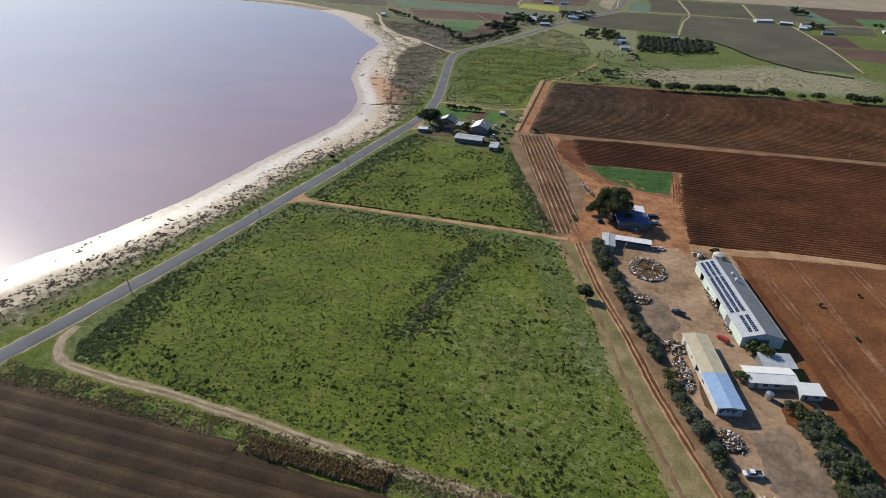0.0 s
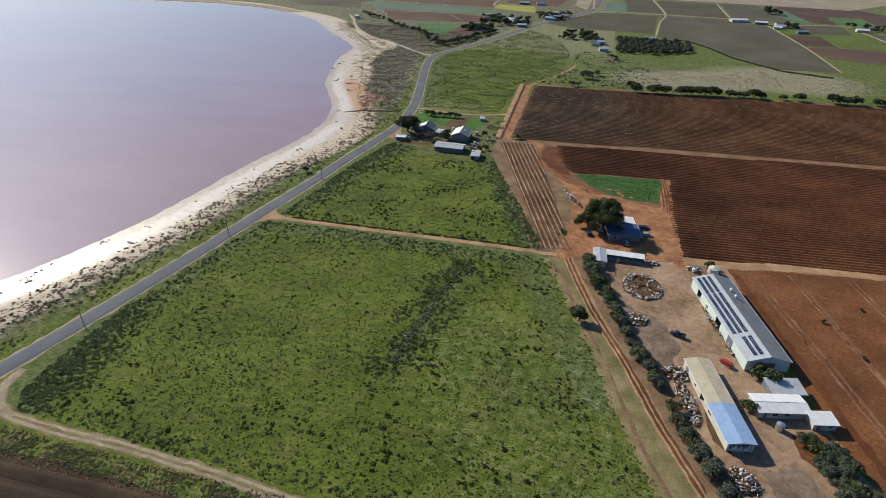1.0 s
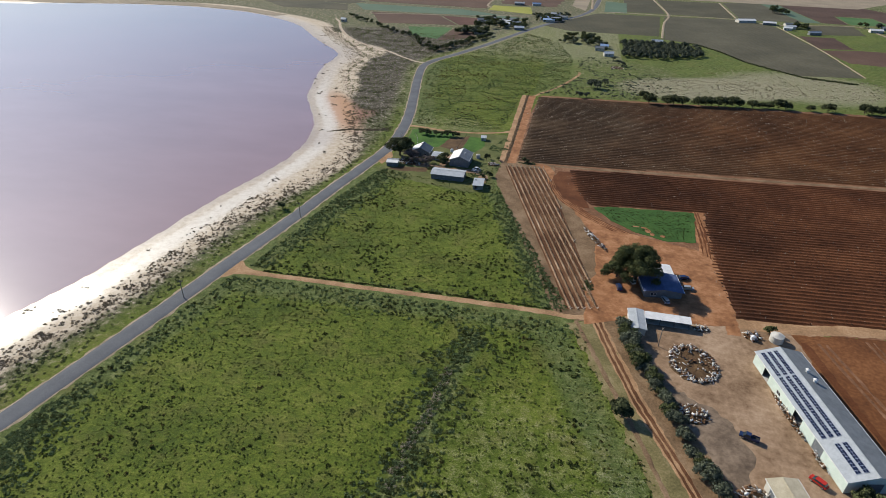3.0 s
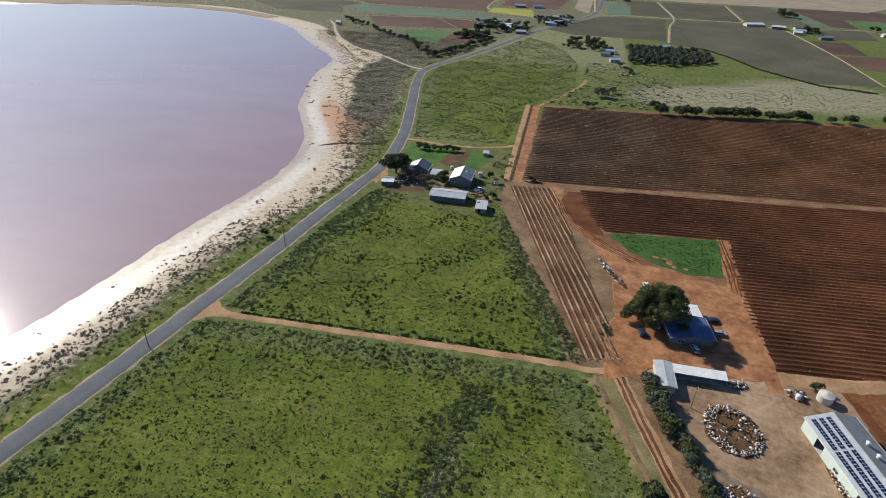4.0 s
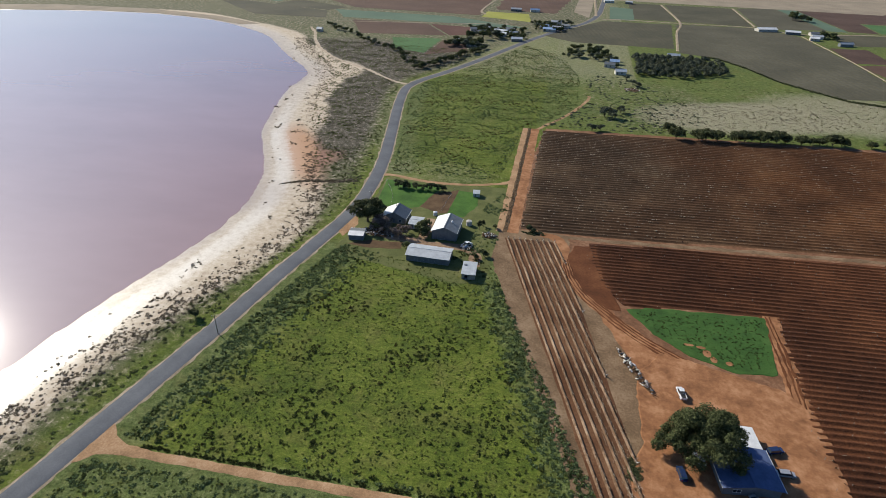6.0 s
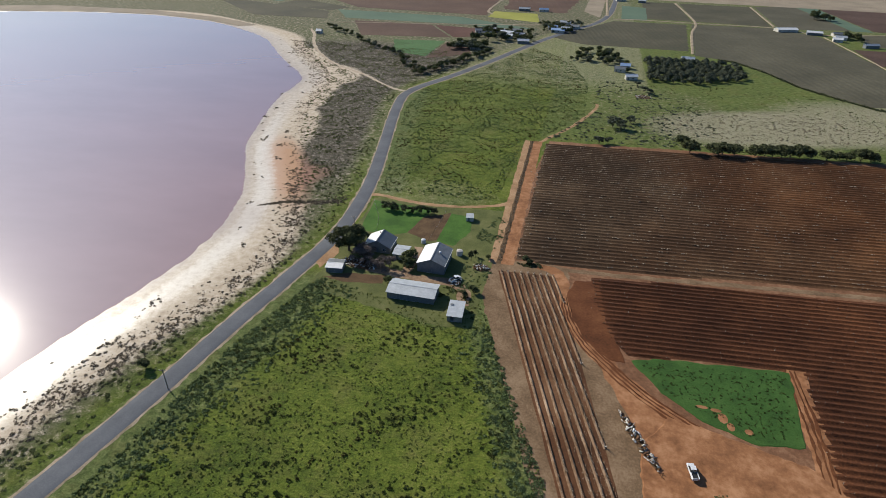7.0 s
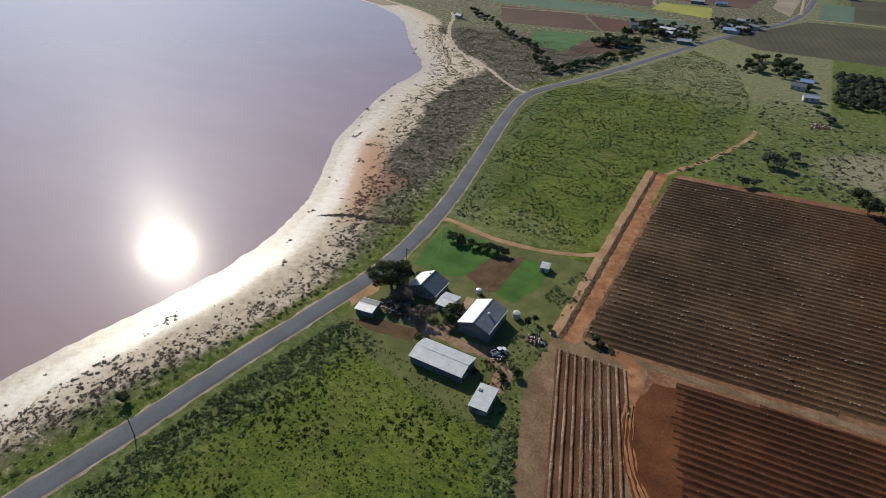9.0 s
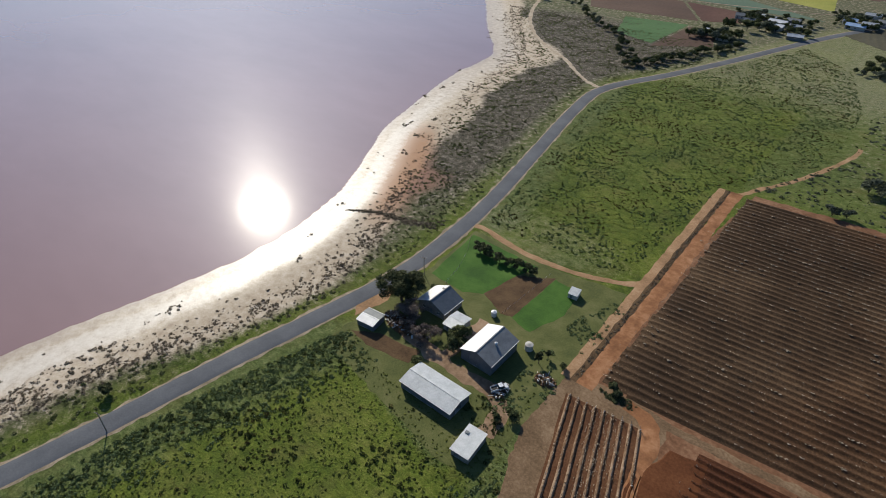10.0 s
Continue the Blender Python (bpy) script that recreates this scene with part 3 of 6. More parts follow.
def strewn(name, x, y, size, models, material, label, category="plants", z=0.0, tall=1.0, turn=None):
    """Many small plants or pieces in one object: each of the models turned, scaled and set at its place."""
    if len(x) == 0:
        return None
    vs, fs, base = [], [], 0
    pick = RS.randint(len(models), size=len(x))
    for k, (mv, mf) in enumerate(models):
        at = np.nonzero(pick == k)[0]
        if len(at) == 0:
            continue
        t = RS.rand(len(at)) * 2 * np.pi if turn is None else turn + 0.12 * RS.normal(size=len(at))
        c, s = np.cos(t)[:, None], np.sin(t)[:, None]
        w = size[at][:, None]
        hi = w * tall * (0.75 + 0.5 * RS.rand(len(at), 1))
        p = np.stack([x[at][:, None] + w * (c * mv[None, :, 0] - s * mv[None, :, 1]),
                      y[at][:, None] + w * (s * mv[None, :, 0] + c * mv[None, :, 1]),
                      (z[at][:, None] if hasattr(z, "shape") else z) + hi * mv[None, :, 2]], 2)
        f = mf[None] + (base + np.arange(len(at)) * len(mv))[:, None, None]
        vs.append(p.reshape(-1, 3))
        fs.append(f.reshape(-1, mf.shape[1]))
        base += len(at) * len(mv)
    ob = new(name, mesh_from(name, np.concatenate(vs), np.concatenate(fs), material))
    return tagged(ob, label, category, "", "stuff")


def spread(n, x0, y0, x1, y1):
    return x0 + (x1 - x0) * RS.rand(n), y0 + (y1 - y0) * RS.rand(n)


# ---- the lie of the land ----
SHORE = [(-429, -1170), (-305.5, -325), (-247, 0), (-221, 91), (-208, 144.3), (-197.6, 169), (-187.2, 201.5), (-180.7, 231.4), (-176.8, 263.9), (-172.9, 292.5),
         (-169, 315.9), (-165.1, 340.6), (-165.1, 365.3), (-169, 386.1), (-176.8, 409.5), (-193.7, 439.4), (-206.7, 465.4), (-221, 512.2), (-231.4, 552.5), (-237.9, 600.6),
         (-273, 642.2), (-300.3, 677.3), (-340.6, 728), (-395.2, 767), (-447.2, 790.4), (-522.6, 802.1), (-598, 794.3), (-676, 772.2), (-780, 728), (-1170, 611), (-3380, 390)]
GREEN_EDGE = [(-305.5, -260), (-208, 52), (-183.3, 124.8), (-176.8, 143), (-167.7, 175.5), (-157.3, 217.1), (-153.4, 257.4), (-145.6, 295.1), (-139.1, 312), (-133.9, 328.9), (-130, 358.8),
              (-139.1, 393.9), (-153.4, 418.6), (-161.2, 436.8), (-170.3, 455), (-180.7, 478.4), (-192.4, 504.4), (-204.1, 535.6), (-214.5, 587.6), (-234, 629.2), (-278.2, 689), (-312, 747.5), (-390, 793), (-520, 832), (-780, 780), (-1170, 650), (-3380, 429)]
LAKE = [(p.x, p.y) for p in smooth_line(SHORE, 6)] + [(-3380, -1170)]
GREEN = [(p.x, p.y) for p in smooth_line(GREEN_EDGE, 6)]
SANDS = GREEN + [(-3380, -1170), (-1170, -1170)]
ROAD = [(-260, -338), (-195, -26), (-178.1, 45.5), (-162.5, 106.6), (-152.8, 149.5), (-143.7, 197.6), (-135.8, 244.4), (-129.3, 283.4), (-124.8, 315.9), (-120.2, 343.2), (-115.7, 375.7),
        (-116.7, 405.6), (-120.9, 438.1), (-130, 482.3), (-140.4, 530.4), (-146.9, 566.8), (-147.6, 585), (-142.3, 605.8), (-127.4, 640.9), (-107.9, 694.2), (-91, 746.2), (-71.5, 804.7), (-45.5, 868.4), (-20.8, 923), (-6.5, 981.5), (1.3, 1066), (7.8, 1235), (15.6, 1820)]
ROAD_LINE = [(p.x, p.y) for p in smooth_line(ROAD, 6)]


def shore_height(x, y):
    """Height of the bare ground: level inland, shelving into the lake."""
    d = gap(LAKE[:-1], x, y) * np.where(inside(LAKE, x, y), -1, 1)
    d = d + 1.2 * clumps(x, y, 12, 5.0)
    land = -0.35 + np.minimum(0.35, 0.016 * d)
    return np.where(d > 0, land, np.maximum(-0.35 + 0.10 * d, -3.0)), d


def build_ground():
    near_x, near_y = np.concatenate([np.arange(-610, -253, 3.2), np.arange(-253, -124, 1.6), np.arange(-124, 280, 3.2)]), np.concatenate([np.arange(-52, 117, 3.2), np.arange(117, 624, 1.6), np.arange(624, 832, 3.2)])
    grow = np.cumsum(np.geomspace(4, 700, 18))
    xs = np.concatenate([near_x[0] - grow[::-1], near_x, near_x[-1] + grow])
    ys = np.concatenate([near_y[0] - grow[::-1], near_y, near_y[-1] + grow])
    gx, gy = np.meshgrid(xs, ys)
    x, y = gx.ravel(), gy.ravel()
    z, d = shore_height(x, y)
    i = np.arange(len(xs) * len(ys)).reshape(len(ys), len(xs))
    faces = np.stack([i[:-1, :-1], i[:-1, 1:], i[1:, 1:], i[1:, :-1]], 2).reshape(-1, 4)
    ob = new("ground", mesh_from("ground", np.stack([x, y, z], 1), faces, M["ground"]))
    ob.data.shade_smooth()
    g = gap(GREEN, x, y) * np.where(inside(SANDS, x, y), -1, 1)
    road = gap(ROAD_LINE, x, y)
    side = inside(ROAD_LINE + [(-3380, 1820), (-3380, -338)], x, y)
    head = smoothstep(52, 16, np.hypot((x + 158) / 1.0, (y - 500) / 2.4)) + smoothstep(95, 36, np.hypot((x + 221) / 1.5, y - 676)) + smoothstep(70, 30, np.hypot((x + 190) / 0.8, y - 580))
    scrub = np.where(side, 0.62 + 0.15 * smoothstep(13, -3, g) + 0.2 * np.clip(head, 0, 1) - 0.34 * smoothstep(17, 6, road), 0.0)
    dry = (0.68 * smoothstep(1.25, 0.6, np.hypot((x - 80) / 68, (y - 572 - 0.15 * (x - 78)) / 39))
           + 0.6 * smoothstep(1.3, 0.5, np.hypot((x - 169) / 78, (y - 605) / 58))
           + 0.24 * smoothstep(1.25, 0.5, np.hypot((x + 5 + 0.35 * (y - 156)) / 44, (y - 153) / 65))
           + 0.3 * smoothstep(1.2, 0.3, np.hypot((x + 91) / 52, (y - 429) / 26))
           + 0.25 * smoothstep(8, 3, np.abs(y - 101)) * (x > -165) * (x < 60)
           + 0.42 * smoothstep(560, 680, y) * (x < 26) * (x > -143))
    far = smoothstep(730, 1040, y)
    weedy = np.zeros(x.shape)
    for line, wide in (([(-133, 236), (-117, 307), (-109, 341)], 17), ([(-50, 350), (-10, 247)], 12), ([(-145, 158), (-131, 231), (-78, 235), (-10, 236)], 12), ([(-143, 115), (-146, 150)], 13),
                       ([(-36, 222), (-45, 157)], 5), ([(-14, 236), (0, 200), (18, 160)], 10), ([(-107, 345), (-60, 333)], 6), ([(-112, 430), (-130, 500), (-142, 590)], 18)):
        weedy = np.maximum(weedy, smoothstep(wide, wide * 0.3, gap(line, x, y)))
    weedy = np.maximum(weedy, 0.72 * (x > -45) * smoothstep(505, 525, y))
    weedy = np.maximum(weedy, 0.42 * smoothstep(1.2, 0.5, np.hypot((x + 95) / 60, (y - 560) / 120)))
    scrub = scrub + 0.36 * smoothstep(1.15, 0.8, np.hypot((x - 25) / 48, (y - 590) / 75)) + 0.3 * smoothstep(1.2, 0.7, np.hypot((x - 190) / 130, (y - 625) / 60))
    values = {
        "sand": np.clip(np.clip(0.5 - (g - 1.5) / 27.0, 0, 1) * smoothstep(3.5, 9, road) * (side | (y < 78)) + 0.66 * smoothstep(1.3, 0.2, np.hypot((x + 216) / 30, (y - 618) / 34)) + 0.58 * smoothstep(1.3, 0.2, np.hypot((x + 272 + 0.8 * (y - 675)) / 16, (y - 675) / 48)) + 0.6 * smoothstep(38, 2, g) * smoothstep(455, 510, y) * (y < 700) * side * (0.75 + 0.5 * clumps(x, y, 9, 21.0)), 0, 1),
        "wet": smoothstep(7, 0.5, d) * smoothstep(-6, -1, d) * (0.5 + 0.5 * clumps(x, y, 16, 2.0)) + 0.5 * smoothstep(24, 8, np.hypot(x + 166, y - 380)),
        "damp": smoothstep(26, 12, d),
        "salt": np.clip(smoothstep(2, 8, d) * smoothstep(22, 11, d) * 0.6 * smoothstep(650, 430, y), 0, 1),
        "rust": 0.95 * smoothstep(1.4, 0.3, np.hypot((x + 168 + 0.55 * (y - 437)) / 15, (y - 437) / 46)) + 0.55 * smoothstep(14, 3, np.hypot(x + 150, (y - 435) / 1.2)),
        "heathy": np.clip(head, 0, 1) * smoothstep(8, 20, road),
        "scrub": np.clip(scrub + 0.5 * far, 0, 1),
        "dry": np.clip(1.15 * dry, 0, 1),
        "weedy": weedy * 0.75,
    }
    for key, v in values.items():
        ob.data.attributes.new(key, "FLOAT", "POINT").data.foreach_set("value", v.astype(np.float32))
    tagged(ob, "flat green pasture running down to a pale sandy lake shore", "ground", "", "structure")


build_ground()
bm = bmesh.new()
bm.faces.new([bm.verts.new(v) for v in ((-4000, -3000, -0.35), (-78, -3000, -0.35), (-78, 1180, -0.35), (-4000, 1180, -0.35))])
tagged(new("water", bm_mesh("water", bm, M["water"])), "still pink salt lake mirroring the sky", "lake", "", "structure")

# the sealed road with its pale shoulders
ribbon("road_shoulder", ROAD, 7.5, M["gravel"], 0.03, "pale gravel shoulders along the country road", 0.7, category="shoulder")
road = ribbon("road", ROAD, 6.0, M["asphalt"], 0.09, "narrow sealed grey country road beside the lake", 0.08, crown=0.05, category="road")

# tracks
MID = [(-133.9, 236.6), (-127.4, 237.4), (-104, 238.4), (-72.8, 239.5), (-40.3, 240.8), (-15.6, 241.3), (-3.9, 241), (5.2, 244.4)]
SOUTH = [(-152.1, 126.1), (-151.5, 119.6), (-146.9, 113.1), (-139.1, 110), (-122.2, 109.2), (-101.4, 109.2), (-81.9, 108.3), (-63.7, 107), (-46.8, 105.7), (-27.3, 104.4), (-7.8, 104), (26, 101.4), (58.5, 98.8)]
EAST_L = [(-3.9, 239.2), (1.3, 224.9), (7.8, 208), (18.2, 179.4), (27.3, 150.8), (35.1, 131.3), (41.6, 114.4), (46.8, 98.8)]
EAST_R = [(2.6, 241.8), (6.5, 228.8), (14.3, 205.4), (25.4, 179.4), (33.8, 156.7), (42.2, 137.8), (49.4, 122.2), (58.5, 101.4)]
ribbon("south_track_verge", SOUTH, 3.4, M["dry_strip"], 0.02, "sandy edges of the farm track", 0.7, category="verge")
ribbon("mid_track", MID, 2.1, M["track"], 0.05, "sandy track across the paddock", 0.35)
sheet("mid_track_apron", [(-134.2, 231.5), (-132.6, 244.5), (-129.6, 241.2), (-125, 239.2), (-117, 238.9), (-117, 237.2), (-125, 236.2), (-130.5, 235.2)], M["track"], 0.045, "sandy apron where the track meets the road", 0.35, 1.0, category="track")
ribbon("south_track", SOUTH, 2.3, M["gravel"], 0.05, "curving sandy track round the paddock corner", 0.3)
ribbon("south_track_strip", SOUTH[3:], 0.6, M["dry_strip"], 0.075, "grass strip between the wheel ruts", 0.35, category="verge")
ribbon("east_track_verge", [(p[0] + 3.1, p[1]) for p in EAST_L], 11.7, M["dry_strip"], 0.02, "dry grassy strip beside the hedge", 1.3, category="verge")
ribbon("east_track_strip", [(p[0] + 2.6, p[1]) for p in EAST_L], 3.4, M["dry_strip"], 0.05, "dry grass strip between two tracks", 1.1, category="verge")
ribbon("east_track", EAST_R, 3.4, M["track"], 0.055, "sandy brown wheel track beside the hedge", 0.6)
for off in (-0.8, 0.9):
    ribbon("east_track_rut", [(p[0] + off, p[1]) for p in EAST_R], 0.75, M["strip_soil"], 0.07, "dark brown wheel rut beside the hedge", 0.35)
ribbon("east_track_side", [(p[0] + 3.0, p[1]) for p in EAST_R], 2.2, M["track"], 0.052, "pale sandy side of the wheel track", 0.9, category="verge")
ribbon("east_wheel_rut", EAST_L, 0.9, M["dirt_edge"], 0.055, "brown wheel ruts along the paddock edge", 0.4)
NORTH_T = [(-43.6, 374.4), (-43.9, 403), (-44.5, 442), (-45.2, 481), (-45.8, 512.2)]
ribbon("north_track", NORTH_T, 4.4, M["red_track"], 0.05, "reddish track along the vineyard", 0.6)
ribbon("north_track_far", [(p[0] - 5.7, p[1]) for p in NORTH_T], 2.9, M["track"], 0.05, "sandy wheel track beside the ditch", 0.4)
ribbon("ditch_bank", [(p[0] - 3.4, p[1]) for p in NORTH_T[:]], 1.7, M["garden_bed"], 0.06, "dark weedy strip between two tracks", 0.5, category="verge")
ribbon("hill_track", [(-45.5, 509.6), (-37.7, 525.2), (-28.6, 543.4), (-18.2, 572), (-13.4, 591), (-13.2, 598)], 1.8, M["track"], 0.04, "winding sandy track through rough grass", 0.6)
ribbon("farm_track", [(-114.4, 418.6), (-109.2, 419.2), (-96.2, 416.7), (-83.2, 416), (-67.6, 418.6), (-54.6, 423.8), (-49.4, 429)], 2, M["track"], 0.045, "thin sandy track behind the farm garden", 0.5)
ribbon("dune_track", [(-151, 589), (-164, 596), (-180, 610), (-194, 624), (-220, 642), (-243, 663), (-266, 693), (-286, 728), (-300, 760), (-316, 786)], 2.4, M["pale_sand"], 0.04, "pale track through lakeside scrub", 0.8)

# worked ground
V1 = [(-40.6, 379.4), (-40.2, 509.4), (39, 516.1), (176.8, 527.8), (364, 543.4), (364, 418.6), (123.5, 393.9), (44.2, 386.8), (-10.4, 380.2)]
V2 = [(-11.7, 373.8), (44.2, 379.6), (123.5, 387.4), (364, 410.8), (364, 278.2), (130, 263.9), (72.8, 257.4), (50.7, 254.8), (48.1, 287.3), (51.4, 338), (26, 336.1), (0, 332.8), (-5.2, 340.6), (-9.1, 353.6)]
STRIP = [(-46.1, 369.2), (-24.7, 371.2), (1.3, 260), (3.9, 248.3), (-7.2, 245.1)]
SOUTH_FIELD = [(-166.4, 78), (-157.3, 98.8), (-133.9, 100.1), (-97.5, 100.8), (-71.5, 97.5), (-39, 95.5), (52, 91), (52, -78), (-208, -78)]
RED = [(65, 249.6), (130, 259.4), (364, 270.4), (364, 52), (104, 78), (94.9, 109.2), (88.4, 145.6), (80.6, 166.4), (78.7, 183.3), (71.5, 223.6), (66.3, 239.2)]
sheet("vineyard_headland", [(-48.1, 367.9), (-49.4, 380.9), (-39, 514.8), (377, 551.2), (377, 254.8), (130, 258.7), (65, 250.9), (46.8, 250.9), (44.2, 293.8), (31.2, 296.4), (13, 305.5), (-3.9, 319.8), (-15.6, 348.4), (-26, 371.8)],
      M["headland_soil"], 0.015, "reddish bare earth round the vineyards", 0.9)
vineyard_north, rows_1, along_1, across_1 = ploughed("vineyard_north", V1, 4.9, 2.7, 0.42, M["vine_soil"], "brown vineyard soil in long ridged rows")
vineyard_south, rows_2, along_2, across_2 = ploughed("vineyard_south", V2, 4.3, 2.32, 0.42, M["red_soil"], "red-brown vineyard soil in long ridged rows")
sheet("strip_headland", [(-53.3, 364), (-52, 374.4), (-39, 378.3), (-20.8, 375.7), (-15.6, 351), (-5, 322), (2, 304), (5, 285), (6, 262), (6, 247), (1.3, 237.9), (-11.7, 243.1)], M["dirt_edge"], 0.02, "grey-brown trampled earth beside the paddock", 0.9)
strip_field, rows_3, along_3, across_3 = ploughed("strip_field", STRIP, -72.5, 2.35, 0.45, M["strip_soil"], "narrow strip of brown soil with planted rows",
                                                  shape=((-0.2, 0.0), (-0.12, 0.6), (-0.04, 1.0), (0.04, 1.0), (0.12, 0.6), (0.2, 0.0)), crest=M["strip_crest"])
south_field, rows_4, along_4, across_4 = ploughed("south_field", SOUTH_FIELD, 2.0, 5.07, 0.5, M["dark_soil"], "dark brown ploughed field in broad rows", 0.03, 2.0,
                                                  ((-0.5, 0.1), (-0.36, 0.35), (-0.2, 0.6), (-0.05, 0.9), (0.1, 1.0), (0.22, 0.45), (0.32, 0.0), (0.4, 0.05), (0.5, 0.1)))
sheet("red_field", RED, M["bare_red"], 0.035, "bare red-brown field with faint wheel marks", 0.8)
for k, (x0, y0, x1, y1, w) in enumerate(((69, 246, 98, 120, 2.4), (74, 247, 103, 122, 0.8), (76.4, 247, 105.4, 122, 0.8), (90, 252, 121, 112, 0.7), (92.2, 252, 123.2, 112, 0.7), (112, 254, 146, 100, 0.7), (114.2, 254, 148.2, 100, 0.7))):
    mid_x, mid_y = (x0 + x1) / 2 + RNG.uniform(-1.5, 2.5), (y0 + y1) / 2
    ribbon("wheel_mark", [(x0, y0), (mid_x, mid_y), (x1, y1)], w, M["turned_red" if k == 0 else "headland_soil"], 0.05, "faint wheel marks across the red field" if k else "dark cloddy strip behind the shed", 0.9 if k == 0 else 0.45)
CURVE = [(-32, 376.2), (-25, 374.6), (-22, 367), (-20.8, 358), (-18.6, 347), (-14.5, 337), (-8, 328), (2, 317), (12, 309.2), (23, 302.3), (35.1, 297.7), (43.5, 292), (47.2, 279.5), (47.5, 260), (48.1, 244.4)]
ribbon("curving_track", CURVE, 3.8, M["red_track"], 0.06, "curving orange earth track round the vineyard", 0.8)
for off in (-1.6, -0.4, 0.9, 2.0):
    ribbon("tyre_mark", [(q[0] + 0.6 * off, q[1] + 0.8 * off) for q in CURVE[3:-2]], 0.4, M["turned_red"], 0.075, "dark tyre marks on the orange track", 0.5, category="tyre mark")
for off in (-1.2, 0.4, 1.6):
    ribbon("tyre_mark", [(47 + off, 338), (47.4 + off, 318), (46.6 + off, 296), (45.2 + off, 278), (46 + off, 258)], 0.35, M["turned_red"], 0.075, "dark tyre marks along the row ends", 0.5, category="tyre mark")
ribbon("patch_side_track", [(49.4, 340.6), (48.1, 322.4), (47.5, 301.6), (47.5, 286)], 5.5, M["red_track"], 0.055, "orange earth track along the row ends", 0.6)
sheet("green_patch", [(1.3, 330.2), (7.8, 332.8), (26, 334.8), (46.8, 336.7), (45.5, 321.1), (43.6, 307.4), (31.2, 305.5), (19.5, 310.1), (9.1, 318.5)], M["lush"], 0.09, "small lush green crop plot", 0.7)
sheet("yard", [(9, 243.5), (16, 247.5), (26, 252), (40, 252), (49.4, 248.5), (66, 253), (69, 238), (69, 215), (67.6, 195), (75.4, 183.3), (85.8, 145.6), (93.6, 109.2), (62.4, 106.6), (46.8, 140.4), (31.2, 184.6), (15.6, 226.2)],
      M["yard"], 0.045, "dusty orange-brown farmyard earth", 0.9)
sheet("hedge_litter", [(5.2, 243.1), (11.7, 244.4), (19.5, 223.6), (27.3, 198.9), (35.1, 180.7), (42.9, 159.9), (49.4, 141.7), (58.5, 122.2), (65, 106.6), (57.2, 104), (46.8, 127.4), (37.7, 152.1), (28.6, 175.5), (16.9, 205.4), (7.8, 231.4)], M["dirt_edge"], 0.05, "dusty leaf litter under the hedge", 0.9, category="litter")
sheet("orange_yard", [(0.5, 243), (9, 245.5), (18.2, 248.1), (39, 247.6), (50.1, 250.2), (50.1, 291.2), (44, 300), (31.2, 304), (20, 307), (10, 309), (4, 300), (2, 288), (2.5, 276), (4, 262)], M["red_track"], 0.05, "orange earth round the shaded house", 1.0, category="yard")
sheet("trampled_corner", [(-15, 352), (-3, 326), (10, 312), (24, 303), (12, 291), (3, 300), (-7, 322)], M["red_track"], 0.03, "trampled bare earth beside the track", 0.7, category="ground")
sheet("track_mouth", [(-1, 238), (11, 243), (13, 263), (5, 277), (-1, 262)], M["red_track"], 0.03, "orange track mouth beside the cabins", 0.7, category="ground")
sheet("turning_patch", [(-17.5, 370), (-9, 371.5), (-6.8, 350), (-3.5, 338), (-1, 329), (-5.5, 329), (-13.1, 337), (-17.4, 347), (-20, 360)], M["turned_red"], 0.1, "smooth dark red turning place at the row ends", 0.6)
for cx, cy, rx, ry in ((24.6, 312.6, 1.3, 1.9), (26.2, 309.9, 1.0, 1.5), (23.2, 315.2, 1.5, 0.7), (30.6, 309.2, 1.1, 1.0), (19.6, 315.6, 1.7, 0.6)):
    sheet("bare_spot", [(cx + rx * math.cos(a), cy + ry * math.sin(a)) for a in (0, 0.8, 1.6, 2.4, 3.1, 3.9, 4.7, 5.5)], M["red_track"], 0.12, "bare orange spot in the green plot", 0.6)
sheet("house_bed", [(69.5, 161.2), (79.3, 163.8), (83.2, 157.3), (74.1, 150.8), (70.2, 153.4)], M["bare_red"], 0.06, "reddish garden bed below the farmhouse", 0.7, category="garden bed")
sheet("weedy_verge", [(48.8, 174.2), (45.5, 182.7), (48.1, 153.4), (52.6, 148.8)], M["garden_bed"], 0.058, "weedy brown strip beside the long shed", 0.6, category="verge")
sheet("grey_yard", [(19.5, 218.4), (26, 211.9), (35.1, 208), (42.9, 198.9), (40.3, 185.9), (35.1, 180.7), (31.2, 185.9), (24.7, 198.9)], M["grey_yard"], 0.055, "oil-stained grey patch of the yard", 3.2, category="yard")
for cx, cy, rx, ry in ((32.4, 226.2, 7.6, 9.3), (29.1, 203.8, 4.9, 3.9)):
    sheet("heap_floor", [(cx + rx * math.cos(0.7 * a), cy + ry * math.sin(0.7 * a)) for a in range(9)], M["garden_bed"], 0.066, "dark trodden earth under the scrap", 0.8, category="yard")
sheet("lower_drive", [(59.8, 145.6), (67.6, 150.8), (75.4, 140.4), (85.8, 109.2), (72.8, 106.6), (62.4, 130)], M["grey_yard"], 0.055, "grey gravel drive through the yard", 2.4, category="drive")
ribbon("vineyard_divide", [(-36.4, 377.7), (-10.4, 377), (44.2, 383), (123.5, 390.5), (364, 414.7)], 2.2, M["dirt_edge"], 0.07, "brown track between two vineyards", 0.7)
ribbon("field_divide", [(46.8, 251.6), (67.6, 252.9), (127.4, 261.3), (364, 274.3)], 5.2, M["track"], 0.06, "pale track between vineyard and red field", 0.6)

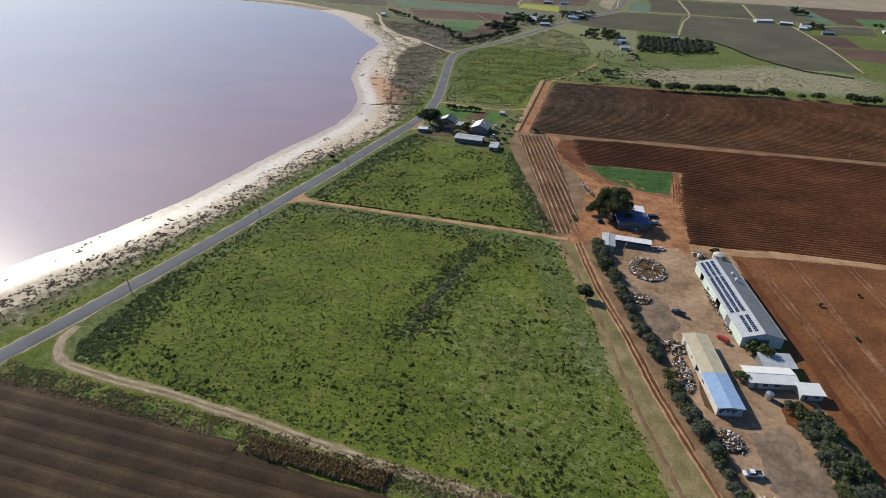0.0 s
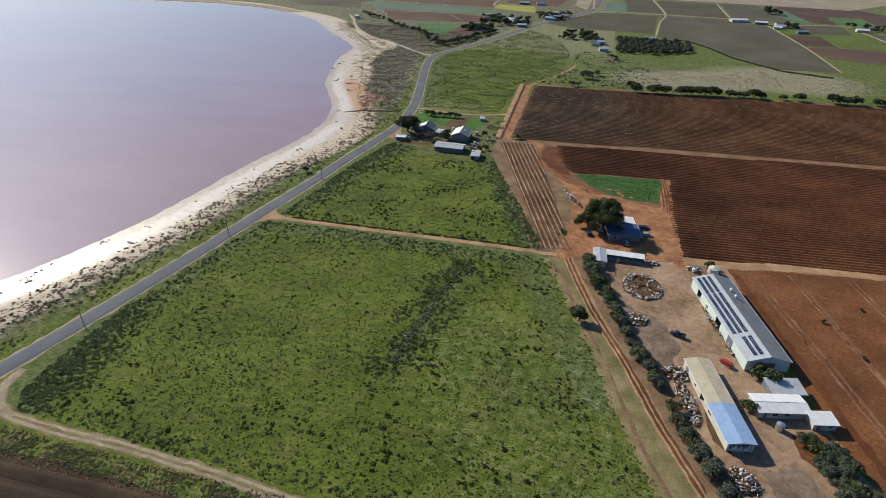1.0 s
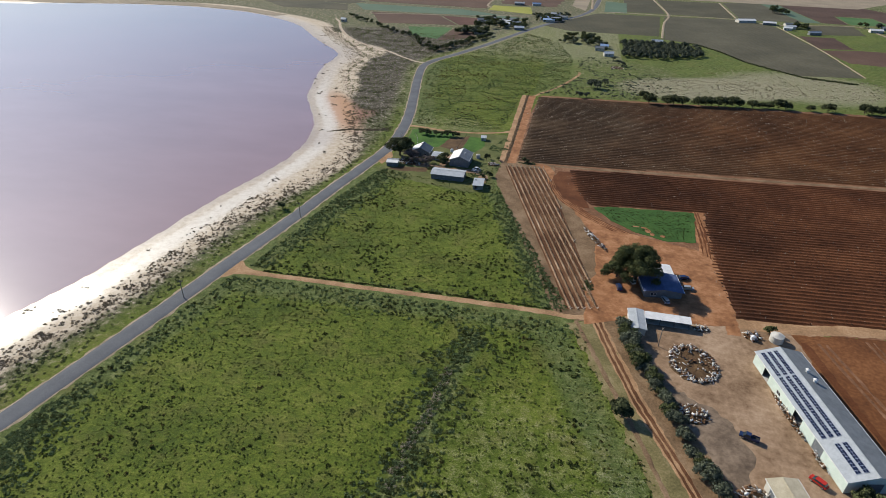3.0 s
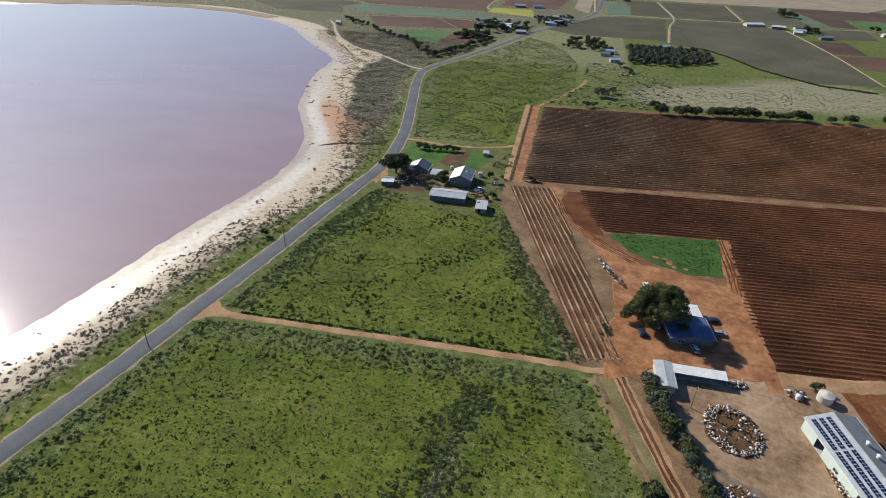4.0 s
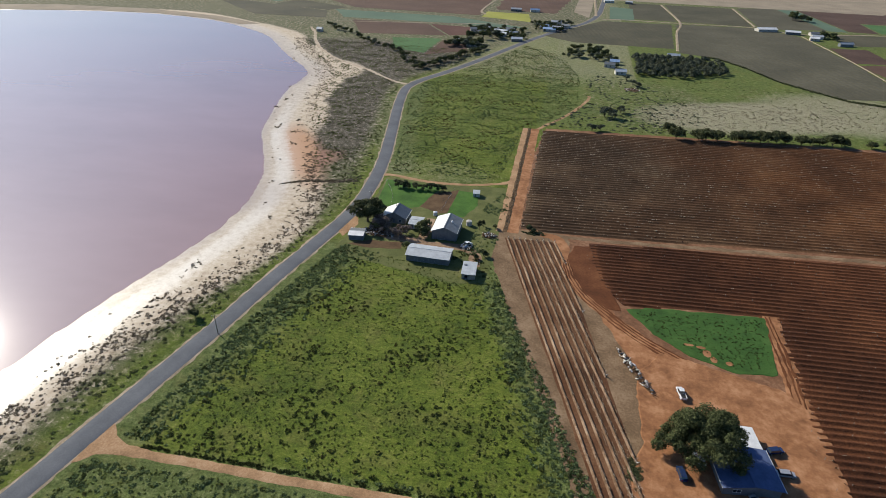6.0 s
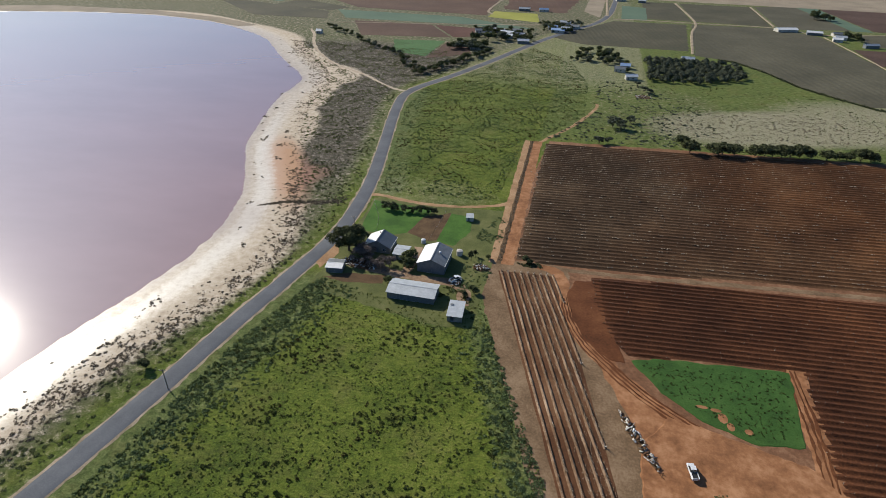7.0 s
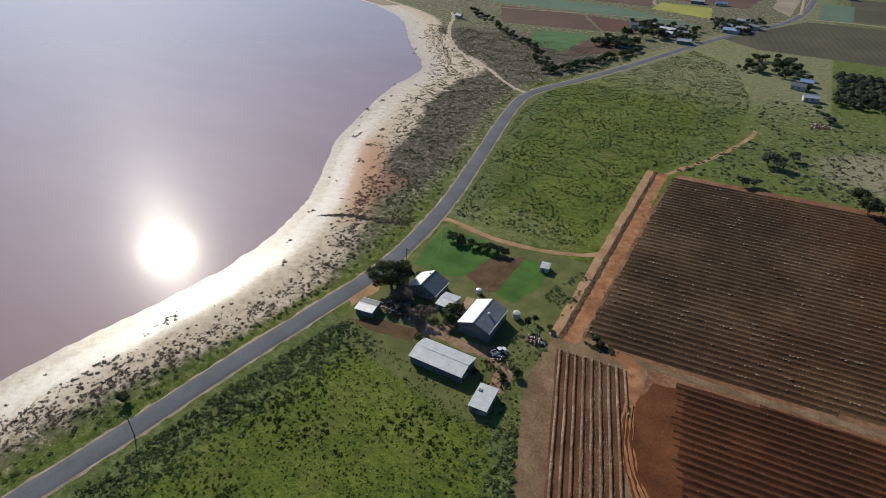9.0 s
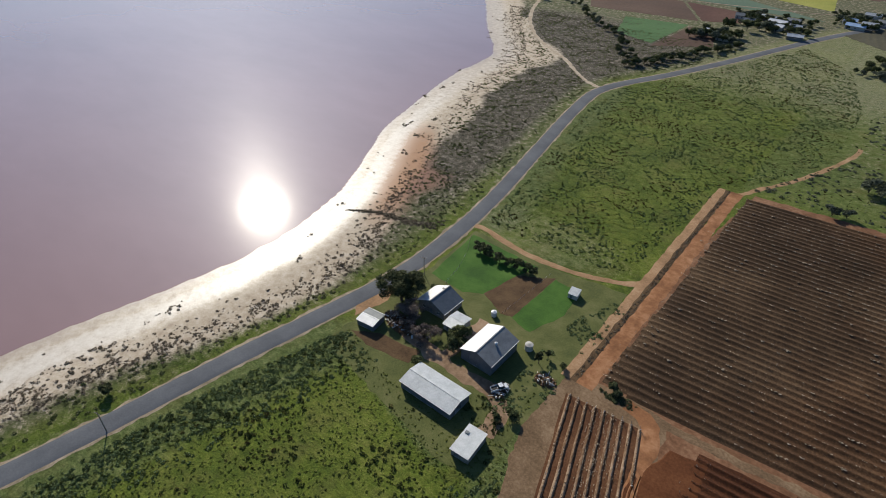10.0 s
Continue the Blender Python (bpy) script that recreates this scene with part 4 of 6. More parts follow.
# the farmstead's ground
sheet("farm_grass", [(-110.5, 340.6), (-81.9, 335.4), (-59.8, 331.5), (-49.4, 332.8), (-49.4, 377), (-52, 418.6), (-78, 414.7), (-111.8, 416), (-109.9, 390)], M["mown"], 0.02, "short mown grass round the farm buildings", 0.8, category="grass")
sheet("garden_lawn", [(-111, 413.4), (-107.6, 385.4), (-93.6, 384.4), (-88, 388), (-86.2, 397), (-84.4, 405), (-81.9, 412.1)], M["lawn"], 0.05, "bright green watered lawn", 0.4, category="lawn")
sheet("second_lawn", [(-73.6, 410), (-64.3, 408.4), (-62.5, 396), (-66.6, 382.9), (-74.1, 384.6)], M["lawn"], 0.05, "bright green lawn beside the barn", 0.6, category="lawn")
sheet("vegetable_bed", [(-87.6, 388.4), (-86, 397), (-84.6, 403.6), (-77.3, 407.6), (-74, 410.6), (-74.4, 385.2), (-78, 384)], M["garden_bed"], 0.055, "brown dug vegetable bed", 0.4, category="garden bed")
sheet("house_bed", [(-107.9, 348.4), (-100.1, 347.1), (-85.8, 349.7), (-85.8, 354.9), (-100.1, 352.9)], M["garden_bed"], 0.055, "brown bare garden bed", 0.6, category="garden bed")
ribbon("farm_drive", [(-101, 361), (-92, 358.5), (-80, 356.5), (-69, 356.6), (-62.5, 356.8), (-56.5, 353), (-54.6, 344)], 4.4, M["yard"], 0.06, "sandy drive between the farm buildings", 0.9, category="drive")
ribbon("farm_path", [(-79.5, 356), (-79.2, 366), (-79.8, 378)], 3.4, M["yard"], 0.06, "sandy path between farmhouse and barn", 0.7, category="path")
sheet("house_apron", [(-111.8, 353.6), (-109.2, 365.3), (-111.8, 371.8), (-115.7, 369.2), (-115, 357.5)], M["track"], 0.06, "sandy driveway mouth beside the road", 0.5, category="drive")

# fields towards the horizon
FAR = [
    ("far_dark", [(231.4, 860), (268.8, 862), (267.3, 793), (232.3, 788)], "distant dark brown tilled plot"),
    ("far_brown", [(230.8, 778), (266.4, 788), (330, 790), (300, 706), (238.9, 719)], "distant brown field"),
    ("far_olive", [(260, 948), (321, 956), (313, 890), (256, 879)], "distant olive stubble plot"),
    ("far_teal", [(252, 1146), (276, 1152), (288, 974), (267, 974)], "distant green crop strip"),
    ("far_green", [(329, 1046), (374, 1042), (373, 982), (325, 976)], "distant bright green crop"),
    ("far_olive", [(41, 1130), (87, 1130), (93, 977), (40, 979)], "distant dark olive vineyard"),
    ("far_olive", [(93, 1130), (187, 1130), (180, 972), (98, 978)], "distant dark olive vineyard"),
    ("far_mixed", [(194, 1136), (250, 1158), (265, 978), (212, 965), (188, 974)], "distant brown-green vineyard"),
    ("far_dark", [(279, 1144), (400, 1160), (440, 1074), (520, 900), (376, 985), (376, 1050), (327, 1051), (321, 974), (291, 978)], "distant dark brown tilled land"),
    ("far_mixed", [(332, 905), (520, 880), (620, 760), (420, 700), (338, 790)], "distant brown field beside a lane"),
    ("far_teal", [(10.4, 968.5), (40, 963), (44, 1070), (13, 1080)], "distant green crop beside the lane"),
    ("far_pale", [(15.6, 1157), (390, 1144), (546, 1326), (390, 1820), (26, 1820)], "distant pale tilled land"),
    ("far_brown", [(-290, 849), (-200, 852), (-163, 790), (-254, 773)], "distant brown tilled field"),
    ("far_red", [(-196, 852), (-140, 846), (-134, 806), (-160, 792)], "distant reddish field"),
    ("far_green", [(-214, 761), (-164, 771), (-166, 701), (-198, 711)], "distant bright green paddock"),
    ("far_brown", [(-161, 766), (-141, 766), (-128, 722), (-163, 694)], "distant brown plot beside the trees"),
    ("far_teal", [(-338, 915), (-180, 914), (-81, 862), (-130, 860), (-175, 866), (-306, 862)], "distant bluish-green crop"),
    ("far_yellow", [(-147, 970), (-93, 968), (-84, 908), (-148, 926)], "distant yellow flowering crop"),
    ("far_brown", [(-320, 940), (-152, 936), (-158, 1092), (-325, 1170), (-429, 1040)], "distant brown field"),
    ("far_olive", [(-430, 925), (-345, 905), (-330, 935), (-420, 980)], "distant olive pasture"),
    ("far_pale", [(-36, 1010), (-15.6, 967.2), (-7.8, 1170), (-30, 1170)], "distant pale stubble field"),
    ("far_teal", [(-559, 988), (-436, 950), (-436, 1066), (-445, 1180), (-560, 1248)], "distant bluish crop"),
    ("far_olive", [(-416, 845), (-325, 850), (-345, 900), (-546, 962)], "distant olive field"),
]
for key, poly, label in FAR:
    sheet("distant_field", poly, M[key], 0.03 + 0.004 * FAR.index((key, poly, label)), label, 1.0, 6.0)
FIELD_W = [(-62, 826), (-30, 800), (20, 800), (69, 800), (83, 952), (0.7, 948)]
FIELD_E = [(74, 781), (104, 770), (123.4, 739), (139.5, 695), (156.7, 671), (176.2, 648), (229, 656), (229, 780), (219, 921), (180, 962), (90, 956)]
FIELD_N = [(-137.8, 993.2), (-60, 985), (-40, 1170), (-143, 1170)]
for poly, gapw in ((FIELD_W, 5.0), (FIELD_E, 6.0), (FIELD_N, 9.0)):
    ploughed("distant_vineyard", poly, -79.0, gapw, 0.14, M[{5.0: "far_olive", 6.0: "far_mixed", 9.0: "far_brown"}[gapw]], "distant olive-brown vineyard in long rows", 0.05, 9.0)
for line, w in (([(0.5, 962), (38.7, 967), (96.8, 965), (181.6, 966), (224, 936), (324, 960), (334, 905), (336, 790), (310, 690)], 6.5), ([(88, 1130), (96, 976), (83.7, 897), (71.8, 788)], 5.6), ([(222.6, 924), (231, 783), (231, 656)], 2.4),
                ([(188, 1130), (184, 974)], 5.2), ([(-145.6, 943.8), (-156, 988), (-148.2, 1170)], 6.5), ([(-6.5, 984.1), (-7.8, 1170)], 6.5), ([(-301.6, 832), (-143, 872.3), (-78, 894.4)], 3.9)):
    ribbon("distant_lane", line, 0.42 * w, M["gravel"], 0.3, "pale farm lane between distant fields", 0.25, step=6, category="lane")
sheet("salt_flat", [(-728, 760.5), (-598, 800.8), (-522.6, 808.6), (-447.2, 796.9), (-395.2, 774.8), (-377, 785.2), (-442, 813.8), (-546, 832), (-676, 821.6), (-806, 767)], M["far_pale"], 0.02, "pale sandy strip on the far lake shore", 1.0, 6.0, category="shore")


# ---- buildings ----
def slab(bm, quad, thick):
    """A plate of even thickness under four points."""
    q = [Vector(v) for v in quad]
    nrm = (q[1] - q[0]).cross(q[3] - q[0]).normalized()
    if nrm.z < 0:
        nrm = -nrm
    top = [bm.verts.new(v) for v in q]
    low = [bm.verts.new(v - nrm * thick) for v in q]
    bm.faces.new(top)
    bm.faces.new(low[::-1])
    for i in range(4):
        j = (i + 1) % 4
        bm.faces.new((top[i], low[i], low[j], top[j]))


def wall_with_openings(bm, a, b, height, thick, openings):
    """A straight wall from a to b in plan, with rectangular openings (start, end, sill, head) along it."""
    a, b = Vector(a), Vector(b)
    d = (b - a).normalized()
    m = Matrix.Translation((a.x, a.y, 0)) @ Matrix.Rotation(math.atan2(d.y, d.x), 4, "Z")
    length, x = (b - a).length, 0.0
    for s, e, sill, head in sorted(openings):
        if s > x:
            box(bm, x, 0, 0, s, thick, height, m)
        if sill > 0:
            box(bm, s, 0, 0, e, thick, sill, m)
        if head < height:
            box(bm, s, 0, head, e, thick, height, m)
        x = e
    if x < length:
        box(bm, x, 0, 0, length, thick, height, m)
    bmesh.ops.remove_doubles(bm, verts=bm.verts[:], dist=0.001)
    return m


def opening_parts(ob, m, s, e, sill, head, thick, shut=True):
    """What fills an opening: a door leaf or a framed window pane."""
    if sill < 0.1:
        if not shut:
            return
        door = part("door", box(bmesh.new(), s + 0.04, thick * 0.45, 0.02, e - 0.04, thick * 0.7, head - 0.04, m), M["steel_wall"], ob, "closed steel door")
        part("door_handle", box(bmesh.new(), e - 0.3, -0.03, 1.0, e - 0.2, thick * 0.45, 1.06, m), M["alu"], door)
    else:
        bm = bmesh.new()
        for x0, z0, x1, z1 in ((s, sill, e, sill + 0.07), (s, head - 0.07, e, head), (s, sill + 0.07, s + 0.07, head - 0.07), (e - 0.07, sill + 0.07, e, head - 0.07), ((s + e) / 2 - 0.03, sill + 0.07, (s + e) / 2 + 0.03, head - 0.07)):
            box(bm, x0, -0.02, z0, x1, thick * 0.5, z1, m)
        win = part("window_frame", bm, M["trim"], ob, "white window frame")
        part("pane", box(bmesh.new(), s + 0.07, thick * 0.2, sill + 0.07, e - 0.07, thick * 0.3, head - 0.07, m), M["glass"], win, "dark glass pane")


def building(name, label, category, corner, angle, length, width, eave, ridge, wall, roof, roof_b=None, openings=None, over=0.35, group="", gutter=True, ridge_at=0.5):
    """A gabled (or, with ridge_at 0, lean-to) building. corner: its near corner in plan; its length runs along angle, its width to the left of it.
    openings: per side (0 front, 1 far end, 2 back, 3 near end) a list of (start, end, sill, head, shut)."""
    ob = thing(name, pose(corner[0], corner[1], 0, 0, 0, angle), label, category, group)
    t = 0.16
    sides = (((0, 0), (length, 0)), ((length, t), (length, width - t)), ((length, width), (0, width)), ((0, width - t), (0, t)))
    back = eave if ridge_at else ridge
    for i, (a, b) in enumerate(sides):
        bm = bmesh.new()
        ops = (openings or {}).get(i, [])
        h = back if i == 2 and not ridge_at else eave
        m = wall_with_openings(bm, a, b, h, t, [o[:4] for o in ops])
        if i in (1, 3):
            x0, x1 = (length - t, length) if i == 1 else (0, t)
            prof = ((t, eave), (width - t, eave), (width * ridge_at, ridge - 0.05)) if ridge_at else ((t, eave), (width - t, eave), (width - t, ridge - 0.05))
            fr = [[bm.verts.new((x, y, z)) for y, z in prof] for x in (x0, x1)]
            bm.faces.new(fr[0])
            bm.faces.new(fr[1][::-1])
            for k in range(3):
                j = (k + 1) % 3
                bm.faces.new((fr[0][k], fr[0][j], fr[1][j], fr[1][k]))
        part("wall", bm, wall, ob)
        for o in ops:
            opening_parts(ob, m, *o[:4], t, o[4])
    part("floor_slab", box(bmesh.new(), 0, 0, 0.05, length, width, 0.1), M["concrete"], ob, "concrete floor slab")
    y_r = width * ridge_at
    th = 0.08
    if ridge_at:
        pa = (ridge - eave) / y_r
        pb = (ridge - eave) / (width - y_r)
        planes = [(-over, eave - pa * over, y_r, ridge, roof), (width + over, eave - pb * over, y_r, ridge, roof_b or roof)]
    else:
        pa = (ridge - eave) / width
        planes = [(-over, eave - pa * over, width + over, ridge + pa * over, roof)]
    for y0, z0, y1, z1, mat in planes:
        bm = bmesh.new()
        slab(bm, ((-over, y0, z0 + th), (length + over, y0, z0 + th), (length + over, y1, z1 + th), (-over, y1, z1 + th)), th)
        part("roof_sheet", bm, mat, ob)
        if gutter:
            s = -1 if y0 < y1 else 1
            bm = bmesh.new()
            box(bm, -over, y0 + s * 0.14, z0 - 0.06, length + over, y0 + s * 0.02, z0 + 0.07)
            part("gutter", bm, M["trim"], ob, "white roof gutter")
    if ridge_at:
        bm = bmesh.new()
        box(bm, -over, y_r - 0.18, ridge + th - 0.02, length + over, y_r + 0.18, ridge + th + 0.05, None, 0.02)
        part("ridge_cap", bm, roof, ob, "folded ridge cap")
    return ob


def rooftop_vent(parent, x, y, z, r=0.3, h=0.9):
    bm = bmesh.new()
    rod(bm, (x, y, z), (x, y, z + h), r)
    rod(bm, (x, y, z + h), (x, y, z + h + 0.25), r * 1.5, r * 0.5)
    part("roof_vent", bm, M["white_roof"], parent, "round white roof ventilator")


# long machinery shed with solar panels: its front looks west
PV_L, PV_W, PV_E, PV_R = 47.0, 13.6, 4.2, 6.1
pv = building("machinery_shed", "long pale-mint steel shed with solar panels on its roof", "shed", (50.8, 231.7), -76.6, PV_L, PV_W, PV_E, PV_R,
              M["mint_wall"], M["zinc_roof"], M["grey_roof"],
              {0: [(6, 9.2, 0, 3.3, False), (14, 16, 1.0, 2.2, True), (23, 27, 0, 3.4, False), (33, 37, 0, 3.4, True)], 1: [(5, 9, 0, 3.4, True)], 3: [(4, 9, 0, 3.4, True)]})
pitch = math.atan2(PV_R - PV_E, PV_W / 2)
panel_bm = box(bmesh.new(), -0.49, -0.6, 0.0, 0.49, 0.6, 0.04)
panel_mesh = bm_mesh("solar_panel", panel_bm, M["panel"])
frame_bm = bmesh.new()
for x0, y0, x1, y1 in ((-0.51, -0.62, 0.51, -0.57), (-0.51, 0.57, 0.51, 0.62), (-0.51, -0.57, -0.45, 0.57), (0.45, -0.57, 0.51, 0.57), (-0.45, -0.02, 0.45, 0.02)):
    box(frame_bm, x0, y0, 0.041, x1, y1, 0.055)
frame_mesh = bm_mesh("panel_frame", frame_bm, M["alu"])
for row, (up, first, last) in enumerate(((1.3, 0, 32), (3.15, 0, 32), (5.0, 0, 32), (3.15, 34, 43), (5.0, 34, 43))):
    for k in range(first, last):
        p = new("solar_panel", panel_mesh)
        p.parent = pv
        g = 1.5 if k < 10 else 2.1
        p.matrix_basis = pose(g + 1.02 * k, up * math.cos(pitch), PV_E + up * math.sin(pitch) + 0.13, math.degrees(pitch), 0, 0)
        f = new("panel_frame", frame_mesh)
        f.parent = p
rooftop_vent(pv, 9.9, 9.9, 5.2, 0.45, 1.0)
rooftop_vent(pv, 14.0, 9.9, 5.2, 0.45, 1.0)

# long open-ended shed, half beige, half pale blue
long_shed = building("long_shed", "long low shed roofed half in beige, half in pale blue", "shed", (43.2, 182.8), -76.8, 33.3, 7.2, 3.2, 3.7,
                     M["cream_wall"], M["beige_roof"], None, {0: [(2, 4, 0, 2.4, True), (9, 10.5, 1, 2, True), (14, 16.5, 0, 2.5, False), (20, 22, 1, 2, True)], 1: [(0.5, 6.3, 0, 2.7, False)]})
bm = bmesh.new()
for y0, z0, y1, z1 in ((-0.45, 3.27, 3.6, 3.86), (7.65, 3.27, 3.6, 3.86)):
    slab(bm, ((19.0, y0, z0), (33.8, y0, z0), (33.8, y1, z1), (19.0, y1, z1)), 0.05)
part("blue_roof_sheet", bm, M["blue_roof"], long_shed, "pale blue roof sheeting")
for k in range(8):
    part("stacked_bin", box(bmesh.new(), 32.2, 0.8 + 0.72 * k, 0.1, 33.1, 1.4 + 0.72 * k, 0.6 + 0.35 * (k * 7 % 5), None, 0.03), M["white_paint"], long_shed, "white bin in the open end")

# the house beside the sheds, in three roofed wings
yard_house = building("yard_house", "white-roofed farmhouse with a long verandah", "house", (61.6, 165.6), 13.2, 14.3, 6.5, 2.8, 3.35, M["cream_wall"], M["white_roof"], M["white_roof"],
                      {0: [(1.5, 2.6, 0, 2.1, True), (4, 5.6, 0.9, 2.1, True), (7.5, 9, 0.9, 2.1, True)], 2: [(2, 3.5, 0.9, 2.1, True)], 3: [(1.5, 2.8, 0.9, 2.1, True)]}, 0.5)
building("house_wing", "white-roofed wing at the back of the farmhouse", "house", (75.7, 164.8), 13.2, 6.5, 4.2, 2.6, 2.9, M["cream_wall"], M["white_roof"], None,
         {0: [(1, 2.2, 0, 2.1, True), (4, 5.5, 0.9, 2.0, True)]}, 0.4, ridge_at=0)
building("carport", "grey-roofed lean-to shed beside the farmhouse", "shed", (67.1, 174.6), 13.2, 9.9, 6, 2.6, 3.0, M["steel_wall"], M["zinc_roof"], None,
         {0: [(0.5, 6.8, 0, 2.3, False)]}, 0.3, ridge_at=0)

# transportable cabins
cabin_ops = {0: [(0.4, 4.6, 0, 2.25, False), (4.9, 9.4, 0, 2.25, False), (9.7, 14.2, 0, 2.25, False)]}
# walls take the dark steel colour in place of the verandah's deep shadow
building("site_cabin", "long white-roofed cabin with an open verandah, walls coloured dark for its shadow", "cabin", (18.9, 243.6), 0.5, 14.6, 3.2, 2.5, 2.75, M["steel_wall"], M["white_roof"], None, cabin_ops, 0.25, ridge_at=0)
building("site_cabin", "pale grey transportable cabin beside the hedge", "cabin", (18.5, 236.6), 92, 10.9, 4.8, 2.6, 3.0, M["cream_wall"], M["zinc_roof"], M["zinc_roof"], {0: [(1, 1.9, 0, 2.05, True), (4, 5.2, 0.9, 1.9, True)]}, 0.25)

# the shaded house under the big tree; roof and wall colours darkened for its shade
building("shaded_house", "metal-roofed house under a big tree, roof and walls coloured dark for its shade", "house", (32.8, 261.8), 98, 11.2, 13.3, 2.9, 3.9, M["steel_wall"], M["shade_blue_roof"], M["shade_blue_roof"],
         {0: [(2, 3, 0, 2.1, True), (5, 6.5, 0.9, 2, True)], 3: [(2, 4, 0.9, 2, True), (6, 7, 0, 2.1, True)]}, 0.6)
building("house_annexe", "narrow pale-roofed annexe of the shaded house", "house", (30.8, 273.8), 98, 7, 6, 2.6, 3.0, M["cream_wall"], M["white_roof"], None, {0: [(1, 2, 0, 2.05, True), (3, 4.2, 0.9, 1.9, True)]}, 0.3, ridge_at=0)

# lakeside farmstead
building("farm_shed", "long low shed with a pale roof", "shed", (-81.2, 341.9), 0.5, 16.8, 8.1, 2.8, 3.7, M["steel_wall"], M["zinc_roof"], M["zinc_roof"],
         {0: [(1, 3.6, 0, 2.4, True), (4.6, 7.2, 0, 2.4, True), (9, 11.5, 0, 2.4, True)], 1: [(2, 4.4, 0, 2.4, False)]}, 0.35)
hut = building("store_hut", "small flat-roofed hut with a pale roof", "hut", (-57.9, 334.5), 4, 4.9, 8.1, 2.4, 2.7, M["stone_wall"], M["zinc_roof"], None,
               {0: [(1, 2.2, 0, 2.0, False)]}, 0.25, ridge_at=0)
part("roof_hatch", box(bmesh.new(), 0.3, 5.4, 2.6, 1.3, 6.2, 2.9), M["slate_roof"], hut, "dark hatch on the roof")
# sun and shade painted on the roof: white to the west, grey to the east
barn = building("barn", "tall gabled steel barn, roof coloured white on its sunlit side, grey on its shaded side", "barn", (-65.3, 360.9), 90, 13, 10.3, 3.9, 6.0, M["steel_wall"], M["grey_roof"], M["white_roof"],
                {3: [(2.4, 5.4, 0, 3.2, True)], 0: [(4, 5, 0, 2.1, True)], 2: [(3, 4.4, 1, 2.2, True)]}, 0.3)
rooftop_vent(barn, 6.5, 3.1, 4.8, 0.35, 1.0)
# one roof in two tones: sunlit west slope painted white, shaded east slope slate
building("farmhouse", "old gabled farmhouse, roof coloured white on its sunlit side, dark on its shaded side", "house", (-89.4, 369.8), 90, 8.8, 10.4, 2.8, 5.4, M["stone_wall"], M["slate_roof"], M["white_roof"],
         {0: [(1, 2.2, 0.9, 2.1, True), (3.6, 4.6, 0, 2.1, True), (6, 7.3, 0.9, 2.1, True)], 1: [(2, 3.2, 0.9, 2.1, True)], 3: [(1.6, 2.8, 0.9, 2.1, True), (4.6, 5.6, 0, 2.1, True), (7.4, 8.6, 0.9, 2.1, True)]}, 0.4)
part("chimney", box(bmesh.new(), -3.0, 0, 0, -2.4, 0.6, 0.9), M["stone_wall"], bpy.data.objects["farmhouse"])
bpy.data.objects["chimney"].matrix_basis = pose(9.6, 5.6, 4.5)
building("washhouse", "small pale-roofed annexe behind the farmhouse", "hut", (-87.1, 366.9), 1, 5.2, 6.5, 2.4, 2.9, M["cream_wall"], M["zinc_roof"], M["zinc_roof"], {0: [(1, 1.9, 0, 2.05, True), (2.5, 3.4, 0.9, 1.9, True)]}, 0.3)
building("garage", "small garage with a half white, half dark roof", "garage", (-108.2, 351.3), 8, 6, 5.7, 2.3, 2.6, M["steel_wall"], M["white_roof"], M["slate_roof"], {0: [(1, 3.6, 0, 2.1, True)]}, 0.25)
building("garden_hut", "tiny pale garden shed on the grass", "hut", (-66, 404.6), 8, 3.1, 3.4, 1.9, 2.15, M["cream_wall"], M["zinc_roof"], None, {0: [(0.7, 1.5, 0, 1.75, True)]}, 0.15, ridge_at=0)

# far houses and sheds
FAR_HOUSES = [(-126, 830, 12, 8, "zinc_roof"), (-112, 804, 10, 7, "white_roof"), (-133, 742, 10, 7, "grey_roof"), (-93, 781, 11, 5, "white_roof"), (-132, 806, 10, 7, "slate_roof"), (-117, 820, 14, 7, "white_roof"), (-106, 832, 10, 7, "grey_roof"), (-99, 812, 9, 6, "zinc_roof"), (-143, 820, 9, 7, "slate_roof"), (-146, 752, 9, 7, "zinc_roof"),
              (-66, 850, 14, 9, "blue_roof"), (-56, 862, 11, 8, "zinc_roof"), (-70, 866, 10, 7, "blue_roof"), (-48, 880, 10, 7, "grey_roof"), (-60, 902, 12, 6, "zinc_roof"), (-118, 984, 14, 6, "zinc_roof"), (-92, 986, 12, 5, "blue_roof"),
              (180, 938, 23, 10, "white_roof"), (208, 932, 15, 7, "white_roof"), (230, 910, 11, 8, "zinc_roof"), (234, 930, 10, 7, "slate_roof"), (246, 872, 14, 5, "zinc_roof"), (224, 898, 9, 7, "white_roof"),
              (327, 918, 14, 8, "white_roof"), (350, 942, 11, 7, "grey_roof"), (8, 671, 9, 5, "white_roof"), (-1, 696, 9, 6, "slate_roof"), (4, 708, 8, 6, "blue_roof"), (58, 752, 11, 4, "white_roof"), (6, 1120, 14, 7, "white_roof"), (36, 1119, 10, 6, "zinc_roof"), (-300, 764, 6, 4, "white_roof")]
